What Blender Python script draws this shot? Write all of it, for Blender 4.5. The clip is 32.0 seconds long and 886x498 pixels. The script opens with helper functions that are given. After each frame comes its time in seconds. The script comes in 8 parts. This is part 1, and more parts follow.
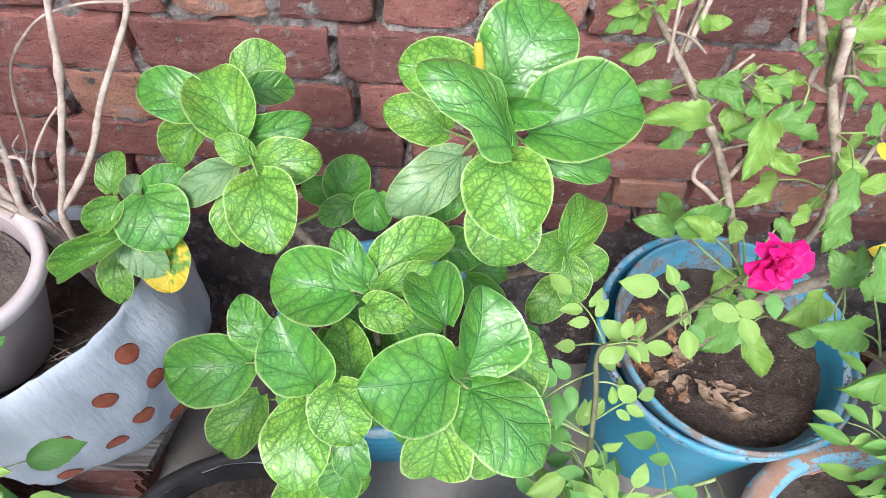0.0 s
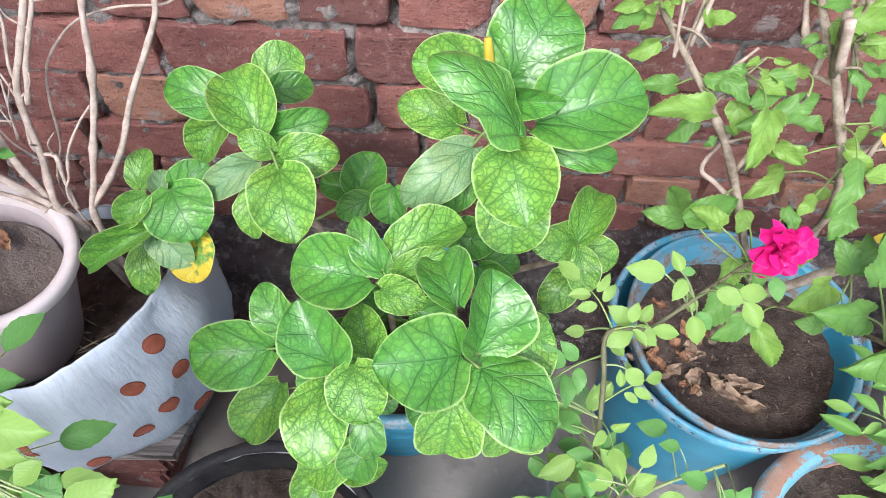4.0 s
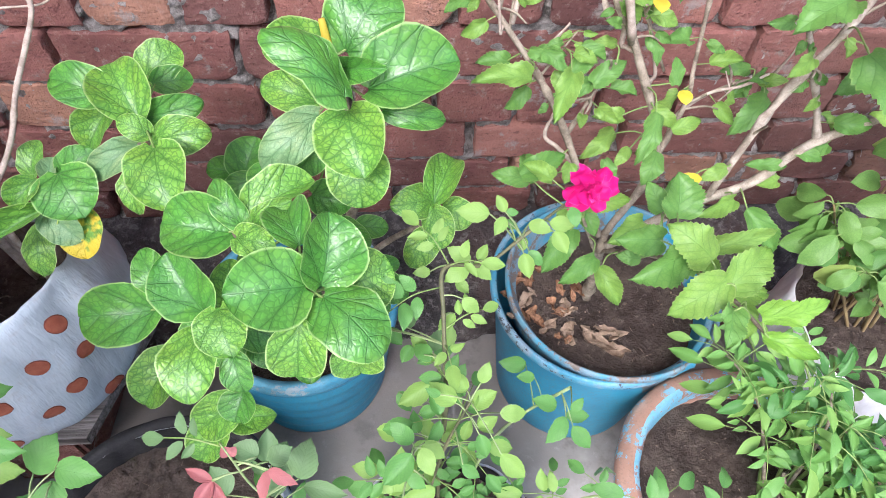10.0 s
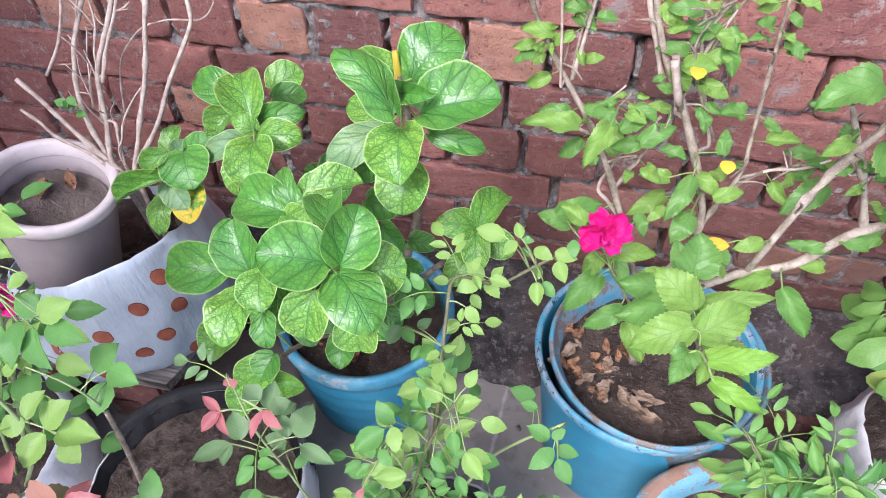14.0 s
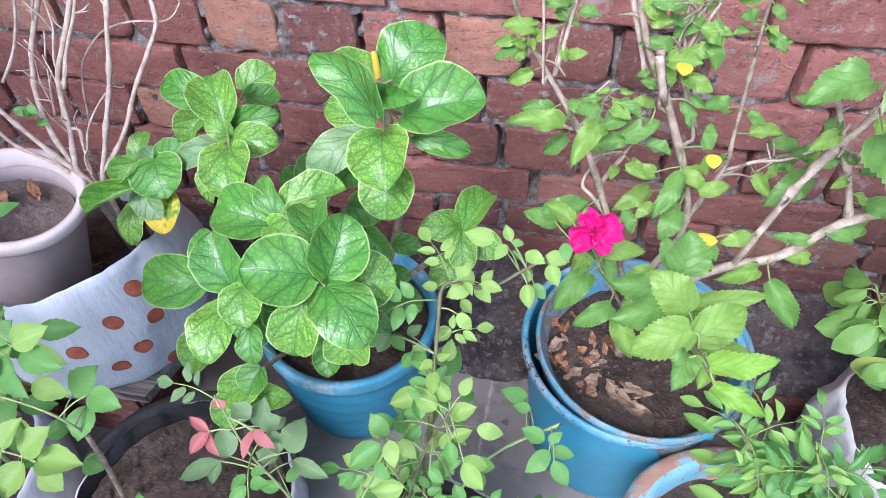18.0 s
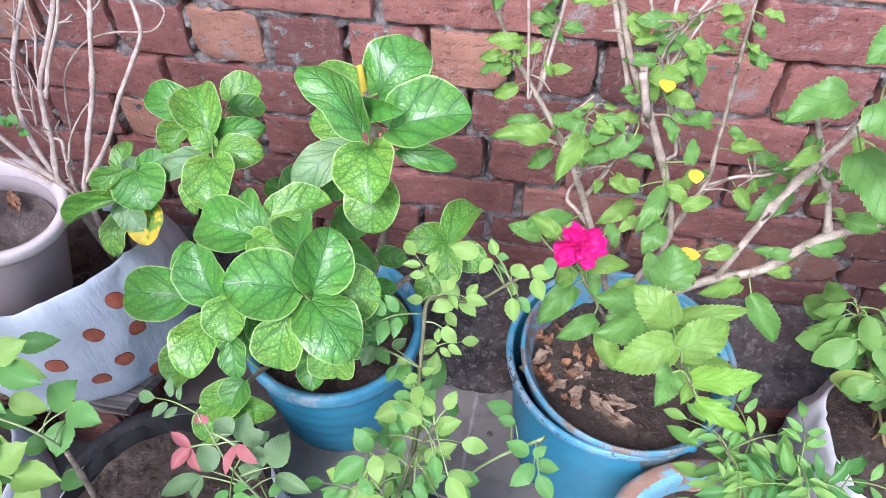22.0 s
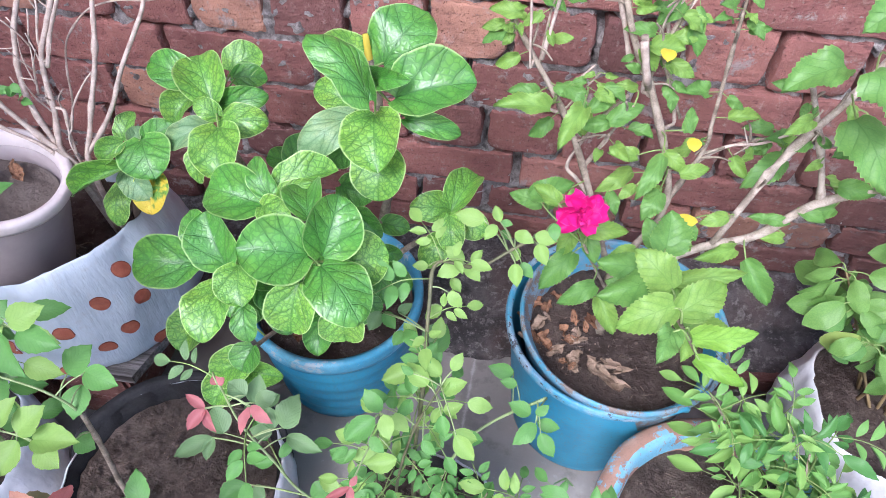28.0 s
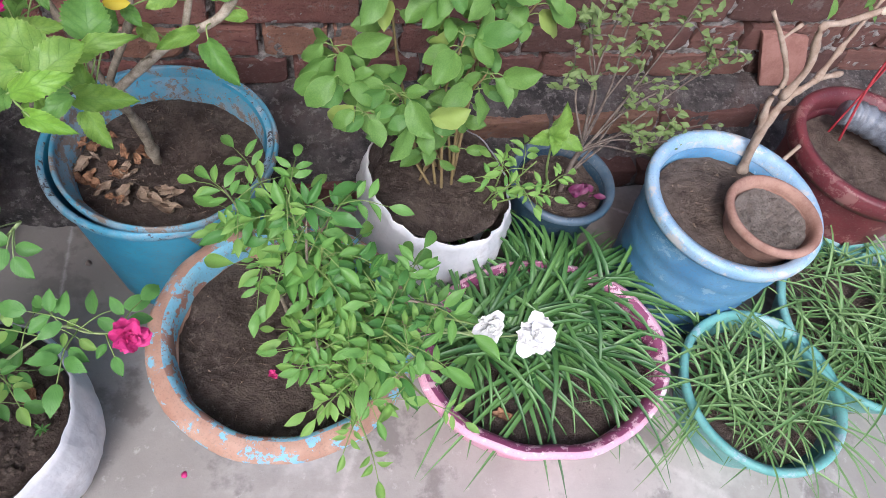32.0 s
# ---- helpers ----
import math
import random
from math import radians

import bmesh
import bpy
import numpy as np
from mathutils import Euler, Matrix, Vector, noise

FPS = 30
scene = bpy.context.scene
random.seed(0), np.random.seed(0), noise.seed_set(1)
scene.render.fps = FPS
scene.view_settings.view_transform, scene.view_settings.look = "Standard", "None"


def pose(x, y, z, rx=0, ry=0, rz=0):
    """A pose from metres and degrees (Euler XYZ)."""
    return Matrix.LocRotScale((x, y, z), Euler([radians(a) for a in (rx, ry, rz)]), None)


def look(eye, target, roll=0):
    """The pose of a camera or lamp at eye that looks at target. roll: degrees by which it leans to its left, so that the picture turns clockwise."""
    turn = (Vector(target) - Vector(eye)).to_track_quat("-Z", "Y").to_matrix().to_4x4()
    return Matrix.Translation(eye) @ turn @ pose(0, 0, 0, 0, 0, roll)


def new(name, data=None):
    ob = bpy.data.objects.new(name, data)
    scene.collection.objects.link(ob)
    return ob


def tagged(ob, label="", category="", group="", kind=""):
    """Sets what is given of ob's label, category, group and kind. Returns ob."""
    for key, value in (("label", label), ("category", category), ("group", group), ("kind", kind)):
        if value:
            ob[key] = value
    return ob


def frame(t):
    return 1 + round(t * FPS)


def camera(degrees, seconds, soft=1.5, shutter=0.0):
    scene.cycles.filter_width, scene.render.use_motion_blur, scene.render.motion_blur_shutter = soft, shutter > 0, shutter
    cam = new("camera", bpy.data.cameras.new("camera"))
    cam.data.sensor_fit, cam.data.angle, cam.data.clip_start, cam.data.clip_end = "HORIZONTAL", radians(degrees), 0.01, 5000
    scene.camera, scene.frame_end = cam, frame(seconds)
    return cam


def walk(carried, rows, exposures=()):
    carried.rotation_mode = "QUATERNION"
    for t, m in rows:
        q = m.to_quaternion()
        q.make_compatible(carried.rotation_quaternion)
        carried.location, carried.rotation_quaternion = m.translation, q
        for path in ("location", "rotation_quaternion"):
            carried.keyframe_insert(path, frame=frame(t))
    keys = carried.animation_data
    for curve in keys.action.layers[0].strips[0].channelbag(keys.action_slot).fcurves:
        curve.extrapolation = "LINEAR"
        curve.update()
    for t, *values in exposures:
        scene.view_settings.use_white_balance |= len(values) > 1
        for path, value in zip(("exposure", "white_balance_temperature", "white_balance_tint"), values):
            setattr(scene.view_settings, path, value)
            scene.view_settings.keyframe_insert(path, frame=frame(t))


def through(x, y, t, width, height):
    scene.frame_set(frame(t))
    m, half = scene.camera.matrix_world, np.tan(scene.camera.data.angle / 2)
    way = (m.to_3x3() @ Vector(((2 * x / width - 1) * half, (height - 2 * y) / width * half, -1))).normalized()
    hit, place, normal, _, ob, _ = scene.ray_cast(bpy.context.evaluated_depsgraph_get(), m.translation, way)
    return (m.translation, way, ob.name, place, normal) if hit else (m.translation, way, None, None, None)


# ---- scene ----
EXPOSURES = [(0.0, 0.98, 5870, 15.5), (7.0, 0.96, 5870, 15.5), (9.0, 0.98, 5760, 17), (12.0, 0.96, 5850, 21), (13.5, 0.91, 5750, 22.5), (17.0, 0.95, 5480, 23), (28.2, 0.95, 5480, 23), (29.8, 0.4, 5650, 18), (32.0, 0.32, 5850, 17)]
cam = camera(67.8, 32.0, 0.7)
PATH = [
    (0, (0.0050, 0.0826, 0.9659), (0.0700, 1.1973, -0.6934), 4.97),
    (0.5, (0.0052, 0.0849, 0.9744), (0.0805, 1.2583, -0.6435), 5.01),
    (1, (0.0070, 0.0791, 0.9776), (0.0768, 1.2791, -0.6210), 4.52),
    (1.5, (0.0097, 0.0658, 0.9775), (0.0561, 1.2384, -0.6420), 3.66),
    (2, (0.0121, 0.0636, 0.9785), (0.0458, 1.2150, -0.6564), 3.26),
    (2.5, (0.0132, 0.0650, 0.9792), (0.0370, 1.2225, -0.6516), 2.70),
    (3, (0.0112, 0.0639, 0.9816), (0.0136, 1.2238, -0.6477), 2.04),
    (3.5, (0.0109, 0.0620, 0.9770), (0.0210, 1.1946, -0.6714), 2.26),
    (5.5, (0.0068, 0.0480, 0.9705), (-0.0037, 1.2108, -0.6566), 2.49),
    (6, (0.0075, 0.0495, 0.9716), (0.0180, 1.2193, -0.6505), 3.13),
    (6.5, (0.0094, 0.0481, 0.9696), (0.0241, 1.1943, -0.6693), 2.75),
    (7, (0.0113, 0.0477, 0.9604), (0.0170, 1.1283, -0.7225), 2.04),
    (7.5, (0.0329, 0.0404, 0.9627), (0.0473, 1.1370, -0.7098), 1.36),
    (8, (0.0561, 0.0167, 0.9892), (-0.0275, 1.2530, -0.5807), -0.34),
    (8.5, (0.0672, -0.0116, 0.9948), (-0.0693, 1.2493, -0.5517), -2.29),
    (8.7, (0.0571, -0.0235, 1.0000), (-0.0008, 0.8093, 0.0034), -1.59),
    (9, (0.0362, -0.0417, 1.0145), (0.0139, 1.2697, -0.4954), -0.20),
    (9.5, (0.0243, -0.0575, 1.0086), (0.1226, 1.1992, -0.5441), 3.52),
    (9.7, (0.0465, -0.0522, 1.0075), (0.1076, 0.7589, -0.0067), 3.84),
    (10, (0.1026, -0.0367, 1.0009), (0.1841, 0.7361, -0.0413), 3.42),
    (10.5, (0.1728, -0.0322, 0.9975), (0.2287, 0.7415, -0.0457), 0.58),
    (11, (0.1999, -0.0374, 0.9963), (0.2459, 1.1530, -0.6102), 1.59),
    (11.5, (0.2026, -0.0516, 0.9774), (0.1899, 0.6843, -0.0942), 0.97),
    (12, (0.1807, -0.0757, 0.9829), (0.0931, 0.6854, -0.0673), -0.57),
    (12.2, (0.1668, -0.0953, 0.9938), (0.0438, 0.7067, -0.0219), -1.58),
    (12.5, (0.1555, -0.1324, 1.0009), (0.0040, 1.1155, -0.5546), 2.39),
    (13, (0.1851, -0.1464, 1.0070), (-0.0350, 1.1415, -0.5072), 1.65),
    (13.5, (0.2255, -0.1272, 1.0117), (-0.0848, 1.1775, -0.4720), 0.62),
    (14, (0.2329, -0.1129, 1.0157), (0.0117, 0.7445, 0.0639), -1.35),
    (14.5, (0.2352, -0.1159, 1.0175), (-0.0329, 1.1929, -0.4709), -0.38),
    (16.5, (0.2236, -0.0937, 1.0280), (0.0002, 1.2026, -0.4785), -0.54),
    (17, (0.2113, -0.0879, 1.0254), (-0.0350, 1.2175, -0.4697), -0.74),
    (17.5, (0.2052, -0.0889, 1.0216), (-0.0619, 1.2132, -0.4728), -0.64),
    (18, (0.2095, -0.0918, 1.0205), (-0.0332, 1.2093, -0.4789), -0.52),
    (18.5, (0.2092, -0.0907, 1.0136), (-0.0268, 1.1870, -0.5068), -0.68),
    (19, (0.2099, -0.0962, 1.0191), (-0.0318, 1.1830, -0.4992), -0.60),
    (19.5, (0.2117, -0.0959, 1.0195), (-0.0318, 1.1771, -0.5037), -0.60),
    (20, (0.2127, -0.0956, 1.0165), (-0.0332, 1.1564, -0.5236), -0.99),
    (20.5, (0.2144, -0.0939, 1.0183), (-0.0264, 1.1738, -0.5098), -0.78),
    (21, (0.2137, -0.0931, 1.0194), (-0.0264, 1.1946, -0.4919), -0.41),
    (21.5, (0.2136, -0.0945, 1.0255), (0.0025, 1.2376, -0.4512), 0.74),
    (22, (0.2086, -0.0889, 1.0240), (0.0077, 1.2397, -0.4574), 1.13),
    (22.5, (0.2122, -0.0905, 1.0291), (-0.0085, 1.2896, -0.4015), 0.87),
    (23, (0.2131, -0.0908, 1.0247), (-0.0063, 1.2771, -0.4177), 1.07),
    (23.5, (0.2120, -0.0891, 1.0290), (-0.0156, 1.2972, -0.3945), 0.93),
    (24, (0.2142, -0.0882, 1.0289), (-0.0074, 1.2916, -0.4019), 0.50),
    (24.5, (0.2118, -0.0915, 1.0309), (-0.0118, 1.2886, -0.3992), 0.11),
    (25, (0.2088, -0.0891, 1.0259), (0.0491, 1.2638, -0.4384), 1.39),
    (25.5, (0.2248, -0.0947, 1.0326), (0.1694, 1.2774, -0.4215), 2.01),
    (27.5, (0.1974, -0.0997, 1.0418), (0.0504, 1.2381, -0.4376), 2.13),
    (28, (0.1948, -0.1066, 1.0312), (0.0927, 0.7213, 0.0341), 2.11),
    (28.5, (0.1861, -0.1275, 1.0177), (0.1136, 0.6735, -0.0036), 3.51),
    (28.7, (0.1790, -0.1547, 1.0094), (0.1628, 0.6253, -0.0306), 6.16),
    (29, (0.1867, -0.1917, 1.0067), (0.2128, 0.5679, -0.0480), 7.39),
    (29.2, (0.1987, -0.2175, 1.0182), (0.2129, 0.5691, -0.0167), 6.51),
    (29.5, (0.2415, -0.2625, 1.0305), (0.2278, 0.5528, 0.0180), 4.18),
    (29.7, (0.2788, -0.2978, 1.0392), (0.2742, 0.5258, 0.0334), 3.09),
    (30, (0.3159, -0.3233, 1.0392), (0.3735, 0.4979, 0.0331), 3.24),
    (30.2, (0.3407, -0.3316, 1.0409), (0.4453, 0.4883, 0.0374), 3.27),
    (30.5, (0.3721, -0.3400, 1.0398), (0.5332, 0.4747, 0.0397), 3.69),
    (30.7, (0.3943, -0.3416, 1.0368), (0.5656, 0.4728, 0.0382), 2.93),
    (31, (0.4164, -0.3276, 1.0308), (0.6273, 0.4708, 0.0268), 4.23),
    (31.2, (0.4359, -0.3260, 1.0313), (0.6593, 0.4467, 0.0100), 4.72),
    (31.5, (0.4597, -0.2938, 1.0161), (0.7003, 0.4268, -0.0388), 5.42),
    (31.7, (0.4791, -0.2582, 1.0072), (0.7565, 0.4518, -0.0459), 8.56),
    (31.8, (0.5013, -0.2418, 0.9982), (0.7731, 0.4634, -0.0595), 10.13),
    (32, (0.5242, -0.1962, 0.9870), (0.9888, 0.8112, -0.6772), 16.16),
]
walk(cam, [(t, look(eye, target, roll)) for t, eye, target, roll in PATH], EXPOSURES)

# ---- light ----
world = bpy.data.worlds.new("sky")
world.use_nodes = True
scene.world = world
sky = world.node_tree.nodes.new("ShaderNodeTexSky")
sky.sky_type, sky.sun_disc = "NISHITA", False
sky.sun_elevation, sky.sun_rotation = radians(50), radians(200)
sky.air_density, sky.dust_density, sky.ozone_density = 1.0, 5.0, 1.0
back = world.node_tree.nodes["Background"]
back.inputs["Strength"].default_value = 0.17
world.node_tree.links.new(sky.outputs["Color"], back.inputs["Color"])
sun = new("sun", bpy.data.lights.new("sun", "SUN"))
sun.data.energy, sun.data.angle, sun.data.color = 1.5, radians(20), (1.0, 0.98, 0.95)
sun.matrix_world = look((-0.7, -2.2, 3.4), (0.3, 0.4, 0.2))

# ---- materials ----
class Tree:
    """A small builder of node materials."""

    def __init__(self, name):
        self.mat = bpy.data.materials.new(name)
        self.mat.use_nodes = True
        self.t = self.mat.node_tree
        self.shader = self.t.nodes["Principled BSDF"]
        self.out = self.t.nodes["Material Output"]

    def node(self, kind, **sets):
        n = self.t.nodes.new(kind)
        for key, value in sets.items():
            n.inputs[key.replace("_", " ")].default_value = value
        return n

    def link(self, a, b):
        self.t.links.new(a, b)

    def noise(self, scale, detail=4.0, rough=0.6, vec=None):
        n = self.node("ShaderNodeTexNoise", Scale=scale, Detail=detail, Roughness=rough)
        if vec:
            self.link(vec, n.inputs["Vector"])
        return n.outputs["Fac"]

    def math(self, op, a, b=0.0, clamp=False):
        n = self.t.nodes.new("ShaderNodeMath")
        n.operation, n.use_clamp = op, clamp
        for i, v in enumerate((a, b)):
            if isinstance(v, (int, float)):
                n.inputs[i].default_value = v
            else:
                self.link(v, n.inputs[i])
        return n.outputs[0]

    def step(self, v, lo, hi):
        n = self.t.nodes.new("ShaderNodeMapRange")
        n.interpolation_type = "SMOOTHSTEP"
        self.link(v, n.inputs["Value"])
        n.inputs["From Min"].default_value, n.inputs["From Max"].default_value = lo, hi
        return n.outputs["Result"]

    def mix(self, f, a, b):
        n = self.t.nodes.new("ShaderNodeMix")
        n.data_type = "RGBA"
        for sock, v in ((n.inputs[0], f), (n.inputs[6], a), (n.inputs[7], b)):
            if isinstance(v, (int, float)):
                sock.default_value = v
            elif isinstance(v, tuple):
                sock.default_value = (*v, 1.0)
            else:
                self.link(v, sock)
        return n.outputs[2]

    def bump(self, height, strength=0.4, distance=0.002):
        n = self.node("ShaderNodeBump", Strength=strength, Distance=distance)
        self.link(height, n.inputs["Height"])
        self.link(n.outputs["Normal"], self.shader.inputs["Normal"])

    def coords(self, kind="Object"):
        return self.t.nodes.new("ShaderNodeTexCoord").outputs[kind]

    def finish(self, color, rough=0.6, spec=0.4):
        s = self.shader
        if isinstance(color, tuple):
            s.inputs["Base Color"].default_value = (*color, 1.0)
        else:
            self.link(color, s.inputs["Base Color"])
        if isinstance(rough, float):
            s.inputs["Roughness"].default_value = rough
        else:
            self.link(rough, s.inputs["Roughness"])
        s.inputs["Specular IOR Level"].default_value = spec
        return self.mat


def plain(name, a, b, scale=20.0, rough=0.55, bump=0.3, spec=0.4, depth=0.0015):
    """Two tones mixed at two scales, with fine relief."""
    m = Tree(name)
    c = m.coords()
    big, fine = m.noise(scale, 5, 0.6, c), m.noise(scale * 9, 4, 0.7, c)
    f = m.step(m.math("ADD", m.math("MULTIPLY", big, 0.7), m.math("MULTIPLY", fine, 0.3)), 0.35, 0.65)
    m.bump(m.math("ADD", big, m.math("MULTIPLY", fine, 0.5)), bump, depth)
    return m.finish(m.mix(f, a, b), rough, spec)


def painted(name, paint, paint2, under, wear=0.6, scale=30.0, rough=0.45, spec=0.45):
    """Paint in two shades that has flaked off in patches and shows what is under it."""
    m = Tree(name)
    c = m.coords()
    n1, n2 = m.noise(scale * 0.35, 4, 0.6, c), m.noise(scale, 8, 0.75, c)
    tone = m.mix(m.step(n1, 0.35, 0.65), paint, paint2)
    flake = m.step(m.math("ADD", m.math("MULTIPLY", n2, 0.75), m.math("MULTIPLY", n1, 0.25)), wear, wear + 0.025)
    fine = m.noise(scale * 8, 3, 0.6, c)
    dirt = m.mix(m.math("MULTIPLY", m.step(fine, 0.48, 0.72), 0.34), tone, (0.16, 0.14, 0.11))
    m.bump(m.math("ADD", m.math("MULTIPLY", flake, -1.0), m.math("MULTIPLY", fine, 0.25)), 0.45, 0.0012)
    return m.finish(m.mix(flake, dirt, under), rough, spec)


def leaf_material(name, light, dark, edge, veins=7.0, slope=1.0, net=0.5, rough=0.38, through=0.25, old=None, palm=0.0, fine=14.0, rib=0.1):
    """A leaf blade: midrib, side veins and a net of small ones, greener along the veins, paler margin, sheen, light that comes through."""
    m = Tree(name)
    flat = m.t.nodes.new("ShaderNodeUVMap")
    flat.uv_map = "Flat"
    sep = m.t.nodes.new("ShaderNodeSeparateXYZ")
    m.link(flat.outputs[0], sep.inputs[0])
    sep2 = m.t.nodes.new("ShaderNodeSeparateXYZ")
    m.link(m.coords("UV"), sep2.inputs[0])
    u = m.math("ABSOLUTE", m.math("MULTIPLY", m.math("SUBTRACT", sep2.outputs[0], 0.5), 2.0))
    x, y = m.math("ABSOLUTE", sep.outputs[0]), sep.outputs[1]
    rand = m.t.nodes.new("ShaderNodeObjectInfo").outputs["Random"]
    shift = m.node("ShaderNodeCombineXYZ")
    m.link(m.math("MULTIPLY", rand, 17.0), shift.inputs[2])
    add = m.t.nodes.new("ShaderNodeVectorMath")
    m.link(flat.outputs[0], add.inputs[0]), m.link(shift.outputs[0], add.inputs[1])
    p = add.outputs[0]
    bend = m.math("SUBTRACT", m.noise(2.6 if palm else 4.0, 1 if palm else 3, 0.5, p), 0.5)
    run = m.math("ADD", m.math("SUBTRACT", y, m.math("MULTIPLY", x, slope)), m.math("MULTIPLY", bend, 0.22 if palm else 0.1))
    s = m.math("ABSOLUTE", m.math("SUBTRACT", m.math("FRACT", m.math("MULTIPLY", run, veins)), 0.5))
    side, broad = m.step(s, 0.042 if palm else 0.055, 0.01), m.step(s, 0.3 if palm else 0.42, 0.02)
    mid, mid_broad = m.step(x, 0.016, 0.003), m.step(x, 0.085, 0.005)
    if palm:
        away = m.step(run, 0.02, 0.12)
        side, broad = m.math("MULTIPLY", side, away), m.math("MULTIPLY", broad, away)
        for slant in (0.62, 1.9):
            off = m.math("ABSOLUTE", m.math("ADD", m.math("SUBTRACT", x, m.math("MULTIPLY", y, slant)), m.math("MULTIPLY", bend, 0.12)))
            off = m.math("DIVIDE", off, math.sqrt(1 + slant * slant))
            side, broad = m.math("MAXIMUM", side, m.step(off, 0.011, 0.004)), m.math("MAXIMUM", broad, m.step(off, 0.05, 0.005))
    main, band = m.math("MAXIMUM", side, mid), m.math("MAXIMUM", broad, mid_broad)
    cell = m.node("ShaderNodeTexVoronoi", Scale=fine)
    cell.feature = "DISTANCE_TO_EDGE"
    warp = m.t.nodes.new("ShaderNodeVectorMath")
    warp.operation = "MULTIPLY_ADD"
    wob = m.node("ShaderNodeTexNoise", Scale=9.0, Detail=2.0)
    m.link(p, wob.inputs["Vector"]), m.link(wob.outputs["Color"], warp.inputs[0])
    warp.inputs[1].default_value = (0.09, 0.09, 0.0)
    m.link(p, warp.inputs[2]), m.link(warp.outputs[0], cell.inputs["Vector"])
    far = cell.outputs["Distance"]
    web = m.math("MULTIPLY", m.step(far, 0.16, 0.01), net)
    patch, soft = m.noise(4.0, 3, 0.6, p), m.noise(30.0, 4, 0.65, p)
    tone = m.math("ADD", m.math("MULTIPLY", m.step(patch, 0.35, 0.7), 0.4), m.math("MULTIPLY", rand, 0.5))
    tone = m.math("ADD", tone, m.math("MULTIPLY", m.math("SUBTRACT", soft, 0.5), 0.5))
    between = m.mix(m.math("MULTIPLY", tone, 0.65, True), light, tuple(0.45 * a + 0.55 * b for a, b in zip(light, dark)))
    if palm:
        sallow = m.step(m.math("ADD", m.noise(2.6, 3, 0.6, p), m.math("MULTIPLY", u, 0.12)), 0.52, 0.68)
        between = m.mix(m.math("MULTIPLY", sallow, 0.28), between, tuple(c * k for c, k in zip(light, (1.5, 1.05, 0.75))))
    greener = m.mix(m.math("MULTIPLY", band, 0.28 if palm else 0.6 * rib), between, dark)
    line = m.math("MAXIMUM", m.math("MULTIPLY", main, 0.42 if palm else rib), m.math("MULTIPLY", web, 0.76))
    veined = m.mix(line, greener, dark)
    rim = m.step(m.math("ADD", u, m.math("MULTIPLY", bend, 0.04 if palm else 0.1)), 0.93 if palm else 0.92, 0.985 if palm else 1.0)
    color = m.mix(m.math("MULTIPLY", rim, 0.85 if palm else 0.5), veined, edge)
    if old:
        spot = m.step(m.math("ADD", m.noise(2.2, 3, 0.6, p), m.math("MULTIPLY", y, 0.35)), 0.63, 0.73)
        color = m.mix(spot, color, old)
    pillow = m.math("MULTIPLY", m.step(far, 0.0, 0.3), net)
    relief = m.math("ADD", m.math("SUBTRACT", m.math("MULTIPLY", pillow, 0.55), m.math("MULTIPLY", band, 0.35)), m.math("MULTIPLY", soft, 0.2))
    relief = m.math("SUBTRACT", relief, m.math("MULTIPLY", main, 0.5))
    m.bump(relief, 0.9, 0.0011 if palm else 0.0018 * rib)
    m.finish(color, m.math("ADD", m.math("MULTIPLY", soft, 0.24), rough - 0.06), 0.6 if palm else 0.34)
    m.shader.inputs["Coat Weight"].default_value = 0.3 if palm else 0.03
    m.shader.inputs["Coat Roughness"].default_value = 0.3
    glow = m.t.nodes.new("ShaderNodeBsdfTranslucent")
    m.link(color, glow.inputs["Color"])
    both = m.t.nodes.new("ShaderNodeMixShader")
    both.inputs[0].default_value = through
    m.link(m.shader.outputs[0], both.inputs[1]), m.link(glow.outputs[0], both.inputs[2])
    m.link(both.outputs[0], m.out.inputs["Surface"])
    return m.mat


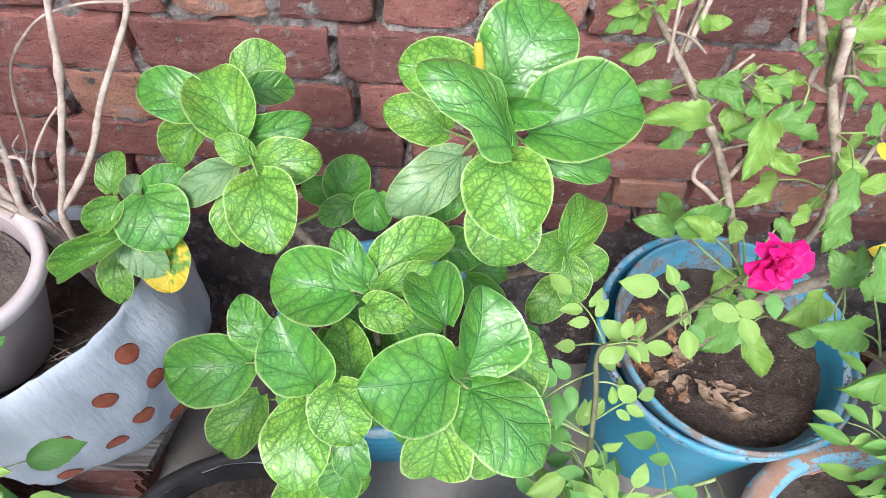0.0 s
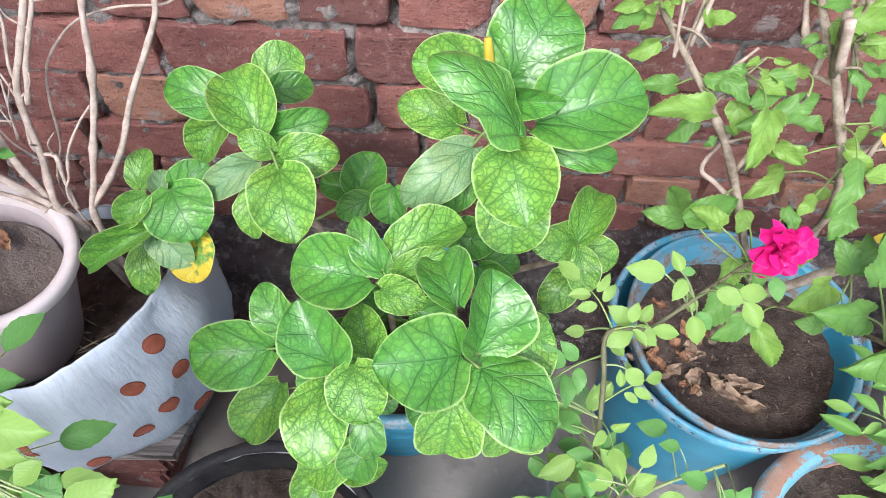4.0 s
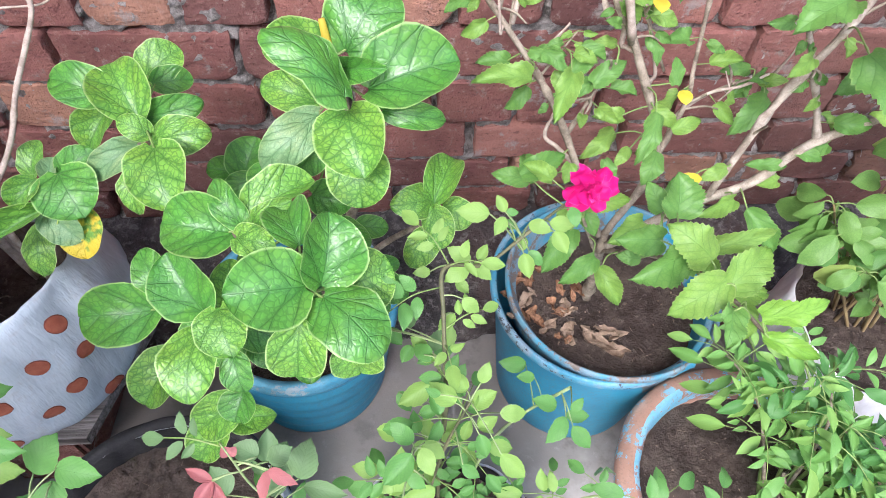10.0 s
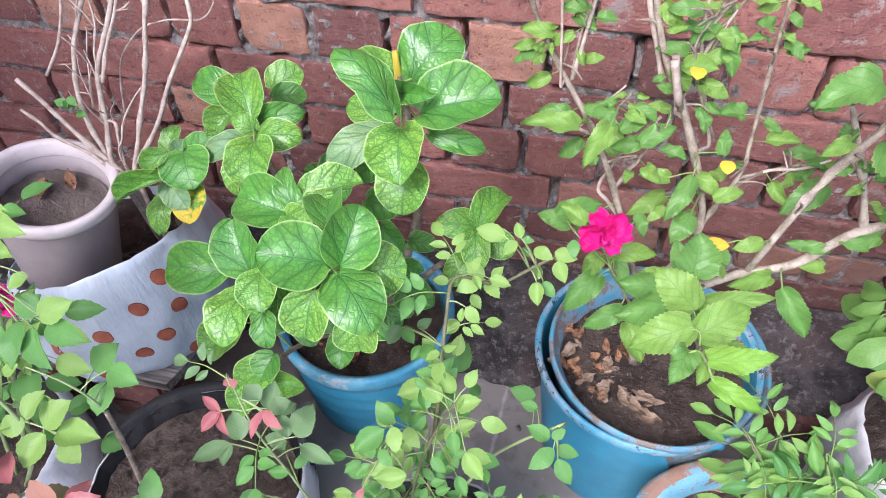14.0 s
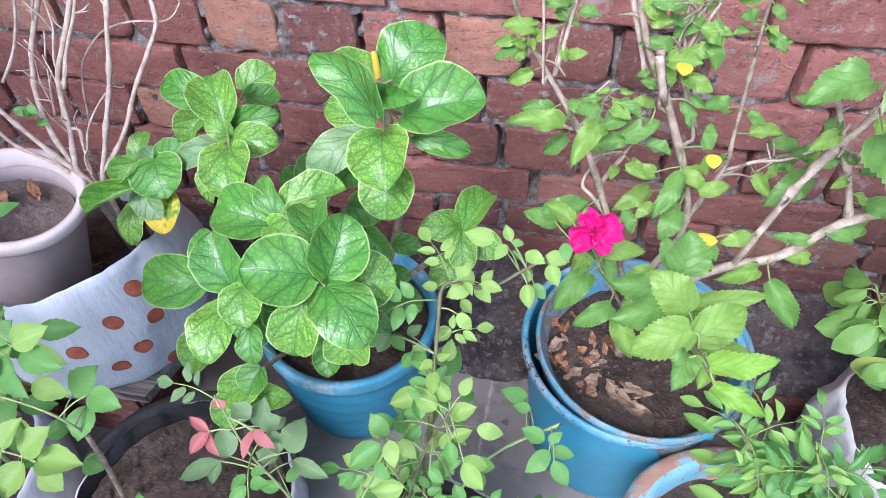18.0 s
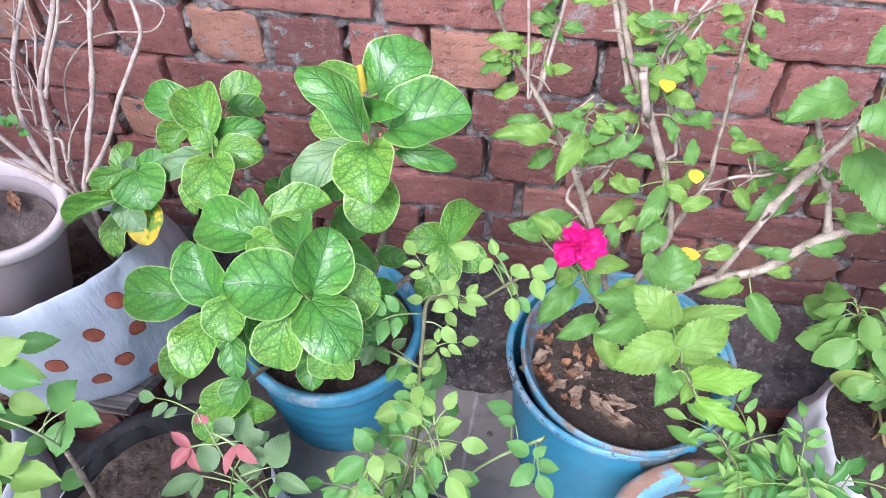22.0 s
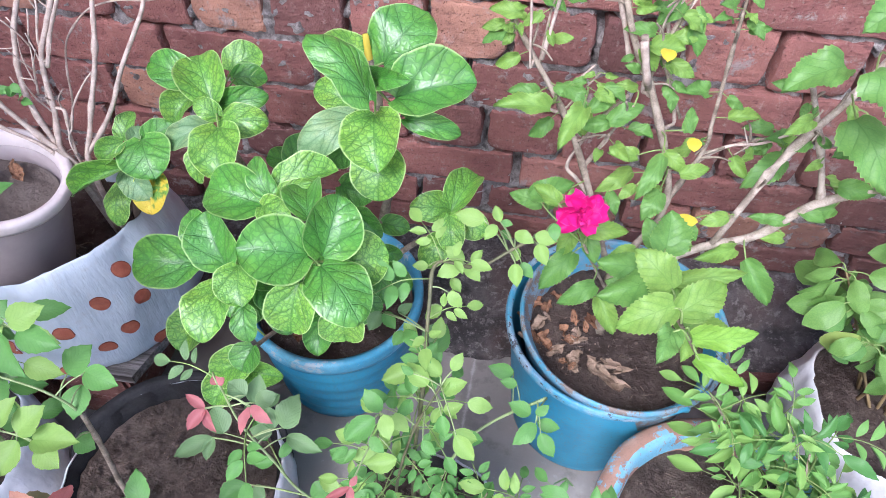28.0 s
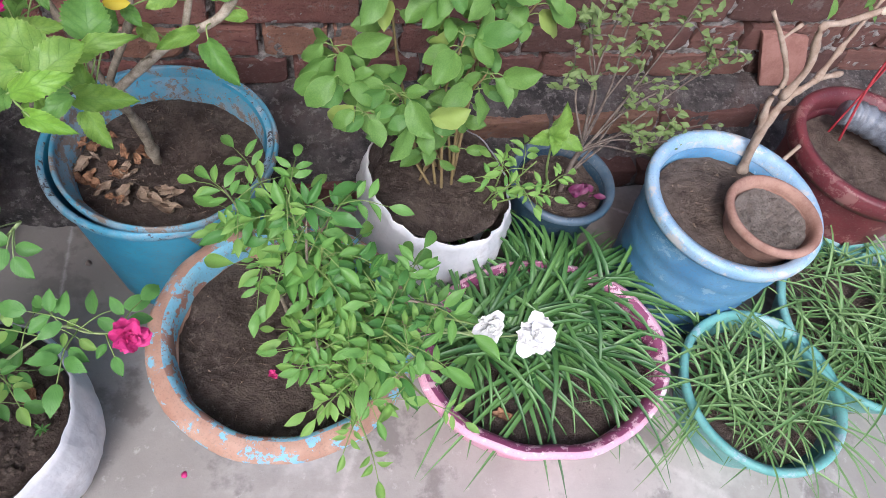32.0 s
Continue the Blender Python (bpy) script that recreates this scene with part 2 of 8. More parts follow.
def brick_material():
    m = Tree("brick_red")
    c = m.coords()
    rand = m.t.nodes.new("ShaderNodeObjectInfo").outputs["Random"]
    off = m.node("ShaderNodeCombineXYZ")
    m.link(m.math("MULTIPLY", rand, 40.0), off.inputs[0])
    add = m.t.nodes.new("ShaderNodeVectorMath")
    m.link(c, add.inputs[0]), m.link(off.outputs[0], add.inputs[1])
    p = add.outputs[0]
    big, mid, fine = m.noise(14, 5, 0.6, p), m.noise(60, 6, 0.7, p), m.noise(260, 4, 0.7, p)
    lie = m.t.nodes.new("ShaderNodeMapping")
    lie.inputs["Scale"].default_value = (0.3, 1.0, 1.0)
    m.link(p, lie.inputs["Vector"])
    drag = m.noise(110, 5, 0.7, lie.outputs[0])
    ramp = m.t.nodes.new("ShaderNodeValToRGB")
    tones = ((0.0, (0.18, 0.09, 0.078)), (0.35, (0.29, 0.13, 0.108)), (0.7, (0.375, 0.168, 0.135)), (0.9, (0.42, 0.212, 0.16)), (1.0, (0.5, 0.28, 0.18)))
    for i, (x, col) in enumerate(tones):
        e = ramp.color_ramp.elements[i] if i < 2 else ramp.color_ramp.elements.new(x)
        e.position, e.color = x, (*col, 1)
    m.link(rand, ramp.inputs[0])
    c1 = m.mix(m.math("MULTIPLY", m.step(big, 0.4, 0.7), 0.5), ramp.outputs[0], (0.17, 0.07, 0.066))
    c2 = m.mix(m.math("MULTIPLY", m.step(mid, 0.52, 0.72), 0.55), c1, (0.43, 0.27, 0.225))
    c2 = m.mix(m.math("MULTIPLY", m.step(mid, 0.44, 0.3), 0.55), c2, (0.13, 0.055, 0.05))
    c2 = m.mix(m.math("MULTIPLY", m.step(drag, 0.44, 0.32), 0.6), c2, (0.1, 0.045, 0.042))
    dust = m.math("MULTIPLY", m.step(m.math("ADD", m.math("MULTIPLY", mid, 0.5), m.math("MULTIPLY", fine, 0.5)), 0.54, 0.64), 0.4)
    c3 = m.mix(dust, c2, (0.42, 0.35, 0.31))
    smear = m.math("MULTIPLY", m.step(m.noise(17, 8, 0.72, p), 0.57, 0.64), 0.75)
    c3 = m.mix(smear, c3, (0.36, 0.32, 0.29))
    soot = m.math("MULTIPLY", m.step(m.noise(9, 6, 0.75, c), 0.56, 0.72), 0.66)
    pit = m.step(m.noise(150, 3, 0.6, p), 0.36, 0.28)
    m.bump(m.math("ADD", m.math("ADD", m.math("ADD", big, m.math("MULTIPLY", mid, 1.0)), m.math("ADD", m.math("MULTIPLY", fine, 0.6), m.math("MULTIPLY", drag, 0.9))), m.math("MULTIPLY", pit, -0.6)), 1.0, 0.005)
    c4 = m.mix(soot, c3, (0.09, 0.065, 0.06))
    # bricks turn dark brown towards the right, along a noisy edge
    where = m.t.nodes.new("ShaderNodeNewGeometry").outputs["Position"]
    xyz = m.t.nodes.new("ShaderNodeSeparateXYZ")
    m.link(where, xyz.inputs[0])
    browned = m.step(m.math("ADD", xyz.outputs[0], m.math("MULTIPLY", m.noise(5, 5, 0.65, where), 0.9)), 0.85, 1.45)
    c4 = m.mix(m.math("MULTIPLY", browned, 0.62), c4, (0.085, 0.055, 0.045))
    return m.finish(m.mix(m.math("MULTIPLY", pit, 0.6), c4, (0.07, 0.035, 0.03)), 0.9, 0.2)


def soil_material(name, a, b):
    m = Tree(name)
    c = m.coords()
    n1, n2, n3 = m.noise(25, 5, 0.65, c), m.noise(110, 6, 0.75, c), m.noise(400, 3, 0.7, c)
    col = m.mix(m.step(n1, 0.35, 0.65), a, b)
    col = m.mix(m.math("MULTIPLY", m.step(n2, 0.55, 0.64), 0.6), col, (0.31, 0.255, 0.205))
    col = m.mix(m.math("MULTIPLY", m.step(n2, 0.44, 0.32), 0.4), col, (0.045, 0.034, 0.028))
    m.bump(m.math("ADD", m.math("ADD", n1, m.math("MULTIPLY", n2, 1.5)), m.math("MULTIPLY", n3, 0.5)), 1.0, 0.012)
    return m.finish(col, 0.95, 0.15)


def concrete_material():
    m = Tree("concrete")
    c = m.coords()
    n0, n1, n2, n3 = m.noise(1.6, 4, 0.6, c), m.noise(8, 6, 0.65, c), m.noise(55, 6, 0.7, c), m.noise(420, 4, 0.7, c)
    col = m.mix(m.step(m.math("ADD", m.math("MULTIPLY", n0, 0.6), m.math("MULTIPLY", n1, 0.4)), 0.38, 0.62), (0.3, 0.282, 0.255), (0.45, 0.43, 0.395))
    col = m.mix(m.math("MULTIPLY", m.step(n1, 0.52, 0.62), 0.75), col, (0.18, 0.167, 0.152))
    pale = m.step(m.noise(3.1, 6, 0.7, c), 0.52, 0.66)
    col = m.mix(m.math("MULTIPLY", pale, 0.55), col, (0.6, 0.58, 0.545))
    col = m.mix(m.math("MULTIPLY", m.step(n2, 0.58, 0.72), 0.4), col, (0.66, 0.64, 0.61))
    col = m.mix(m.math("MULTIPLY", m.step(n3, 0.55, 0.75), 0.2), col, (0.2, 0.18, 0.16))
    # concrete gets darker in a noise-edged band along the wall
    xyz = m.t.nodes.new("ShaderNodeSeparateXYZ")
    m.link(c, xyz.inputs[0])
    wall_band = m.step(m.math("ADD", xyz.outputs[1], m.math("MULTIPLY", m.math("SUBTRACT", n1, 0.5), 0.5)), 0.16, 0.42)
    wall_band = m.math("MULTIPLY", wall_band, m.step(xyz.outputs[1], 1.0, 0.75))
    col = m.mix(m.math("MULTIPLY", wall_band, 0.6), col, (0.16, 0.145, 0.132))
    crack = m.node("ShaderNodeTexVoronoi", Scale=1.3)
    crack.feature = "DISTANCE_TO_EDGE"
    m.link(c, crack.inputs["Vector"])
    line = m.math("MULTIPLY", m.step(m.math("ADD", crack.outputs["Distance"], m.math("MULTIPLY", n2, 0.02)), 0.016, 0.008), 0.35)
    m.bump(m.math("ADD", m.math("MULTIPLY", n2, 0.8), m.math("MULTIPLY", n3, 0.4)), 0.4, 0.002)
    return m.finish(m.mix(line, col, (0.7, 0.68, 0.65)), 0.8, 0.35)


def footing_material():
    """Damp cement over old brick: near black, with brown brick showing and grey crusts."""
    m = Tree("damp_footing")
    c = m.coords()
    n0, n1, n2, n3 = m.noise(5, 4, 0.6, c), m.noise(16, 6, 0.7, c), m.noise(70, 5, 0.7, c), m.noise(300, 3, 0.7, c)
    col = m.mix(m.step(n1, 0.35, 0.65), (0.045, 0.041, 0.04), (0.14, 0.126, 0.118))
    col = m.mix(m.math("MULTIPLY", m.step(n0, 0.48, 0.64), 0.45), col, (0.14, 0.085, 0.07))
    col = m.mix(m.math("MULTIPLY", m.step(n2, 0.51, 0.65), 0.7), col, (0.27, 0.25, 0.23))
    m.bump(m.math("ADD", m.math("ADD", n1, n2), m.math("MULTIPLY", n3, 0.4)), 1.0, 0.01)
    return m.finish(col, 0.8, 0.3)


def wood_material():
    """Grey weathered board: long grain along x, dark cracks."""
    m = Tree("weathered_wood")
    mp = m.t.nodes.new("ShaderNodeMapping")
    mp.inputs["Scale"].default_value = (0.07, 1.0, 1.0)
    m.link(m.coords(), mp.inputs["Vector"])
    g, f = m.noise(120, 6, 0.7, mp.outputs[0]), m.noise(38, 4, 0.6, mp.outputs[0])
    col = m.mix(m.step(g, 0.35, 0.65), (0.16, 0.145, 0.132), (0.4, 0.37, 0.345))
    col = m.mix(m.math("MULTIPLY", m.step(f, 0.42, 0.34), 0.8), col, (0.03, 0.026, 0.024))
    m.bump(m.math("ADD", g, f), 0.8, 0.004)
    return m.finish(col, 0.9, 0.2)


MORTAR = plain("mortar", (0.16, 0.142, 0.13), (0.52, 0.485, 0.45), 75, 0.95, 1.0, 0.15, 0.01)
PLINTH = footing_material()
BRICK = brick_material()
CONCRETE = concrete_material()
CANE_DRY = plain("dry_olive_cane", (0.2, 0.18, 0.09), (0.42, 0.37, 0.24), 70, 0.8, 0.5)
CANE = plain("thorny_green_cane", (0.085, 0.095, 0.045), (0.16, 0.16, 0.08), 60, 0.6, 0.3)
CANE_PALE = plain("pale_green_cane", (0.24, 0.34, 0.13), (0.34, 0.43, 0.2), 60, 0.55, 0.2)
SOIL = soil_material("soil", (0.095, 0.072, 0.06), (0.19, 0.148, 0.12))
SOIL_DRY = soil_material("soil_dry", (0.145, 0.11, 0.087), (0.265, 0.21, 0.17))
SOIL_PALE = soil_material("pale_dry_soil", (0.2, 0.165, 0.14), (0.33, 0.28, 0.24))
SOIL_GREY = soil_material("soil_grey", (0.28, 0.24, 0.2), (0.42, 0.37, 0.32))
BLUE = painted("blue_paint", (0.03, 0.235, 0.37), (0.042, 0.3, 0.45), (0.05, 0.18, 0.26), 0.66, 26)
BLUE_RIM = painted("blue_rim_paint", (0.06, 0.31, 0.47), (0.16, 0.46, 0.6), (0.4, 0.5, 0.54), 0.55, 60)
BLUE_DIRTY = painted("dirty_blue_plastic", (0.07, 0.3, 0.43), (0.2, 0.3, 0.36), (0.2, 0.165, 0.135), 0.52, 70)
ORANGE_LIP = painted("orange_lip_with_blue_flecks", (0.42, 0.24, 0.17), (0.53, 0.35, 0.26), (0.25, 0.52, 0.66), 0.53, 48, 0.75, 0.3)
BLUE_WORN = painted("worn_blue_rim", (0.07, 0.33, 0.48), (0.3, 0.41, 0.48), (0.06, 0.065, 0.07), 0.545, 90)
SKY_BLUE = painted("light_blue_paint", (0.08, 0.24, 0.43), (0.135, 0.32, 0.51), (0.25, 0.43, 0.58), 0.57, 30)
SKY_RIM = painted("worn_light_blue_rim", (0.26, 0.46, 0.66), (0.4, 0.57, 0.7), (0.56, 0.58, 0.58), 0.54, 50)
DARK_BLUE = painted("dark_blue_plastic", (0.012, 0.035, 0.06), (0.018, 0.05, 0.08), (0.06, 0.09, 0.11), 0.6, 30)
DARK_RIM = painted("scuffed_dark_blue_rim", (0.05, 0.1, 0.15), (0.1, 0.15, 0.2), (0.2, 0.23, 0.25), 0.57, 60)
PURPLE = plain("purple_leaf", (0.09, 0.012, 0.05), (0.16, 0.025, 0.09), 80, 0.5, 0.2)
TERRA = plain("terracotta", (0.28, 0.155, 0.115), (0.42, 0.265, 0.205), 24, 0.85, 0.5, 0.3)
ORANGE = painted("faded_orange_paint", (0.4, 0.23, 0.16), (0.52, 0.34, 0.255), (0.3, 0.155, 0.105), 0.56, 44, 0.75, 0.3)
ORANGE_BLUE = painted("flaked_blue_on_terracotta", (0.2, 0.5, 0.65), (0.32, 0.58, 0.68), (0.38, 0.22, 0.165), 0.5, 46, 0.7, 0.3)
PINK = painted("pink_paint", (0.72, 0.3, 0.44), (0.76, 0.4, 0.52), (0.8, 0.6, 0.66), 0.58, 34)
PINK_LIP = painted("flaked_pink_lip", (0.74, 0.38, 0.5), (0.78, 0.46, 0.57), (0.82, 0.7, 0.73), 0.54, 50)
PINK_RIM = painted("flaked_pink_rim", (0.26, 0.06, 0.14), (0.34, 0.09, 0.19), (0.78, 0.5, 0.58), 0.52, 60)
TEAL = painted("teal_paint", (0.12, 0.38, 0.35), (0.2, 0.48, 0.45), (0.32, 0.48, 0.5), 0.56, 26)
RED_POT = painted("dark_red_paint", (0.12, 0.024, 0.032), (0.18, 0.04, 0.048), (0.26, 0.12, 0.11), 0.55, 34)
GREY_POT = plain("grey_beige_plastic", (0.31, 0.27, 0.265), (0.37, 0.325, 0.315), 9, 0.5, 0.1)
POT_RIM = plain("pale_plastic_rim", (0.52, 0.475, 0.45), (0.64, 0.59, 0.56), 14, 0.45, 0.1)


def sheet_material(name, a, b, pulled=False):
    """Thin plastic sheet: long creases, fine crumples, dust."""
    m = Tree(name)
    c = m.coords()
    mp = m.t.nodes.new("ShaderNodeMapping")
    mp.inputs["Scale"].default_value = (1.0, 1.0, 0.14 if pulled else 0.3)
    mp.inputs["Rotation"].default_value = (0.1, -0.42, 0.0) if pulled else (0.25, 0.3, 0.0)
    m.link(c, mp.inputs["Vector"])
    long_, wide, small = m.noise(22, 3, 0.5, mp.outputs[0]), m.noise(14, 4, 0.6, c), m.noise(120, 3, 0.6, c)
    ridge = m.math("ABSOLUTE", m.math("SUBTRACT", long_, 0.5))
    crease = m.math("ABSOLUTE", m.math("SUBTRACT", m.noise(75, 3, 0.6, mp.outputs[0]), 0.5))
    ridge = m.math("ADD", ridge, m.math("MULTIPLY", crease, 0.4 if pulled else 0.15))
    m.bump(m.math("ADD", m.math("ADD", m.math("MULTIPLY", ridge, -1.1 if pulled else -0.9), m.math("MULTIPLY", wide, 0.2 if pulled else 0.5)), m.math("MULTIPLY", small, 0.02 if pulled else 0.06)), 0.5, 0.01)
    col = m.mix(m.step(wide, 0.35, 0.65), a, b)
    col = m.mix(m.math("MULTIPLY", m.step(m.math("ADD", m.math("MULTIPLY", small, 0.4), m.math("MULTIPLY", wide, 0.6)), 0.52, 0.68), 0.3), col, (0.38, 0.35, 0.32))
    return m.finish(col, 0.38, 0.5)


BAG_WHITE = sheet_material("white_plastic_sheet", (0.6, 0.62, 0.63), (0.76, 0.77, 0.775))
BAG_DOT = sheet_material("pale_blue_sheet", (0.45, 0.53, 0.58), (0.56, 0.64, 0.7), True)
DOT_EDGE = plain("dark_print_edge", (0.2, 0.05, 0.032), (0.26, 0.075, 0.05), 90, 0.5, 0.2)
DOT = plain("orange_print", (0.34, 0.095, 0.055), (0.46, 0.15, 0.085), 90, 0.5, 0.2)
BLACK = plain("black_plastic", (0.014, 0.014, 0.015), (0.036, 0.035, 0.034), 30, 0.6, 0.5, 0.35, 0.003)
WOOD = wood_material()
BARK_PALE = plain("pale_dry_bark", (0.33, 0.265, 0.21), (0.56, 0.48, 0.4), 90, 0.85, 0.4, 0.2)
BARK_TAN = plain("tan_bark", (0.3, 0.22, 0.16), (0.46, 0.37, 0.29), 50, 0.85, 0.6, 0.2)
BARK = plain("grey_brown_bark", (0.17, 0.14, 0.1), (0.4, 0.345, 0.265), 80, 0.9, 0.7, 0.2, 0.002)
BARK_GREY = plain("pale_grey_bark", (0.24, 0.2, 0.15), (0.52, 0.46, 0.37), 80, 0.9, 0.6, 0.2)
BARK_DARK = plain("dark_bark", (0.07, 0.055, 0.042), (0.15, 0.115, 0.085), 50, 0.9, 0.7, 0.2)
CUT = plain("cut_wood", (0.68, 0.58, 0.44), (0.78, 0.7, 0.56), 70, 0.8, 0.2)
GREEN_STEM = plain("green_stem", (0.17, 0.27, 0.07), (0.27, 0.38, 0.12), 60, 0.55, 0.2)
RED_STEM = plain("reddish_stem", (0.25, 0.18, 0.09), (0.33, 0.26, 0.12), 60, 0.55, 0.2)
DEAD_PALE = plain("pale_dead_leaf", (0.19, 0.135, 0.09), (0.37, 0.28, 0.2), 70, 0.85, 0.5, 0.2)
DEAD = plain("dead_leaf", (0.12, 0.06, 0.035), (0.36, 0.2, 0.11), 70, 0.85, 0.5, 0.2)
HIB = leaf_material("hibiscus_leaf", (0.23, 0.51, 0.07), (0.024, 0.145, 0.024), (0.5, 0.7, 0.26), 3.4, 0.8, 0.7, 0.32, 0.2, palm=1.0, fine=12.0)
HIB_OLD = leaf_material("yellowing_hibiscus_leaf", (0.2, 0.43, 0.06), (0.05, 0.2, 0.03), (0.5, 0.6, 0.12), 3.4, 0.8, 0.5, 0.36, 0.25, (0.75, 0.6, 0.05), palm=1.0)
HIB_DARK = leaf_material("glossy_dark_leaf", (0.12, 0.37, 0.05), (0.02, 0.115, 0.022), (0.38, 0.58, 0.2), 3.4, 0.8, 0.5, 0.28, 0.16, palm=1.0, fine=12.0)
HIB_PALE = leaf_material("pale_leaf_back", (0.26, 0.44, 0.2), (0.08, 0.24, 0.08), (0.4, 0.6, 0.25), 3.4, 0.8, 0.5, 0.4, palm=1.0)
SHRUB = leaf_material("light_serrated_leaf", (0.27, 0.45, 0.09), (0.1, 0.26, 0.045), (0.42, 0.57, 0.18), 5.0, 1.0, 0.3, 0.36, 0.28, rib=0.26)
SHRUB_FRESH = leaf_material("fresh_serrated_leaf", (0.26, 0.5, 0.07), (0.12, 0.3, 0.045), (0.42, 0.6, 0.14), 5.0, 1.0, 0.3, 0.34, 0.3, rib=0.26)
SHRUB_DEEP = leaf_material("green_serrated_leaf", (0.165, 0.34, 0.075), (0.065, 0.2, 0.04), (0.3, 0.46, 0.13), 5.0, 1.0, 0.3, 0.36, 0.22, rib=0.26)
SHRUB_YELLOW = leaf_material("yellow_leaf", (0.75, 0.6, 0.05), (0.6, 0.5, 0.05), (0.75, 0.62, 0.1), 6.0, 1.1, 0.1, 0.5, 0.35)
ROSE = leaf_material("rose_leaf", (0.14, 0.34, 0.08), (0.055, 0.18, 0.045), (0.22, 0.42, 0.12), 8.0, 0.9, 0.1, 0.4, 0.25)
ROSE_LIGHT = leaf_material("light_rose_leaf", (0.3, 0.49, 0.12), (0.16, 0.33, 0.065), (0.4, 0.55, 0.18), 8.0, 0.9, 0.1, 0.4, 0.32)
ROSE_RED = leaf_material("young_red_rose_leaf", (0.47, 0.17, 0.165), (0.3, 0.09, 0.1), (0.55, 0.24, 0.2), 8.0, 0.9, 0.1, 0.42, 0.3)
ROSE_PEACH = leaf_material("peach_rose_leaf", (0.46, 0.25, 0.175), (0.33, 0.16, 0.12), (0.53, 0.34, 0.24), 8.0, 0.9, 0.1, 0.42, 0.3)
ROSE_BROWN = leaf_material("bronze_rose_leaf", (0.29, 0.26, 0.125), (0.17, 0.16, 0.08), (0.42, 0.26, 0.17), 8.0, 0.9, 0.1, 0.42, 0.25)
ROSE_DULL = leaf_material("grey_green_rose_leaf", (0.17, 0.29, 0.12), (0.09, 0.19, 0.07), (0.24, 0.34, 0.16), 8.0, 0.9, 0.1, 0.45, 0.25)
NARROW = leaf_material("narrow_leaflet", (0.19, 0.4, 0.095), (0.07, 0.23, 0.045), (0.27, 0.47, 0.13), 8.0, 0.9, 0.06, 0.34, 0.25)
NARROW_DARK = leaf_material("dark_narrow_leaflet", (0.095, 0.26, 0.06), (0.035, 0.14, 0.03), (0.18, 0.36, 0.1), 8.0, 0.9, 0.06, 0.34, 0.2)
NARROW_LIGHT = leaf_material("light_narrow_leaflet", (0.26, 0.46, 0.11), (0.13, 0.32, 0.06), (0.4, 0.6, 0.16), 8.0, 0.9, 0.06, 0.42, 0.3)
MINT = leaf_material("soft_broad_leaf", (0.19, 0.36, 0.085), (0.07, 0.2, 0.04), (0.29, 0.44, 0.13), 6.0, 0.9, 0.35, 0.4, 0.3)
# darker copy of MINT: shading among the herb leaves, put in as colour
MINT_SHADED = leaf_material("shade_toned_broad_leaf", (0.13, 0.29, 0.07), (0.05, 0.16, 0.035), (0.23, 0.38, 0.11), 6.0, 0.9, 0.35, 0.42, 0.25)
MINT_YELLOW = leaf_material("yellowish_broad_leaf", (0.34, 0.46, 0.12), (0.25, 0.38, 0.08), (0.46, 0.54, 0.18), 6.0, 0.9, 0.2, 0.45, 0.3)
BARK_TWIG = plain("dark_twig_bark", (0.1, 0.08, 0.066), (0.22, 0.185, 0.155), 70, 0.9, 0.5, 0.2)
DULL = leaf_material("small_dull_leaf", (0.22, 0.31, 0.11), (0.1, 0.18, 0.06), (0.34, 0.4, 0.17), 5.0, 0.9, 0.1, 0.45, 0.25)
PETAL = leaf_material("magenta_petal", (0.74, 0.012, 0.24), (0.55, 0.005, 0.14), (0.84, 0.2, 0.5), 8.0, 1.4, 0.0, 0.5, 0.25)
PETAL_OLD = plain("fading_magenta_petal", (0.5, 0.015, 0.14), (0.68, 0.07, 0.27), 60, 0.55, 0.3)
PETAL_WHITE = plain("white_petal", (0.86, 0.87, 0.85), (0.92, 0.92, 0.9), 60, 0.5, 0.2)
GREY_PLASTIC = plain("grey_ribbed_plastic", (0.09, 0.1, 0.12), (0.24, 0.27, 0.3), 40, 0.3, 0.2)
RED_CORD = plain("red_cord", (0.3, 0.02, 0.03), (0.4, 0.04, 0.05), 80, 0.5, 0.2)
SALMON = plain("broken_brick_face", (0.27, 0.135, 0.105), (0.37, 0.2, 0.16), 30, 0.9, 0.5, 0.2)


def grass_material(name, a, b):
    m = Tree(name)
    isl = m.t.nodes.new("ShaderNodeNewGeometry").outputs["Random Per Island"]
    n = m.noise(30, 3, 0.6, m.coords())
    col = m.mix(m.math("ADD", m.math("MULTIPLY", isl, 0.7), m.math("MULTIPLY", n, 0.3)), a, b)
    return m.finish(col, 0.4, 0.5)


GRASS = grass_material("strap_leaf_grass", (0.02, 0.09, 0.024), (0.14, 0.3, 0.08))
GRASS_LIGHT = grass_material("light_strap_leaf_grass", (0.075, 0.2, 0.055), (0.22, 0.36, 0.13))
PLASTER = plain("blocker_plaster", (0.3, 0.27, 0.24), (0.42, 0.38, 0.34), 6, 0.9, 0.4, 0.2, 0.004)

# ---- mesh helpers ----
def thing(name, label, category, at=(0, 0, 0), group=""):
    ob = new(name)
    ob.location = at
    ob.empty_display_size = 0.02
    return tagged(ob, label, category, group)


def mesh_of(bm, name, smooth=True):
    me = bpy.data.meshes.new(name)
    bm.normal_update()
    bm.to_mesh(me)
    bm.free()
    if smooth:
        me.polygons.foreach_set("use_smooth", [True] * len(me.polygons))
    return me


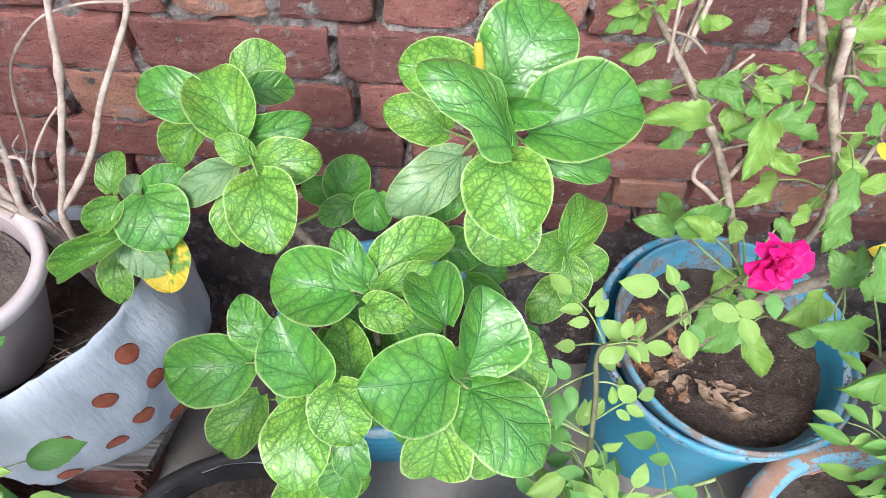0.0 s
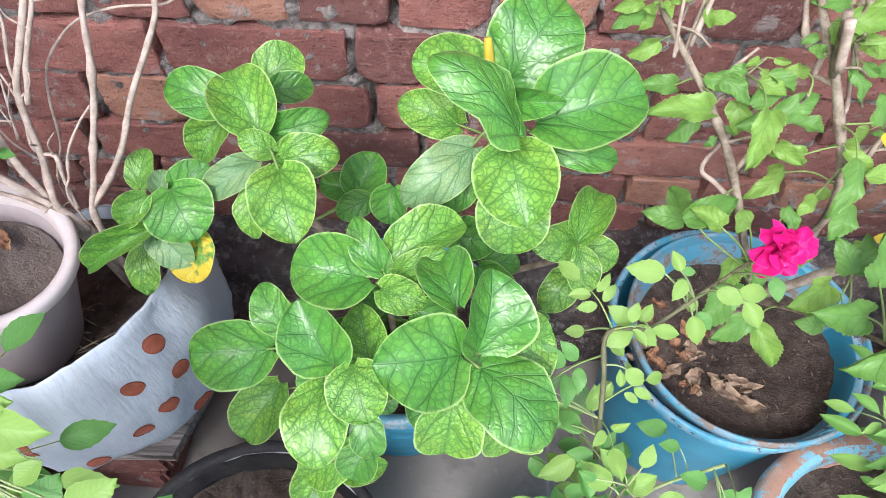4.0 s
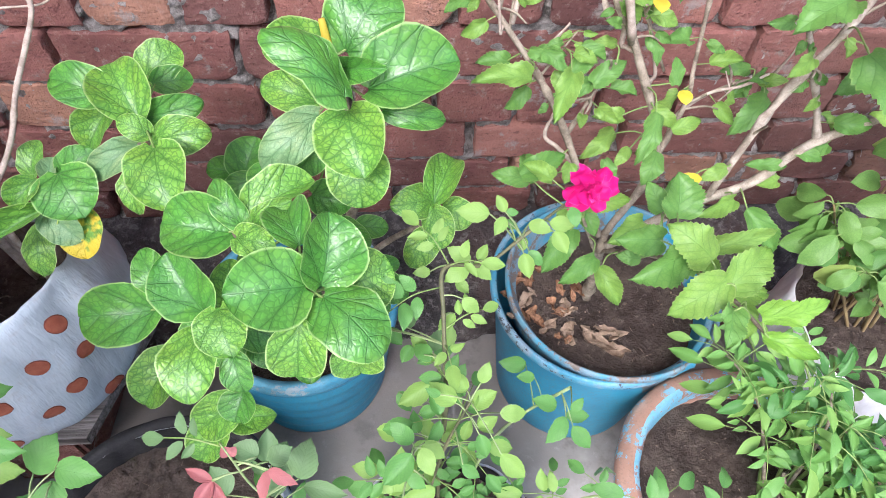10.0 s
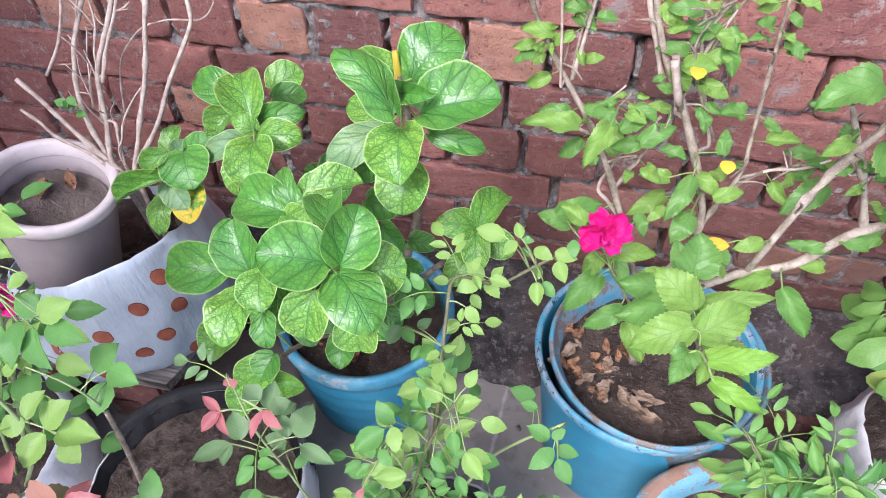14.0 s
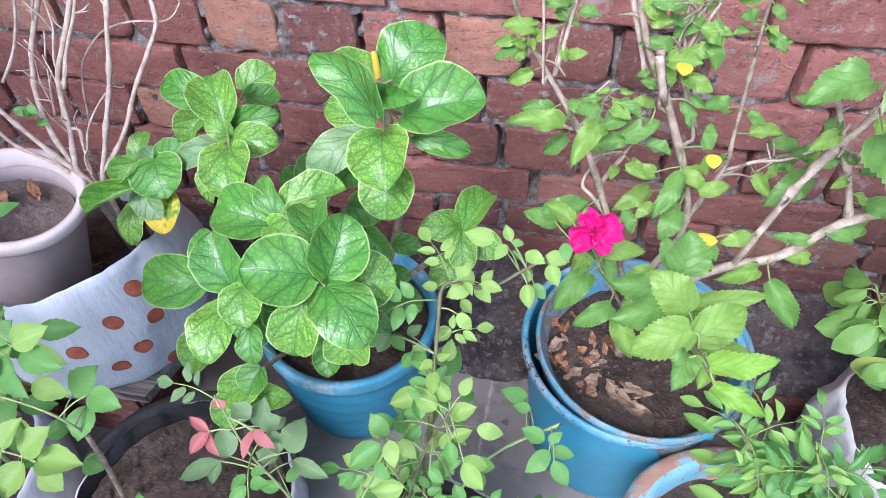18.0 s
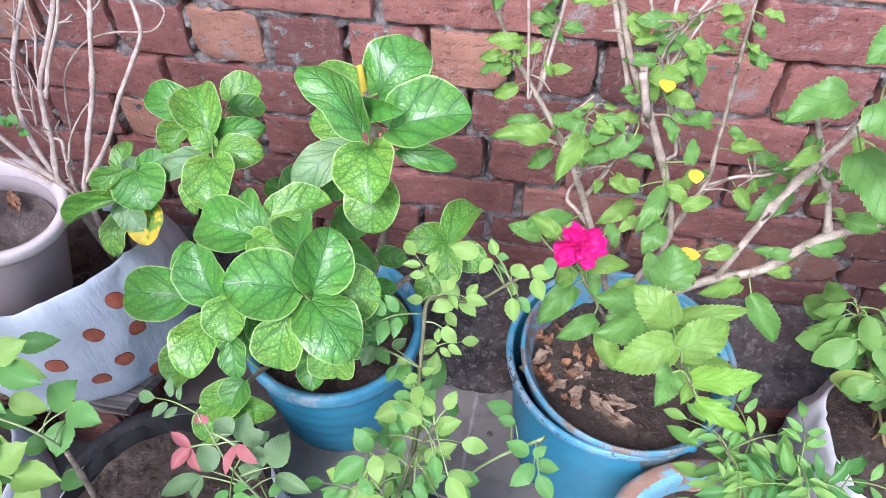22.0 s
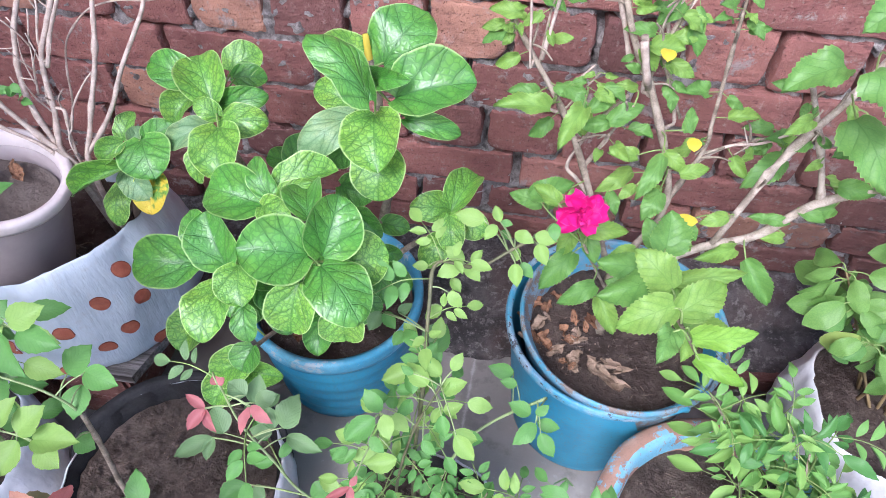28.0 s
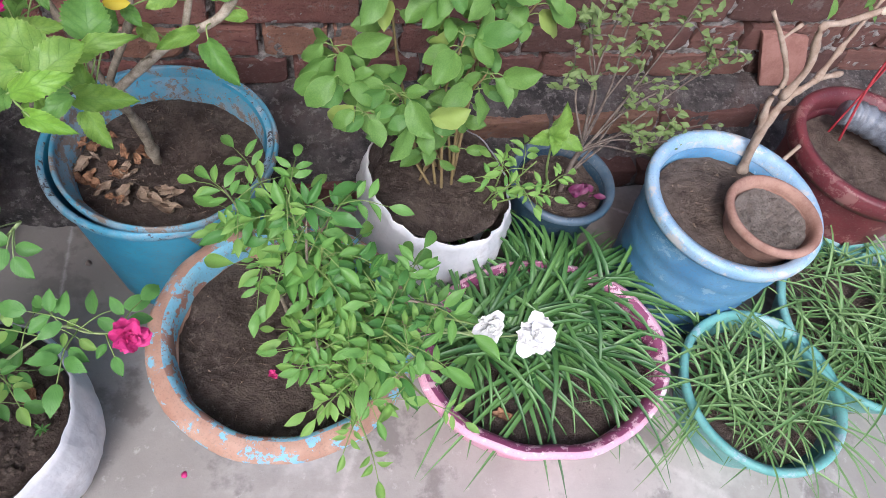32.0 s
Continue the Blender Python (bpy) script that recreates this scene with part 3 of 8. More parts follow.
def part(name, bm, material, parent=None, label="", smooth=True):
    """A bmesh in world coordinates as one mesh object under its thing."""
    me = mesh_of(bm, name, smooth)
    me.materials.append(material)
    ob = new(name, me)
    if parent:
        ob.parent = parent
        base = Matrix.Translation(parent.location) if not parent.parent else Matrix.Translation(parent.location + parent.parent.location)
        ob.matrix_parent_inverse = base.inverted()
    if label:
        ob["label"] = label
    return ob


def lathe(profile, at, segs=56, stretch=(1.0, 1.0), rough=0.0, seed=0, lean=(0.0, 0.0), crease=None):
    """Turns (radius, height) pairs round the upright line through at. rough: uneven by so many metres; lean: rise per metre across."""
    bm = bmesh.new()
    rings = []
    for k, (r, z) in enumerate(profile):
        ring = []
        for i in range(segs):
            a = 2 * math.pi * i / segs
            rr = r + rough * noise.noise((3 * math.cos(a) + seed, 3 * math.sin(a), z * 25 + seed))
            if crease:
                rr += crease(a, z)
            x, y = rr * math.cos(a) * stretch[0], rr * math.sin(a) * stretch[1]
            ring.append(bm.verts.new((at[0] + x, at[1] + y, at[2] + z + lean[0] * x + lean[1] * y)))
        rings.append(ring)
    for a, b in zip(rings, rings[1:]):
        for i in range(segs):
            j = (i + 1) % segs
            bm.faces.new((a[i], a[j], b[j], b[i]))
    return bm


def soil_disc(at, r, height=0.006, seed=0, stretch=(1.0, 1.0), rings=26, segs=80, lean=(0.0, 0.0)):
    """A crumbly bed of soil of radius r."""
    bm = bmesh.new()
    rows = []
    for k in range(rings + 1):
        rr = r * k / rings
        row = []
        for i in range(segs if k else 1):
            a = 2 * math.pi * i / segs
            x, y = rr * math.cos(a) * stretch[0], rr * math.sin(a) * stretch[1]
            p = Vector((at[0] + x, at[1] + y, 0))
            z = height * (noise.noise(p * 22 + Vector((seed, 0, 0))) + 0.7 * noise.noise(p * 70) + 0.6 * abs(noise.noise(p * 190)))
            row.append(bm.verts.new((p.x, p.y, at[2] + z + lean[0] * x + lean[1] * y)))
        rows.append(row)
    for i in range(segs):
        bm.faces.new((rows[0][0], rows[1][i], rows[1][(i + 1) % segs]))
    for a, b in zip(rows[1:], rows[2:]):
        for i in range(segs):
            j = (i + 1) % segs
            bm.faces.new((a[i], b[i], b[j], a[j]))
    return bm


def smooth_line(pts, steps=6):
    """A Catmull-Rom line through the points."""
    pts = [Vector(p) for p in pts]
    if len(pts) == 2:
        return [pts[0].lerp(pts[1], i / steps) for i in range(steps + 1)]
    ext = [2 * pts[0] - pts[1], *pts, 2 * pts[-1] - pts[-2]]
    out = []
    for a, b, c, d in zip(ext, ext[1:], ext[2:], ext[3:]):
        for i in range(steps):
            t = i / steps
            out.append(0.5 * (2 * b + (c - a) * t + (2 * a - 5 * b + 4 * c - d) * t * t + (3 * b - a - 3 * c + d) * t**3))
    return out + [pts[-1]]


def tube(bm, pts, r0, r1, sides=6, knots=0.0, steps=6):
    """Adds a tapered, slightly knotty stem along the points. Returns its line."""
    line = smooth_line(pts, steps)
    rings = []
    side = Vector((0.31, 0.2, 0.93))
    for k, p in enumerate(line):
        d = (line[min(k + 1, len(line) - 1)] - line[max(k - 1, 0)]).normalized()
        x = d.cross(side)
        if x.length < 0.05:
            x = d.cross(Vector((1, 0, 0)))
        x.normalize()
        y = d.cross(x)
        r = r0 + (r1 - r0) * k / (len(line) - 1)
        if knots:
            r *= 1 + knots * max(0, noise.noise(p * 55)) * 2.2
        rings.append([bm.verts.new(p + r * (math.cos(a) * x + math.sin(a) * y)) for a in (2 * math.pi * i / sides for i in range(sides))])
    for a, b in zip(rings, rings[1:]):
        for i in range(sides):
            bm.faces.new((a[i], a[(i + 1) % sides], b[(i + 1) % sides], b[i]))
    bm.faces.new(list(reversed(rings[0]))), bm.faces.new(rings[-1])
    return line


# ---- leaves ----
def blade(name, outline, rows=9, cols=4, cup=0.1, arch=0.08, wave=0.02, heart=0.0, teeth=0.0, seed=0, ease=1.0):
    """A leaf blade of length 1 and width 1: x across, y from base to tip, z its upper side."""
    bm = bmesh.new()
    lay = bm.loops.layers.uv.new("UVMap")
    flat = bm.loops.layers.uv.new("Flat")
    rnd = random.Random(seed)
    ph = rnd.uniform(0, 6)
    grid, coords = [], {}
    for i in range(rows + 1):
        v = 1 - (1 - i / rows) ** ease if ease else 0.5 - 0.5 * math.cos(math.pi * i / rows)
        line = []
        for j in range(-cols, cols + 1):
            u = j / cols
            h = outline(v)
            if teeth and abs(j) == cols and i % 2:
                h *= 1 - teeth
            x = 0.5 * h * u
            y = v - heart * abs(u) ** 1.5 * math.exp(-v * 5) - (0.018 if teeth and abs(j) == cols and i % 2 else 0)
            z = cup * abs(u) ** 1.4 * h + arch * 4 * v * (1 - v) + wave * math.sin(7 * v + 3 * u + ph) * abs(u) + wave * 0.6 * math.sin(15 * v + ph) * abs(u)
            p = bm.verts.new((x, y, z))
            coords[p] = (0.5 + 0.5 * u, v)
            line.append(p)
        grid.append(line)
    for a, b in zip(grid, grid[1:]):
        for j in range(2 * cols):
            f = bm.faces.new((a[j], a[j + 1], b[j + 1], b[j]))
            for lp in f.loops:
                lp[lay].uv = coords[lp.vert]
                lp[flat].uv = (lp.vert.co.x, lp.vert.co.y)
    return mesh_of(bm, name)


def round_outline(v):
    if v < 0.4:
        return max(0.22, max(0, 1 - ((0.4 - v) / 0.4) ** 2.6) ** 0.55)
    return max(0.03, max(0, 1 - ((v - 0.4) / 0.6) ** 2.25) ** 0.55)


def pointed_outline(v):
    return max(0.015, 1.84 * (v + 0.03) ** 0.46 * (1 - v) ** 0.8)


def ellipse_outline(v):
    return max(0.015, math.sin(math.pi * min(1, v**0.8)) ** 0.85)


def lance_outline(v):
    return max(0.015, math.sin(math.pi * v**0.9) ** 1.0)


ROUND = [blade("leaf", round_outline, 13, 5, c, a, w, 0.1, 0, s, 0) for s, (c, a, w) in enumerate(((0.16, 0.14, 0.04), (0.05, 0.18, 0.055), (0.26, 0.1, 0.04), (-0.1, 0.2, 0.05), (0.34, 0.14, 0.04)))]
TOOTHED = [blade("leaf", pointed_outline, 26, 3, c, a, w, 0.03, 0.1, s) for s, (c, a, w) in enumerate(((0.2, 0.12, 0.07), (-0.1, 0.19, 0.08), (0.32, 0.1, 0.08)))]
LEAFLET = [blade("leaflet", ellipse_outline, 12, 2, c, a, w, 0.0, 0.06, s) for s, (c, a, w) in enumerate(((0.12, 0.06, 0.02), (0.02, 0.1, 0.03), (0.2, 0.04, 0.02)))]
SLIM = [blade("leaflet", lance_outline, 7, 1, c, a, 0.01, 0.0, 0.0, s) for s, (c, a) in enumerate(((0.2, 0.05), (0.08, 0.12), (0.3, 0.02)))]

OVAL = [blade("leaf", lambda v: max(0.02, math.sin(math.pi * v**0.9) ** 0.62), 10, 3, c, a, w, 0.03, 0.03, s) for s, (c, a, w) in enumerate(((0.08, 0.14, 0.03), (-0.08, 0.18, 0.04), (0.16, 0.1, 0.04)))]

_with_material = {}


def coat(me, material):
    """The mesh with that material: one copy for each pair."""
    key = (me.name, material.name)
    if key not in _with_material:
        c = me.copy()
        c.materials.clear()
        c.materials.append(material)
        _with_material[key] = c
    return _with_material[key]


def put_leaf(parent, me, material, base, tip, width, up=(0.0, -0.55, 0.83), roll=0.0, name="leaf"):
    """One leaf as a part of its plant, from base to tip."""
    base, tip = Vector(base), Vector(tip)
    y = tip - base
    length = y.length
    y.normalize()
    n = Vector(up).normalized()
    x = y.cross(n)
    if x.length < 0.1:
        x = y.cross(Vector((1, 0, 0)))
    x.normalize()
    if roll:
        x = Matrix.Rotation(roll, 3, y) @ x
    z = x.cross(y)
    m = Matrix((x * width, y * length, z * length)).transposed().to_4x4()
    m.translation = base
    ob = new(name, coat(me, material))
    ob.parent = parent
    ob.matrix_parent_inverse = Matrix.Translation(parent.location).inverted()
    ob.matrix_basis = m
    return ob

# ---- setting ----
WALL_Y = 0.702


def sheet(name, corners, nx, ny, amp, freq, material, seed=0, gaps=0.0, cut=None):
    """A rough sheet between four corners, pushed along its normal by noise."""
    a, b, c, d = (Vector(p) for p in corners)
    nrm = (b - a).cross(d - a).normalized()
    bm = bmesh.new()
    rows = []
    for j in range(ny + 1):
        row = []
        for i in range(nx + 1):
            u, v = i / nx, j / ny
            p = a.lerp(b, u).lerp(d.lerp(c, u), v)
            k = noise.noise(p * freq + Vector((seed, 0, 0))) + 0.5 * noise.noise(p * freq * 2.7)
            hollow = gaps * min(1, max(0, 4 * (noise.noise(p * 19 + Vector((9, seed, 0))) - 0.1)))
            if cut:
                hollow = max(hollow, cut(p.x, p.z))
                k += 0.35 * noise.noise(p * freq * 6) - 0.25
            row.append(bm.verts.new(p + nrm * (amp * k - hollow)))
        rows.append(row)
    for p, q in zip(rows, rows[1:]):
        for i in range(nx):
            bm.faces.new((p[i], p[i + 1], q[i + 1], q[i]))
    return part(name, bm, material)


def slab(bm, lo, hi):
    """Adds an upright box between two corners."""
    v = [bm.verts.new((x, y, z)) for z in (lo[2], hi[2]) for y in (lo[1], hi[1]) for x in (lo[0], hi[0])]
    for f in ((0, 2, 3, 1), (4, 5, 7, 6), (0, 1, 5, 4), (2, 6, 7, 3), (0, 4, 6, 2), (1, 3, 7, 5)):
        bm.faces.new([v[i] for i in f])


bm = bmesh.new()
slab(bm, (-60, -60, -0.4), (60, 60, 0.0))
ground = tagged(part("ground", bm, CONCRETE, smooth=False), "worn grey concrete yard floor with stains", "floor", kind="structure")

# courses from the footing up: height of the bed, header or stretcher, one known joint
COURSES = [(0.118, "s", 0.33), (0.183, "h", 0.512), (0.25, "s", 0.212), (0.322, "h", 0.155), (0.406, "s", 0.125), (0.488, "h", 0.179), (0.577, "s", -0.002), (0.658, "h", 0.06), (0.737, "s", 0.05), (0.815, "h", 0.0)]
COURSES += [(0.893 + 0.078 * k, "sh"[k % 2], 0.03 * (k % 3)) for k in range(11)]


def pitch_of(z, kind):
    return 0.12 if z == 0.322 else 0.1155 if kind == "h" else 0.232


def joint_depth(x, z):
    """How far the mortar has fallen out of the upright joints."""
    for (z0, kind, joint), (z1, _, _) in zip(COURSES, COURSES[1:]):
        if z0 + 0.006 <= z < z1 + 0.002:
            f = (x - joint) / pitch_of(z0, kind)
            off = abs(f - round(f)) * pitch_of(z0, kind)
            open_ = noise.noise((round(f) * 1.7, z0 * 31, 0.5)) + 0.35
            if off < 0.0085 and open_ > 0:
                k = noise.noise((x * 60, 1.3, z * 40))
                return 0.03 if k > -0.18 else 0.0
    return 0.0


wall = sheet("wall_back", ((-0.85, WALL_Y - 0.002, 0.06), (2.55, WALL_Y - 0.002, 0.06), (2.55, WALL_Y - 0.002, 0.9), (-0.85, WALL_Y - 0.002, 0.9)), 740, 250, 0.0062, 60, MORTAR, gaps=0.02, cut=joint_depth)
tagged(wall, "rough red brick wall in grey mortar with open joints", "brick wall", kind="structure")
bm = bmesh.new()
slab(bm, (-1.5, WALL_Y + 0.03, 0.0), (2.6, WALL_Y + 0.25, 1.82))
part("wall_core", bm, MORTAR, wall, smooth=False)

# unseen wall added on the left to hold back sky and sun there
bm = bmesh.new()
slab(bm, (-1.3, -2.6, 0.0), (-1.08, 0.69, 2.3))
tagged(part("wall_left", bm, PLASTER, smooth=False), "unseen added wall that blocks light from the left", "wall", kind="structure")

# stepped footing of the wall, under damp dark cement
bm = bmesh.new()
prof = ((0.512, 0.0), (0.52, 0.03), (0.535, 0.048), (0.575, 0.055), (0.606, 0.062), (0.612, 0.09), (0.628, 0.112), (0.66, 0.118), (0.715, 0.122))
cols = 420
rows = []
for y, z in prof:
    row = []
    for i in range(cols + 1):
        x = -1.5 + 4.1 * i / cols
        p = Vector((x, y * 3, z * 3))
        k = noise.noise(p * 9) + 0.6 * noise.noise(p * 27)
        k += 0.5 * noise.noise(p * 60)
        row.append(bm.verts.new((x, y - 0.011 * k, max(-0.002, z + 0.007 * k * (z > 0.001)))))
    rows.append(row)
for p, q in zip(rows, rows[1:]):
    for i in range(cols):
        bm.faces.new((p[i], p[i + 1], q[i + 1], q[i]))
footing = tagged(part("wall_footing", bm, PLINTH), "dark damp cement footing along the wall base", "plinth", kind="structure")


def brick_mesh(w, h, seed):
    """A worn brick: rough faces, irregular arrises, now and then a broken corner; its face towards -y at 0."""
    rnd = random.Random(seed)
    bm = bmesh.new()
    bev = 0.0018
    mid = 11 if w < 0.15 else 22
    xs = [-w / 2, -w / 2 + bev, *[-w / 2 + w * (k + 1) / (mid + 1) for k in range(mid)], w / 2 - bev, w / 2]
    zs = [0, bev, *[h * (k + 1) / 8 for k in range(7)], h - bev, h]
    nx, nz = len(xs) - 1, len(zs) - 1
    broken = {(a, b): rnd.choice((0, 0, 0, 0.004, 0.007, 0.012)) for a in (0, 1) for b in (0, 1)}
    grid = []
    for j, z0 in enumerate(zs):
        row = []
        for i, x0 in enumerate(xs):
            ei, ej = i in (0, nx), j in (0, nz)
            p = Vector((x0 * 60, seed * 3.7, z0 * 60))
            dx = 0.002 * noise.noise(p * 1.3) + 0.0022 * noise.noise(p * 4.3)
            dz = 0.0024 * noise.noise(p * 1.1 + Vector((7, 0, 0))) + 0.0022 * noise.noise(p * 3.9 + Vector((3, 0, 0)))
            c = broken[(int(x0 > 0), int(z0 > h / 2))]
            cx, cz = w / 2 - abs(x0), min(z0, h - z0)
            c *= max(0, 1 - (cx + cz) / 0.016)
            y = 0.0022 * noise.noise(p * 0.7) + 0.0012 * noise.noise(p * 2.2) + 0.0012 * noise.noise(p * 5.1) + (0.002 if ei or ej else 0) + c
            row.append(bm.verts.new((x0 + (dx if ei else dx * 0.4) - math.copysign(0.5 * c, x0), y, z0 + (dz if ej else dz * 0.4))))
        grid.append(row)
    for a, b in zip(grid, grid[1:]):
        for i in range(nx):
            bm.faces.new((a[i], a[i + 1], b[i + 1], b[i]))
    loop = [*grid[0], *[r[-1] for r in grid[1:]], *reversed(grid[-1][:-1]), *[r[0] for r in reversed(grid[1:-1])]]
    deep = [bm.verts.new((p.co.x, 0.05, p.co.z)) for p in loop]
    for i in range(len(loop)):
        j = (i + 1) % len(loop)
        bm.faces.new((loop[j], loop[i], deep[i], deep[j]))
    me = mesh_of(bm, "brick")
    me.set_sharp_from_angle(angle=radians(42))
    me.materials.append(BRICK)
    return me


HEADERS = [brick_mesh(0.1055, 0.07, 10 + s) for s in range(8)]
STRETCHERS = [brick_mesh(0.222, 0.07, 30 + s) for s in range(8)]
rnd = random.Random(4)
upper_verts, upper_faces = [], []
for (z, kind, joint), (z1, _, _) in zip(COURSES, COURSES[1:]):
    pitch = pitch_of(z, kind)
    low = z < 0.88
    first = math.floor(((-0.95 if low else -1.4) - joint) / pitch)
    for k in range(int((3.45 if low else 3.95) / pitch)):
        x = joint + (first + k + 0.5) * pitch
        me = rnd.choice(HEADERS if kind == "h" else STRETCHERS)
        tall = (z1 - z - 0.0095) / 0.07
        place = pose(x + rnd.uniform(-0.001, 0.001), WALL_Y - 0.005 + rnd.uniform(-0.003, 0.003), z + 0.0042 + rnd.uniform(-0.0014, 0.0014), 0, rnd.uniform(-0.7, 0.7), rnd.uniform(-1.2, 1.2))
        size = (rnd.uniform(0.972, 1.01) * (1.035 if z == 0.322 else 1), 1, tall * rnd.uniform(0.97, 1.02))
        if low:
            ob = new("brick", me)
            ob.parent = wall
            ob.matrix_basis = place
            ob.scale = size
        else:
            i = len(upper_verts)
            grow = place @ Matrix.Diagonal((*size, 1))
            upper_verts += [tuple(grow @ v.co) for v in me.vertices]
            upper_faces += [tuple(i + j for j in f.vertices) for f in me.polygons]
me = bpy.data.meshes.new("upper_bricks")
me.from_pydata(upper_verts, [], upper_faces)
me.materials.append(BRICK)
upper = new("upper_bricks", me)
upper.parent = wall
tagged(upper, "upper courses of red brick", kind="stuff")
# old bricks of the footing that show through the damp cement
rnd = random.Random(14)
for z, y, joint, x0, x1 in ((0.002, 0.513, 0.02, 0.5, 2.2), (0.056, 0.603, 0.13, 0.45, 2.2)):
    x = x0 + joint
    while x < x1:
        if rnd.random() < 0.75:
            ob = new("brick", rnd.choice(STRETCHERS))
            ob.parent = footing
            ob.matrix_basis = pose(x + 0.111, y + rnd.uniform(-0.003, 0.005), z, rnd.uniform(-6, -2), rnd.uniform(-1, 1), rnd.uniform(-1.5, 1.5))
            ob.scale = (1, 0.9, 0.68)
        x += 0.233

# ---- pots, bags and what stands under them ----
def bands(n, depth, z0, z1):
    """Raised hoops round a pot's side."""
    return lambda a, z: depth * (0.5 + 0.5 * math.cos(2 * math.pi * n * (z - z0) / (z1 - z0))) * (z0 < z < z1)


def pot(name, label, at, r_base, r_rim, height, lip, wall_mat, rim_mat, soil_z, soil=SOIL, stretch=(1.0, 1.0), hoops=0, thick=0.006, lean=(0.0, 0.0), seed=0, rough=0.0):
    """A tapered pot with a rolled lip and a bed of soil."""
    ob = thing(name, label, "plant pot", at)
    n = 22
    prof = [(0.0, 0.0), (r_base * 0.97, 0.0), (r_base, 0.004)]
    top = height - lip
    prof += [(r_base + (r_rim - thick - r_base) * k / n, 0.004 + (top - 0.004) * k / n) for k in range(1, n + 1)]
    crease = bands(hoops, 0.0025, 0.02, top) if hoops else None
    inner = [(r_rim - 2 * thick, top), (r_rim - 2.2 * thick, height * 0.75), (r_base * 0.9, 0.012), (0.0, 0.012)]
    part("body", lathe(prof + inner, at, 64, stretch, rough, seed, lean, crease), wall_mat, ob)
    rim = [(r_rim - thick, top - 0.001), (r_rim - 0.001, top), (r_rim + 0.002, top + 0.3 * lip), (r_rim + 0.002, height - 0.004), (r_rim, height), (r_rim - thick * 0.8, height + 0.001), (r_rim - 1.8 * thick, height - 0.003), (r_rim - 2.1 * thick, top)]
    part("rim", lathe(rim, at, 64, stretch, rough, seed, lean), rim_mat, ob)
    r_soil = r_base + (r_rim - r_base) * soil_z / height - 1.9 * thick
    part("soil", soil_disc((at[0], at[1], at[2] + soil_z), r_soil, 0.006, seed, stretch, lean=lean), soil, ob)
    return ob


pot("hibiscus_pot", "blue painted pot with ribbed sides and worn rim", (-0.04, 0.463, 0), 0.108, 0.134, 0.22, 0.03, BLUE, BLUE_RIM, 0.188, hoops=5, seed=1)
pot("light_blue_pot", "light blue painted pot with wavy ribs, holding a clay pot", (1.195, 0.288, 0), 0.108, 0.137, 0.265, 0.022, SKY_BLUE, SKY_RIM, 0.222, SOIL_DRY, hoops=5, thick=0.009, seed=2)
clay = pot("small_clay_pot", "small terracotta pot of grey soil sunk in a larger pot", (1.24, 0.25, 0.2), 0.052, 0.073, 0.072, 0.014, TERRA, TERRA, 0.056, SOIL_GREY, seed=3)
pot("small_dark_blue_pot", "small dark blue plastic pot with pale rim", (0.985, 0.42, 0), 0.064, 0.089, 0.165, 0.014, DARK_BLUE, DARK_RIM, 0.135, hoops=0, seed=4)
pot("dark_red_pot", "dark red painted pot standing by the wall", (1.53, 0.385, 0), 0.105, 0.142, 0.25, 0.035, RED_POT, RED_POT, 0.2, SOIL_DRY, seed=5, thick=0.01)
grey = pot("grey_bucket_pot", "beige-grey plastic pot with pale rim tilted in the dotted bag", (-0.4606, 0.389, 0.2951), 0.0644, 0.082, 0.173, 0.02, GREY_POT, POT_RIM, 0.128, SOIL_PALE, seed=6)
grey.rotation_euler.y = 0.2517
pot("teal_tub", "teal painted shallow tub of thin grass", (1.212, 0.037, 0), 0.092, 0.13, 0.12, 0.014, TEAL, TEAL, 0.085, SOIL_DRY, seed=7)
pot("teal_tub", "teal painted tub of dense grass beside a light blue pot", (1.47, 0.12, 0), 0.12, 0.165, 0.12, 0.014, TEAL, TEAL, 0.085, SOIL_DRY, seed=8)

# pink bowl
at = (0.888, 0.138, 0)
bowl = thing("pink_bowl", "shallow pink painted bowl with flaked purple rim", "plant pot", at)
prof = [(0.0, 0.0), (0.13, 0.0), (0.143, 0.012), (0.158, 0.05), (0.168, 0.09), (0.172, 0.108), (0.158, 0.106), (0.15, 0.08), (0.0, 0.06)]
part("body", lathe(prof, at, 64, (1.12, 0.9), 0.004, 3), PINK, bowl)
rim = [(0.1665, 0.098), (0.1735, 0.103), (0.176, 0.112), (0.1745, 0.118), (0.17, 0.1205), (0.167, 0.1207)]
part("rim", lathe(rim, at, 64, (1.12, 0.9), 0.005, 3), PINK_LIP, bowl)
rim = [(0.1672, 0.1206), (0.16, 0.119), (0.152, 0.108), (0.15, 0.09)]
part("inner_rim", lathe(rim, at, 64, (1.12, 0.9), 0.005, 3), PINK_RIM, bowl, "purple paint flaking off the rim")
part("soil", soil_disc((at[0], at[1], 0.086), 0.152, 0.006, 4, (1.12, 0.9)), SOIL, bowl)

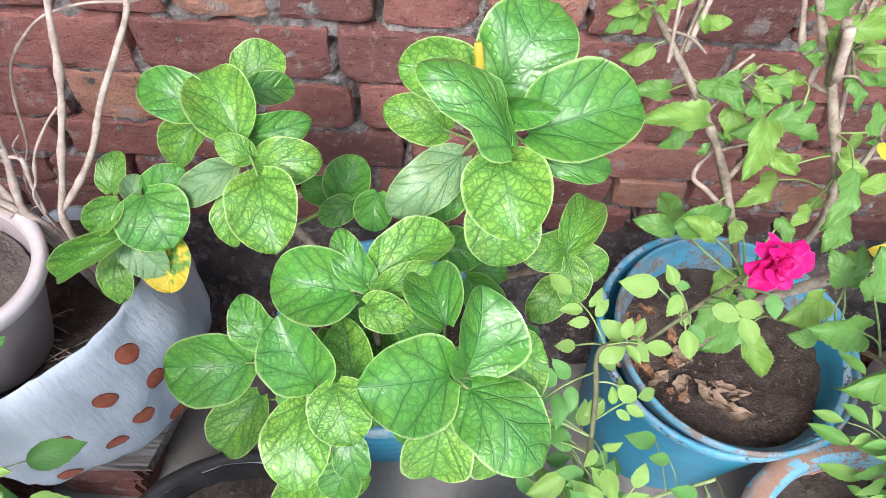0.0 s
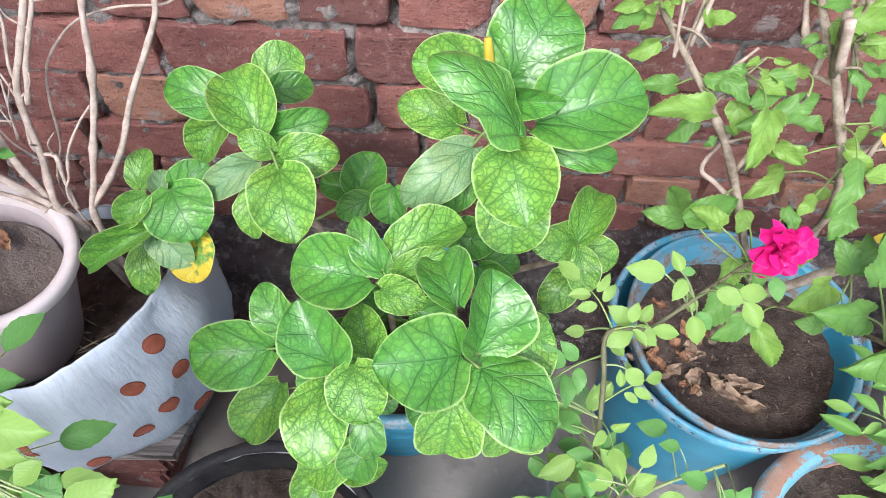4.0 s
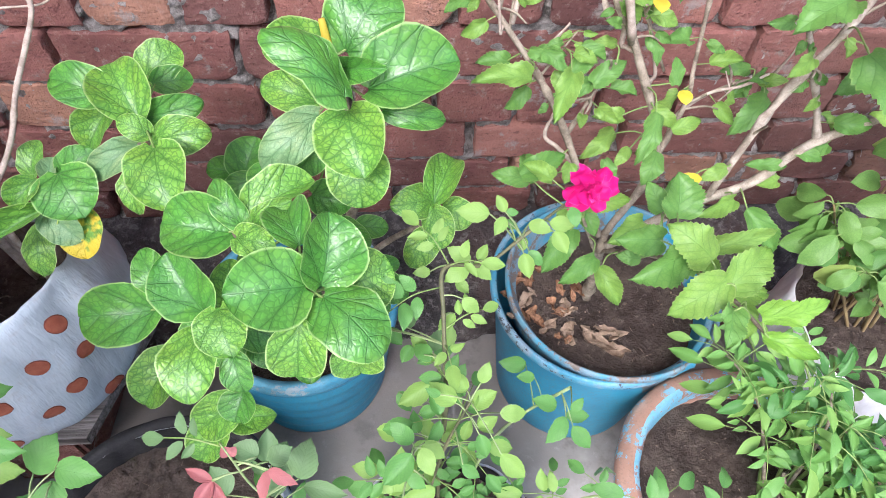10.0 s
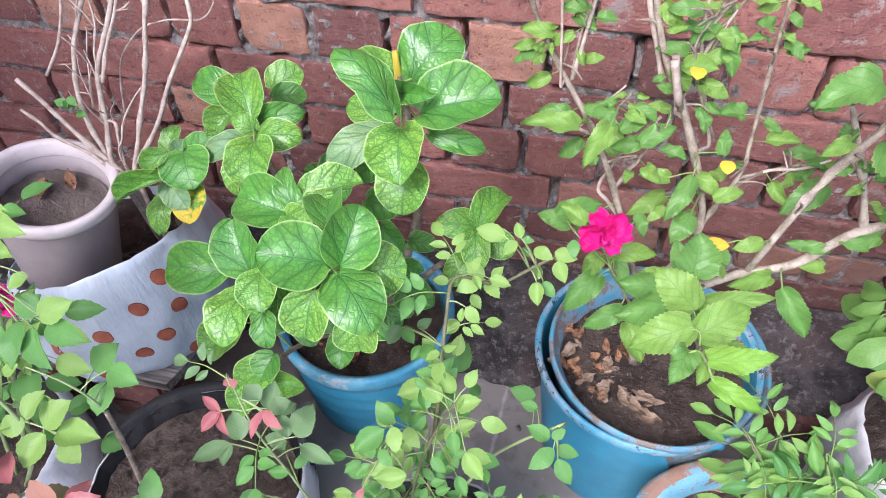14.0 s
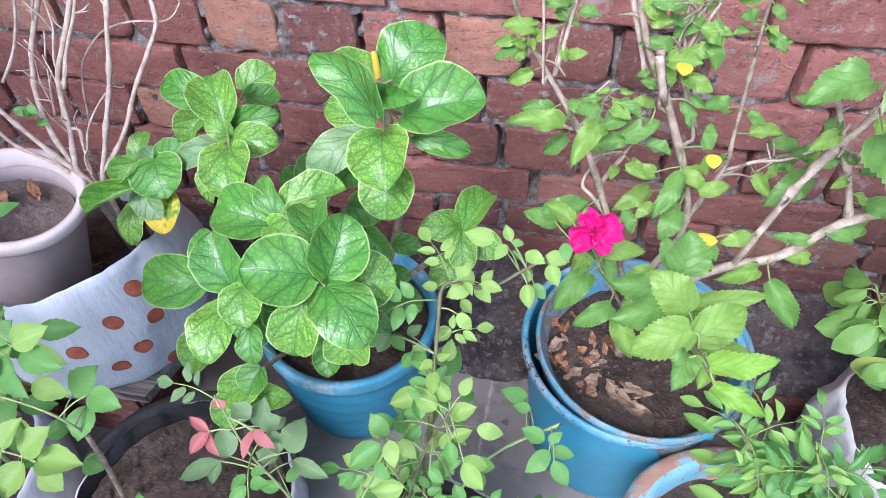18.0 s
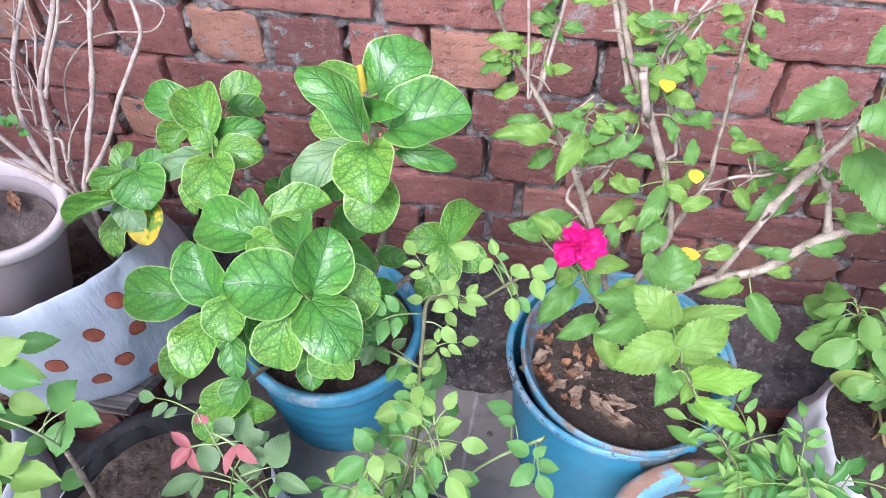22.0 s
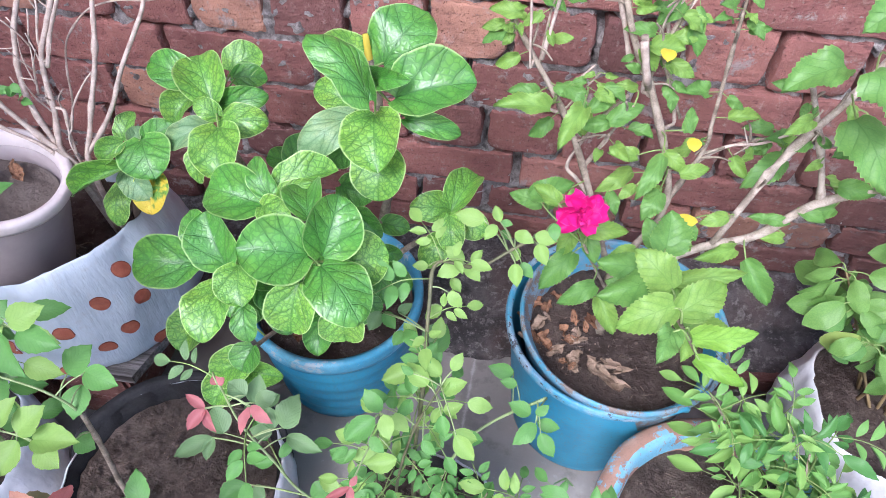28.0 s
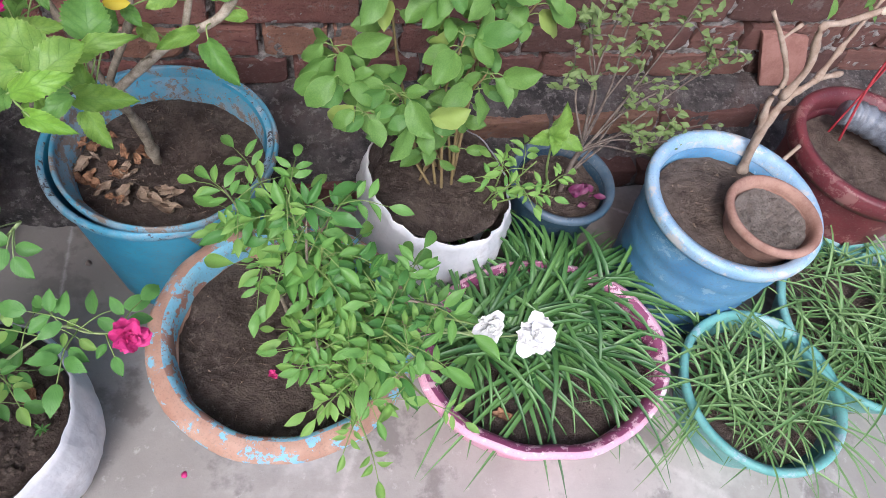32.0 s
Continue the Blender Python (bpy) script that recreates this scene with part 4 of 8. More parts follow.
# wide terracotta pot on a foot, blue paint flaking off its lip
at = (0.517, 0.176, 0)
wide = thing("wide_clay_pot", "wide faded orange clay pot with flaking blue lip and blue foot", "plant pot", at)
part("foot", lathe([(0.0, 0.0), (0.094, 0.0), (0.098, 0.004), (0.092, 0.05), (0.08, 0.07), (0.0, 0.07)], at), SKY_BLUE, wide, "blue painted foot")
prof = [(0.0, 0.06), (0.08, 0.06), (0.1, 0.085), (0.13, 0.132), (0.15, 0.168), (0.162, 0.188), (0.1665, 0.2), (0.155, 0.213), (0.14, 0.2), (0.13, 0.16), (0.0, 0.14)]
part("body", lathe(prof, at, 72, rough=0.003, seed=6), ORANGE, wide)
rim = [(0.1665, 0.2), (0.166, 0.209), (0.16, 0.2165), (0.15, 0.2195), (0.1455, 0.2197)]
part("lip", lathe(rim, at, 72, rough=0.003, seed=6), ORANGE_LIP, wide)
rim = [(0.1456, 0.2196), (0.141, 0.218), (0.1365, 0.206), (0.134, 0.182)]
part("inner_lip", lathe(rim, at, 72, rough=0.003, seed=6), ORANGE_BLUE, wide, "lip with flaking pale blue paint")
part("soil", soil_disc((at[0], at[1], 0.178), 0.135, 0.008, 9), SOIL, wide)

# two nested blue buckets
at = (0.378, 0.446, 0)
bucket = thing("blue_bucket", "large blue bucket nested in a second one, worn rim, soil inside", "bucket", at)
n = 20
outer = [(0.0, 0.0), (0.113, 0.0), (0.116, 0.005)] + [(0.116 + 0.026 * k / n, 0.005 + 0.243 * k / n) for k in range(1, n + 1)]
outer += [(0.1465, 0.25), (0.149, 0.258), (0.1485, 0.265), (0.1455, 0.267), (0.141, 0.262), (0.139, 0.24), (0.11, 0.012), (0.0, 0.012)]
part("outer_bucket", lathe(outer, (at[0] - 0.007, at[1] - 0.002, 0), 72, lean=(0.02, 0.0)), BLUE, bucket)
part("outer_rim", lathe([(0.1415, 0.262), (0.1465, 0.2675), (0.1495, 0.2655), (0.1505, 0.259), (0.1495, 0.2535)], (at[0] - 0.007, at[1] - 0.002, 0.0006), 72, lean=(0.02, 0.0)), BLUE_WORN, bucket, "rim scuffed to grey")
inner = [(0.122, 0.2), (0.128, 0.252), (0.1435, 0.262), (0.1445, 0.27), (0.143, 0.2745), (0.1405, 0.2755), (0.138, 0.272), (0.135, 0.24), (0.128, 0.19), (0.0, 0.18)]
part("inner_bucket", lathe(inner, (at[0] + 0.006, at[1] - 0.006, 0.001), 72, lean=(0.0, 0.0)), BLUE_DIRTY, bucket)
part("soil", soil_disc((at[0] + 0.006, at[1], 0.222), 0.131, 0.009, 11), SOIL, bucket)
bm = bmesh.new()
tube(bm, [(0.43, 0.309, 0.262), (0.455, 0.318, 0.27), (0.462, 0.322, 0.262)], 0.006, 0.006, 8)
part("handle_lug", bm, BLUE_RIM, bucket)


# ---- bags ----
def bag(name, label, at, r0, r1, height, rim_wave, out_mat, in_mat, soil_z, seed, stretch=(1.0, 1.0), folds=0.004, soil=SOIL, lean=(0.0, 0.0), collar=0.0):
    """A sack of plastic sheet with folds, its mouth uneven."""
    ob = thing(name, label, "grow bag", at)
    segs, n = 96, 16
    bm, bi = bmesh.new(), bmesh.new()

    def ring(b, r, z, k, inside=False):
        row = []
        for i in range(segs):
            a = 2 * math.pi * i / segs
            c, s = math.cos(a), math.sin(a)
            up = z * (1 + (rim_wave(a) / height if k else 0))
            f = folds * (noise.noise((4 * c + seed, 4 * s, up * 12)) + 0.6 * noise.noise((9 * c + 5 * up * 8 + seed, 9 * s, up * 45)))
            rr = r + (0 if inside else f)
            x, y = rr * c * stretch[0], rr * s * stretch[1]
            row.append(b.verts.new((at[0] + x, at[1] + y, at[2] + up + lean[0] * x + lean[1] * y)))
        return row

    rings = []
    for k in range(n + 1):
        v = k / n
        r = r0 + (r1 - r0) * v + 0.014 * math.sin(math.pi * v)
        rings.append(ring(bm, r * (0.93 if k == 0 else 1), height * v, k))
    rings.append(ring(bm, r1 - 0.003, height * 1.006, n))
    for a, b in zip(rings, rings[1:]):
        for i in range(segs):
            bm.faces.new((a[i], a[(i + 1) % segs], b[(i + 1) % segs], b[i]))
    bm.faces.new(list(reversed(rings[0])))
    part("sheet", bm, out_mat, ob)
    ins = [ring(bi, r1 - 0.004 - 0.004 * k, height * (1.004 - 0.09 * k) + (collar if k == 0 else 0), n) for k in range(6)]
    for a, b in zip(ins, ins[1:]):
        for i in range(segs):
            bi.faces.new((a[(i + 1) % segs], a[i], b[i], b[(i + 1) % segs]))
    part("lining", bi, in_mat, ob)
    part("soil", soil_disc((at[0], at[1], at[2] + soil_z), r1 - 0.012, 0.008, seed, stretch, lean=lean), soil, ob)
    return ob


bag("white_grow_bag", "white plastic grow bag with black lining and a rose", (0.142, 0.128, 0), 0.112, 0.124, 0.17, lambda a: 0.006 * math.sin(2 * a + 1), BAG_WHITE, BLACK, 0.147, 21, soil=SOIL)
tub = bag("white_grow_bag", "white plastic grow bag with tall black collar at the back", (-0.183, 0.163, 0), 0.13, 0.142, 0.17, lambda a: 0.006 * max(0, math.sin(a + 0.5)), BAG_WHITE, BLACK, 0.145, 22, soil=SOIL_DRY)
bag("white_grow_bag", "white plastic grow bag with a rose bush, beside the dotted bag", (-0.515, 0.14, 0), 0.118, 0.125, 0.175, lambda a: 0.01 * math.sin(a), BAG_WHITE, BLACK, 0.14, 23)
bag("white_sack", "white woven sack of soil with a sagging front edge", (0.765, 0.405, 0), 0.108, 0.115, 0.215, lambda a: 0.03 * math.cos(a - 2.6) - 0.012, BAG_WHITE, SOIL, 0.182, 24, folds=0.007)
DOTTED = (-0.42, 0.435, 0.155)
bag("dotted_bag", "pale blue plastic bag with orange dots on a plank", DOTTED, 0.156, 0.146, 0.17, lambda a: 0.055 * math.cos(a + 0.65) - 0.001, BAG_DOT, BAG_DOT, 0.12, 25, (1.0, 1.0), 0.007, lean=(0.05, 0.0))
DOTS = [(-0.286, 0.342), (-0.309, 0.312), (-0.292, 0.250), (-0.323, 0.225), (-0.273, 0.288), (-0.277, 0.181), (-0.353, 0.281), (-0.280, 0.184), (-0.430, 0.250), (-0.380, 0.190), (-0.500, 0.260)]

# black collar that stands up behind the soil
bm = bmesh.new()
rows = []
for k, (dr, dz) in enumerate(((0.0, 0.10), (0.002, 0.158), (0.003, 0.178), (0.0, 0.184), (-0.01, 0.178), (-0.018, 0.147))):
    row = []
    for i in range(49):
        a = radians(28 + 150 * i / 48)
        fall = min(1, 6 * math.sin(math.pi * i / 48))
        r = 0.15 + dr + 0.003 * noise.noise((4 * math.cos(a), 4 * math.sin(a), k))
        row.append(bm.verts.new((-0.183 + r * math.cos(a), 0.163 + r * math.sin(a), 0.1 + (dz - 0.1) * (0.55 + 0.45 * fall))))
    rows.append(row)
for a, b in zip(rows, rows[1:]):
    for i in range(48):
        bm.faces.new((a[i], a[i + 1], b[i + 1], b[i]))
part("collar", bm, BLACK, tub, "thick black plastic collar")

# orange dots printed on the dotted bag
dotted = next(o for o in bpy.data.objects if o.name == "dotted_bag")
sheet_ob = next(c for c in dotted.children if c.name.startswith("sheet"))
bpy.context.view_layer.update()


def on_bag(x, z):
    """Where the bag's front lies at that place, and its normal."""
    hit, p, nrm, _ = sheet_ob.ray_cast(sheet_ob.matrix_world.inverted() @ Vector((x, -0.2, z)), Vector((0, 1, 0)))
    return (p, nrm) if hit else None


for x, z in DOTS:
    found = on_bag(x, z)
    if not found:
        continue
    p, nrm = found
    side = nrm.cross(Vector((0, 0, 1))).normalized()
    up = side.cross(nrm)
    bm = bmesh.new()
    c = None
    ring = []
    for i in range(20):
        a = 2 * math.pi * i / 20
        q = p + 0.0118 * math.cos(a) * (side + 0.25 * up) + 0.0128 * math.sin(a) * up
        h, pp, n2, _ = sheet_ob.closest_point_on_mesh(q)
        ring.append(bm.verts.new(pp + n2 * 0.0009))
    c = bm.verts.new(p + nrm * 0.0022)
    for i in range(20):
        bm.faces.new((ring[i], ring[(i + 1) % 20], c))
    bm.normal_update()
    dob = part("dot", bm, DOT, dotted)
    bm = bmesh.new()
    inner, outer = [], []
    for i in range(20):
        a = 2 * math.pi * i / 20
        for k, row in ((0.97, inner), (1.06, outer)):
            q = p + k * (0.0118 * math.cos(a) * (side + 0.25 * up) + 0.0128 * math.sin(a) * up)
            h, pp, n2, _ = sheet_ob.closest_point_on_mesh(q)
            row.append(bm.verts.new(pp + n2 * (0.0015 if k < 1 else 0.0006)))
    for i in range(20):
        j = (i + 1) % 20
        bm.faces.new((inner[i], inner[j], outer[j], outer[i]))
    edge = part("dot_edge", bm, DOT_EDGE)
    edge.parent = dob
    edge.matrix_parent_inverse = Matrix.Identity(4)

# plank under the dotted bag and the bricks that carry it
plank = thing("plank", "short grey weathered plank carrying the dotted bag", "plank", (-0.44, 0.4, 0.13))
bm = bmesh.new()
rows = []
for i in range(13):
    x = -0.62 + 0.308 * i / 12
    for_y = ((0.3, 0.135), (0.3, 0.153), (0.38, 0.155), (0.47, 0.155), (0.47, 0.135))
    rows.append([bm.verts.new((x + 0.03 * (y - 0.3) / 0.1 * (i == 12) + 0.003 * noise.noise((x * 30, y * 40, z)), y + 0.003 * noise.noise((x * 25, y, z * 50)), z)) for y, z in for_y])
for a, b in zip(rows, rows[1:]):
    for j in range(5):
        bm.faces.new((a[j], a[(j + 1) % 5], b[(j + 1) % 5], b[j]))
bm.faces.new(rows[-1]), bm.faces.new(list(reversed(rows[0])))
part("board", bm, WOOD, plank, smooth=False)
for x, y, z, turn in ((-0.55, 0.4, 0.0, 4), (-0.4, 0.41, 0.0, -3), (-0.55, 0.4, 0.067, -2), (-0.4, 0.41, 0.067, 5)):
    bm = bmesh.new()
    slab(bm, (-0.055, -0.11, 0.0005), (0.055, 0.11, 0.066))
    bmesh.ops.bevel(bm, geom=bm.edges[:], offset=0.006, segments=2, affect="EDGES")
    bmesh.ops.transform(bm, matrix=pose(x, y, z, 0, 0, turn), verts=bm.verts)
    tagged(part("loose_brick", bm, BRICK, smooth=False), "loose red brick under the plank", "brick", "bricks under the plank")

# broken salmon tile standing on the footing against the wall
bm = bmesh.new()
front = [bm.verts.new(p) for p in ((1.518, 0.662, 0.119), (1.618, 0.66, 0.118), (1.6, 0.676, 0.178), (1.578, 0.684, 0.226), (1.52, 0.685, 0.234), (1.463, 0.686, 0.238), (1.487, 0.675, 0.185))]
rear = [bm.verts.new(p.co + Vector((0, 0.012, 0))) for p in front]
bm.faces.new(front), bm.faces.new(list(reversed(rear)))
for i in range(7):
    j = (i + 1) % 7
    bm.faces.new((front[j], front[i], rear[i], rear[j]))
bmesh.ops.bevel(bm, geom=[e for e in bm.edges], offset=0.002, segments=1, affect="EDGES")
tagged(part("broken_tile", bm, SALMON, smooth=False), "pale salmon broken tile leaning on the brick wall", "tile")

# ---- plants: leaves as base, tip and width in metres, then the x and y of the way they face ----
HIB_TOP = [
    (0.061, 0.453, 0.639, 0.096, 0.494, 0.673, 0.066, -0.05, -0.61),
    (0.082, 0.414, 0.628, 0.154, 0.429, 0.643, 0.064, -0.03, -0.62),
    (0.060, 0.398, 0.612, 0.072, 0.348, 0.587, 0.059, -0.11, -0.47),
    (0.020, 0.477, 0.560, -0.030, 0.489, 0.571, 0.037, 0.03, -0.62),
    (0.065, 0.396, 0.570, 0.068, 0.360, 0.535, 0.055, -0.18, -0.70),
    (0.039, 0.465, 0.628, -0.016, 0.470, 0.632, 0.044, 0.00, -0.62),
]
HIB_TOP_DARK = [
    (0.057, 0.379, 0.651, 0.002, 0.401, 0.694, 0.043, 0.45, -0.42),
    (0.055, 0.425, 0.640, 0.093, 0.407, 0.654, 0.022, -0.51, -0.71),
    (0.092, 0.405, 0.609, 0.144, 0.409, 0.594, 0.023, 0.25, -0.69),
    (0.032, 0.412, 0.568, 0.007, 0.400, 0.538, 0.032, -0.27, -0.80),
]
HIB_LEFT = [
    (-0.173, 0.569, 0.520, -0.138, 0.594, 0.534, 0.048, 0.03, -0.51),
    (-0.158, 0.479, 0.541, -0.186, 0.526, 0.567, 0.054, 0.00, -0.48),
    (-0.138, 0.452, 0.531, -0.084, 0.455, 0.541, 0.041, -0.12, -0.56),
    (-0.129, 0.427, 0.543, -0.111, 0.371, 0.522, 0.055, -0.01, -0.34),
    (-0.204, 0.516, 0.515, -0.226, 0.486, 0.488, 0.037, -0.02, -0.66),
    (-0.156, 0.438, 0.513, -0.161, 0.406, 0.477, 0.030, -0.14, -0.73),
    (-0.142, 0.454, 0.541, -0.168, 0.459, 0.555, 0.024, 0.24, -0.69),
]
HIB_LEFT_DARK = [
    (-0.190, 0.504, 0.547, -0.243, 0.515, 0.559, 0.043, 0.02, -0.67),
    (-0.153, 0.486, 0.532, -0.098, 0.500, 0.540, 0.033, 0.13, -0.80),
    (-0.162, 0.554, 0.521, -0.125, 0.566, 0.515, 0.031, 0.30, -0.56),
]
HIB_PALE_BACKS = [
    (0.029, 0.413, 0.595, -0.020, 0.383, 0.565, 0.039, -0.02, -0.68),
    (-0.163, 0.458, 0.520, -0.206, 0.436, 0.499, 0.030, -0.04, -0.65),
]
HIB_BAG = [
    (-0.235, 0.434, 0.505, -0.211, 0.399, 0.482, 0.061, 0.07, -0.51),
    (-0.280, 0.460, 0.480, -0.275, 0.490, 0.498, 0.027, -0.03, -0.52),
    (-0.254, 0.405, 0.484, -0.311, 0.378, 0.458, 0.025, 0.00, -0.69),
    (-0.256, 0.425, 0.507, -0.277, 0.404, 0.492, 0.026, 0.02, -0.60),
    (-0.280, 0.420, 0.436, -0.281, 0.386, 0.401, 0.032, 0.14, -0.72),
    (-0.236, 0.444, 0.498, -0.205, 0.459, 0.514, 0.030, -0.06, -0.65),
]
HIB_BAG_PALE = [
    (-0.250, 0.410, 0.478, -0.219, 0.388, 0.458, 0.035, 0.04, -0.65),
    (-0.253, 0.442, 0.491, -0.251, 0.461, 0.503, 0.018, 0.01, -0.52),
]
HIB_BAG_OLD = [
    (-0.221, 0.413, 0.470, -0.218, 0.377, 0.443, 0.041, 0.07, -0.59),
]
HIB_MAIN = [
    (-0.047, 0.325, 0.545, -0.102, 0.332, 0.550, 0.052, 0.01, -0.53),
    (-0.024, 0.330, 0.562, 0.026, 0.362, 0.567, 0.038, 0.04, -0.23),
    (-0.023, 0.314, 0.561, 0.012, 0.323, 0.586, 0.023, -0.33, -0.64),
    (-0.030, 0.300, 0.569, 0.001, 0.289, 0.571, 0.026, -0.25, -0.55),
    (0.022, 0.283, 0.582, 0.009, 0.324, 0.579, 0.036, -0.16, -0.00),
    (0.038, 0.262, 0.559, 0.045, 0.303, 0.594, 0.050, 0.30, -0.65),
    (0.023, 0.252, 0.567, -0.030, 0.237, 0.582, 0.059, 0.35, -0.49),
    (0.043, 0.244, 0.558, 0.085, 0.202, 0.546, 0.055, 0.11, -0.17),
    (0.054, 0.268, 0.540, 0.093, 0.284, 0.543, 0.052, 0.20, -0.67),
    (-0.069, 0.269, 0.513, -0.093, 0.301, 0.548, 0.049, -0.02, -0.73),
    (-0.044, 0.285, 0.485, -0.053, 0.319, 0.512, 0.036, 0.00, -0.62),
]
HIB_LOW = [
    (-0.076, 0.258, 0.486, -0.080, 0.202, 0.472, 0.050, -0.11, -0.23),
    (-0.051, 0.261, 0.520, -0.038, 0.225, 0.507, 0.044, -0.09, -0.38),
    (0.022, 0.227, 0.550, 0.017, 0.205, 0.511, 0.044, 0.11, -0.88),
    (0.063, 0.225, 0.528, 0.066, 0.213, 0.494, 0.041, 0.08, -0.94),
    (-0.150, 0.320, 0.337, -0.183, 0.278, 0.304, 0.051, 0.00, -0.62),
    (-0.043, 0.235, 0.488, -0.035, 0.212, 0.466, 0.026, 0.02, -0.69),
    (-0.070, 0.256, 0.358, -0.110, 0.233, 0.332, 0.042, -0.09, -0.68),
    (-0.081, 0.250, 0.333, -0.035, 0.247, 0.331, 0.030, 0.00, -0.62),
    (-0.094, 0.250, 0.329, -0.113, 0.214, 0.300, 0.040, 0.00, -0.62),
    (-0.050, 0.235, 0.414, -0.058, 0.214, 0.397, 0.034, 0.00, -0.62),
    (-0.116, 0.315, 0.476, -0.140, 0.343, 0.498, 0.035, 0.00, -0.62),
]
HIB_MAIN_DARK = [
    (-0.033, 0.325, 0.556, -0.055, 0.355, 0.579, 0.025, -0.07, -0.66),
    (-0.137, 0.307, 0.451, -0.200, 0.301, 0.452, 0.056, 0.08, -0.62),
    (0.079, 0.320, 0.502, 0.100, 0.318, 0.500, 0.017, -0.00, -0.62),
    (0.075, 0.340, 0.448, 0.107, 0.324, 0.435, 0.030, 0.00, -0.62),
    (0.044, 0.360, 0.510, 0.072, 0.343, 0.496, 0.028, -0.00, -0.62),
    (0.056, 0.420, 0.431, 0.088, 0.418, 0.429, 0.025, 0.00, -0.62),
    (0.074, 0.320, 0.453, 0.084, 0.300, 0.436, 0.022, -0.00, -0.62),
    (0.060, 0.300, 0.446, 0.080, 0.288, 0.436, 0.021, 0.00, -0.62),
]
HIB_RIGHT = [
    (0.139, 0.421, 0.469, 0.162, 0.472, 0.479, 0.036, -0.05, -0.18),
    (0.133, 0.421, 0.473, 0.094, 0.402, 0.485, 0.036, 0.45, -0.49),
    (0.138, 0.408, 0.469, 0.146, 0.378, 0.444, 0.032, 0.01, -0.64),
    (0.135, 0.400, 0.442, 0.111, 0.374, 0.417, 0.034, -0.04, -0.67),
    (0.151, 0.430, 0.447, 0.182, 0.419, 0.438, 0.035, -0.00, -0.62),
]
HIB_BACK = [
    (-0.078, 0.500, 0.428, -0.062, 0.534, 0.456, 0.046, 0.00, -0.62),
    (-0.079, 0.505, 0.427, -0.120, 0.511, 0.432, 0.030, 0.00, -0.62),
    (-0.068, 0.490, 0.435, -0.099, 0.476, 0.423, 0.029, 0.00, -0.62),
    (-0.038, 0.470, 0.476, -0.042, 0.444, 0.455, 0.035, -0.00, -0.62),
    (0.020, 0.390, 0.518, 0.056, 0.384, 0.513, 0.035, -0.00, -0.62),
]
SHRUB_SPROUT = [
    (0.346, 0.259, 0.584, 0.316, 0.277, 0.601, 0.031, 0.03, -0.64),
    (0.363, 0.348, 0.530, 0.364, 0.375, 0.554, 0.037, 0.01, -0.67),
    (0.331, 0.310, 0.541, 0.294, 0.311, 0.541, 0.025, 0.00, -0.62),
    (0.335, 0.272, 0.571, 0.290, 0.257, 0.559, 0.028, 0.03, -0.69),
    (0.337, 0.221, 0.601, 0.302, 0.209, 0.582, 0.027, -0.19, -0.64),
    (0.337, 0.196, 0.603, 0.326, 0.170, 0.598, 0.018, 0.05, -0.21),
    (0.355, 0.204, 0.591, 0.350, 0.185, 0.582, 0.013, 0.05, -0.42),
    (0.366, 0.282, 0.564, 0.415, 0.289, 0.576, 0.016, -0.09, -0.62),
    (0.353, 0.229, 0.589, 0.384, 0.252, 0.599, 0.028, 0.10, -0.52),
    (0.369, 0.270, 0.530, 0.363, 0.293, 0.548, 0.018, 0.00, -0.62),
    (0.368, 0.255, 0.539, 0.410, 0.252, 0.537, 0.021, 0.00, -0.62),
]
SHRUB_TIP = [
    (0.352, 0.183, 0.619, 0.390, 0.186, 0.630, 0.020, -0.11, -0.77),
    (0.357, 0.174, 0.602, 0.388, 0.160, 0.599, 0.015, -0.18, -0.56),
]
SHRUB_MID = [
    (0.311, 0.376, 0.419, 0.275, 0.359, 0.401, 0.024, -0.07, -0.63),
    (0.325, 0.376, 0.395, 0.345, 0.347, 0.371, 0.026, 0.00, -0.64),
    (0.279, 0.384, 0.459, 0.250, 0.353, 0.432, 0.029, -0.03, -0.63),
    (0.464, 0.383, 0.483, 0.491, 0.355, 0.455, 0.026, 0.02, -0.68),
    (0.449, 0.400, 0.486, 0.412, 0.388, 0.476, 0.019, 0.00, -0.62),
    (0.433, 0.412, 0.521, 0.408, 0.405, 0.514, 0.017, -0.06, -0.64),
    (0.289, 0.386, 0.501, 0.332, 0.389, 0.503, 0.022, -0.01, -0.62),
    (0.239, 0.446, 0.474, 0.204, 0.454, 0.475, 0.022, -0.12, -0.60),
    (0.255, 0.474, 0.440, 0.255, 0.519, 0.432, 0.027, -0.01, 0.19),
    (0.230, 0.420, 0.510, 0.270, 0.434, 0.521, 0.026, -0.00, -0.62),
    (0.503, 0.420, 0.492, 0.480, 0.418, 0.490, 0.014, 0.00, -0.62),
]
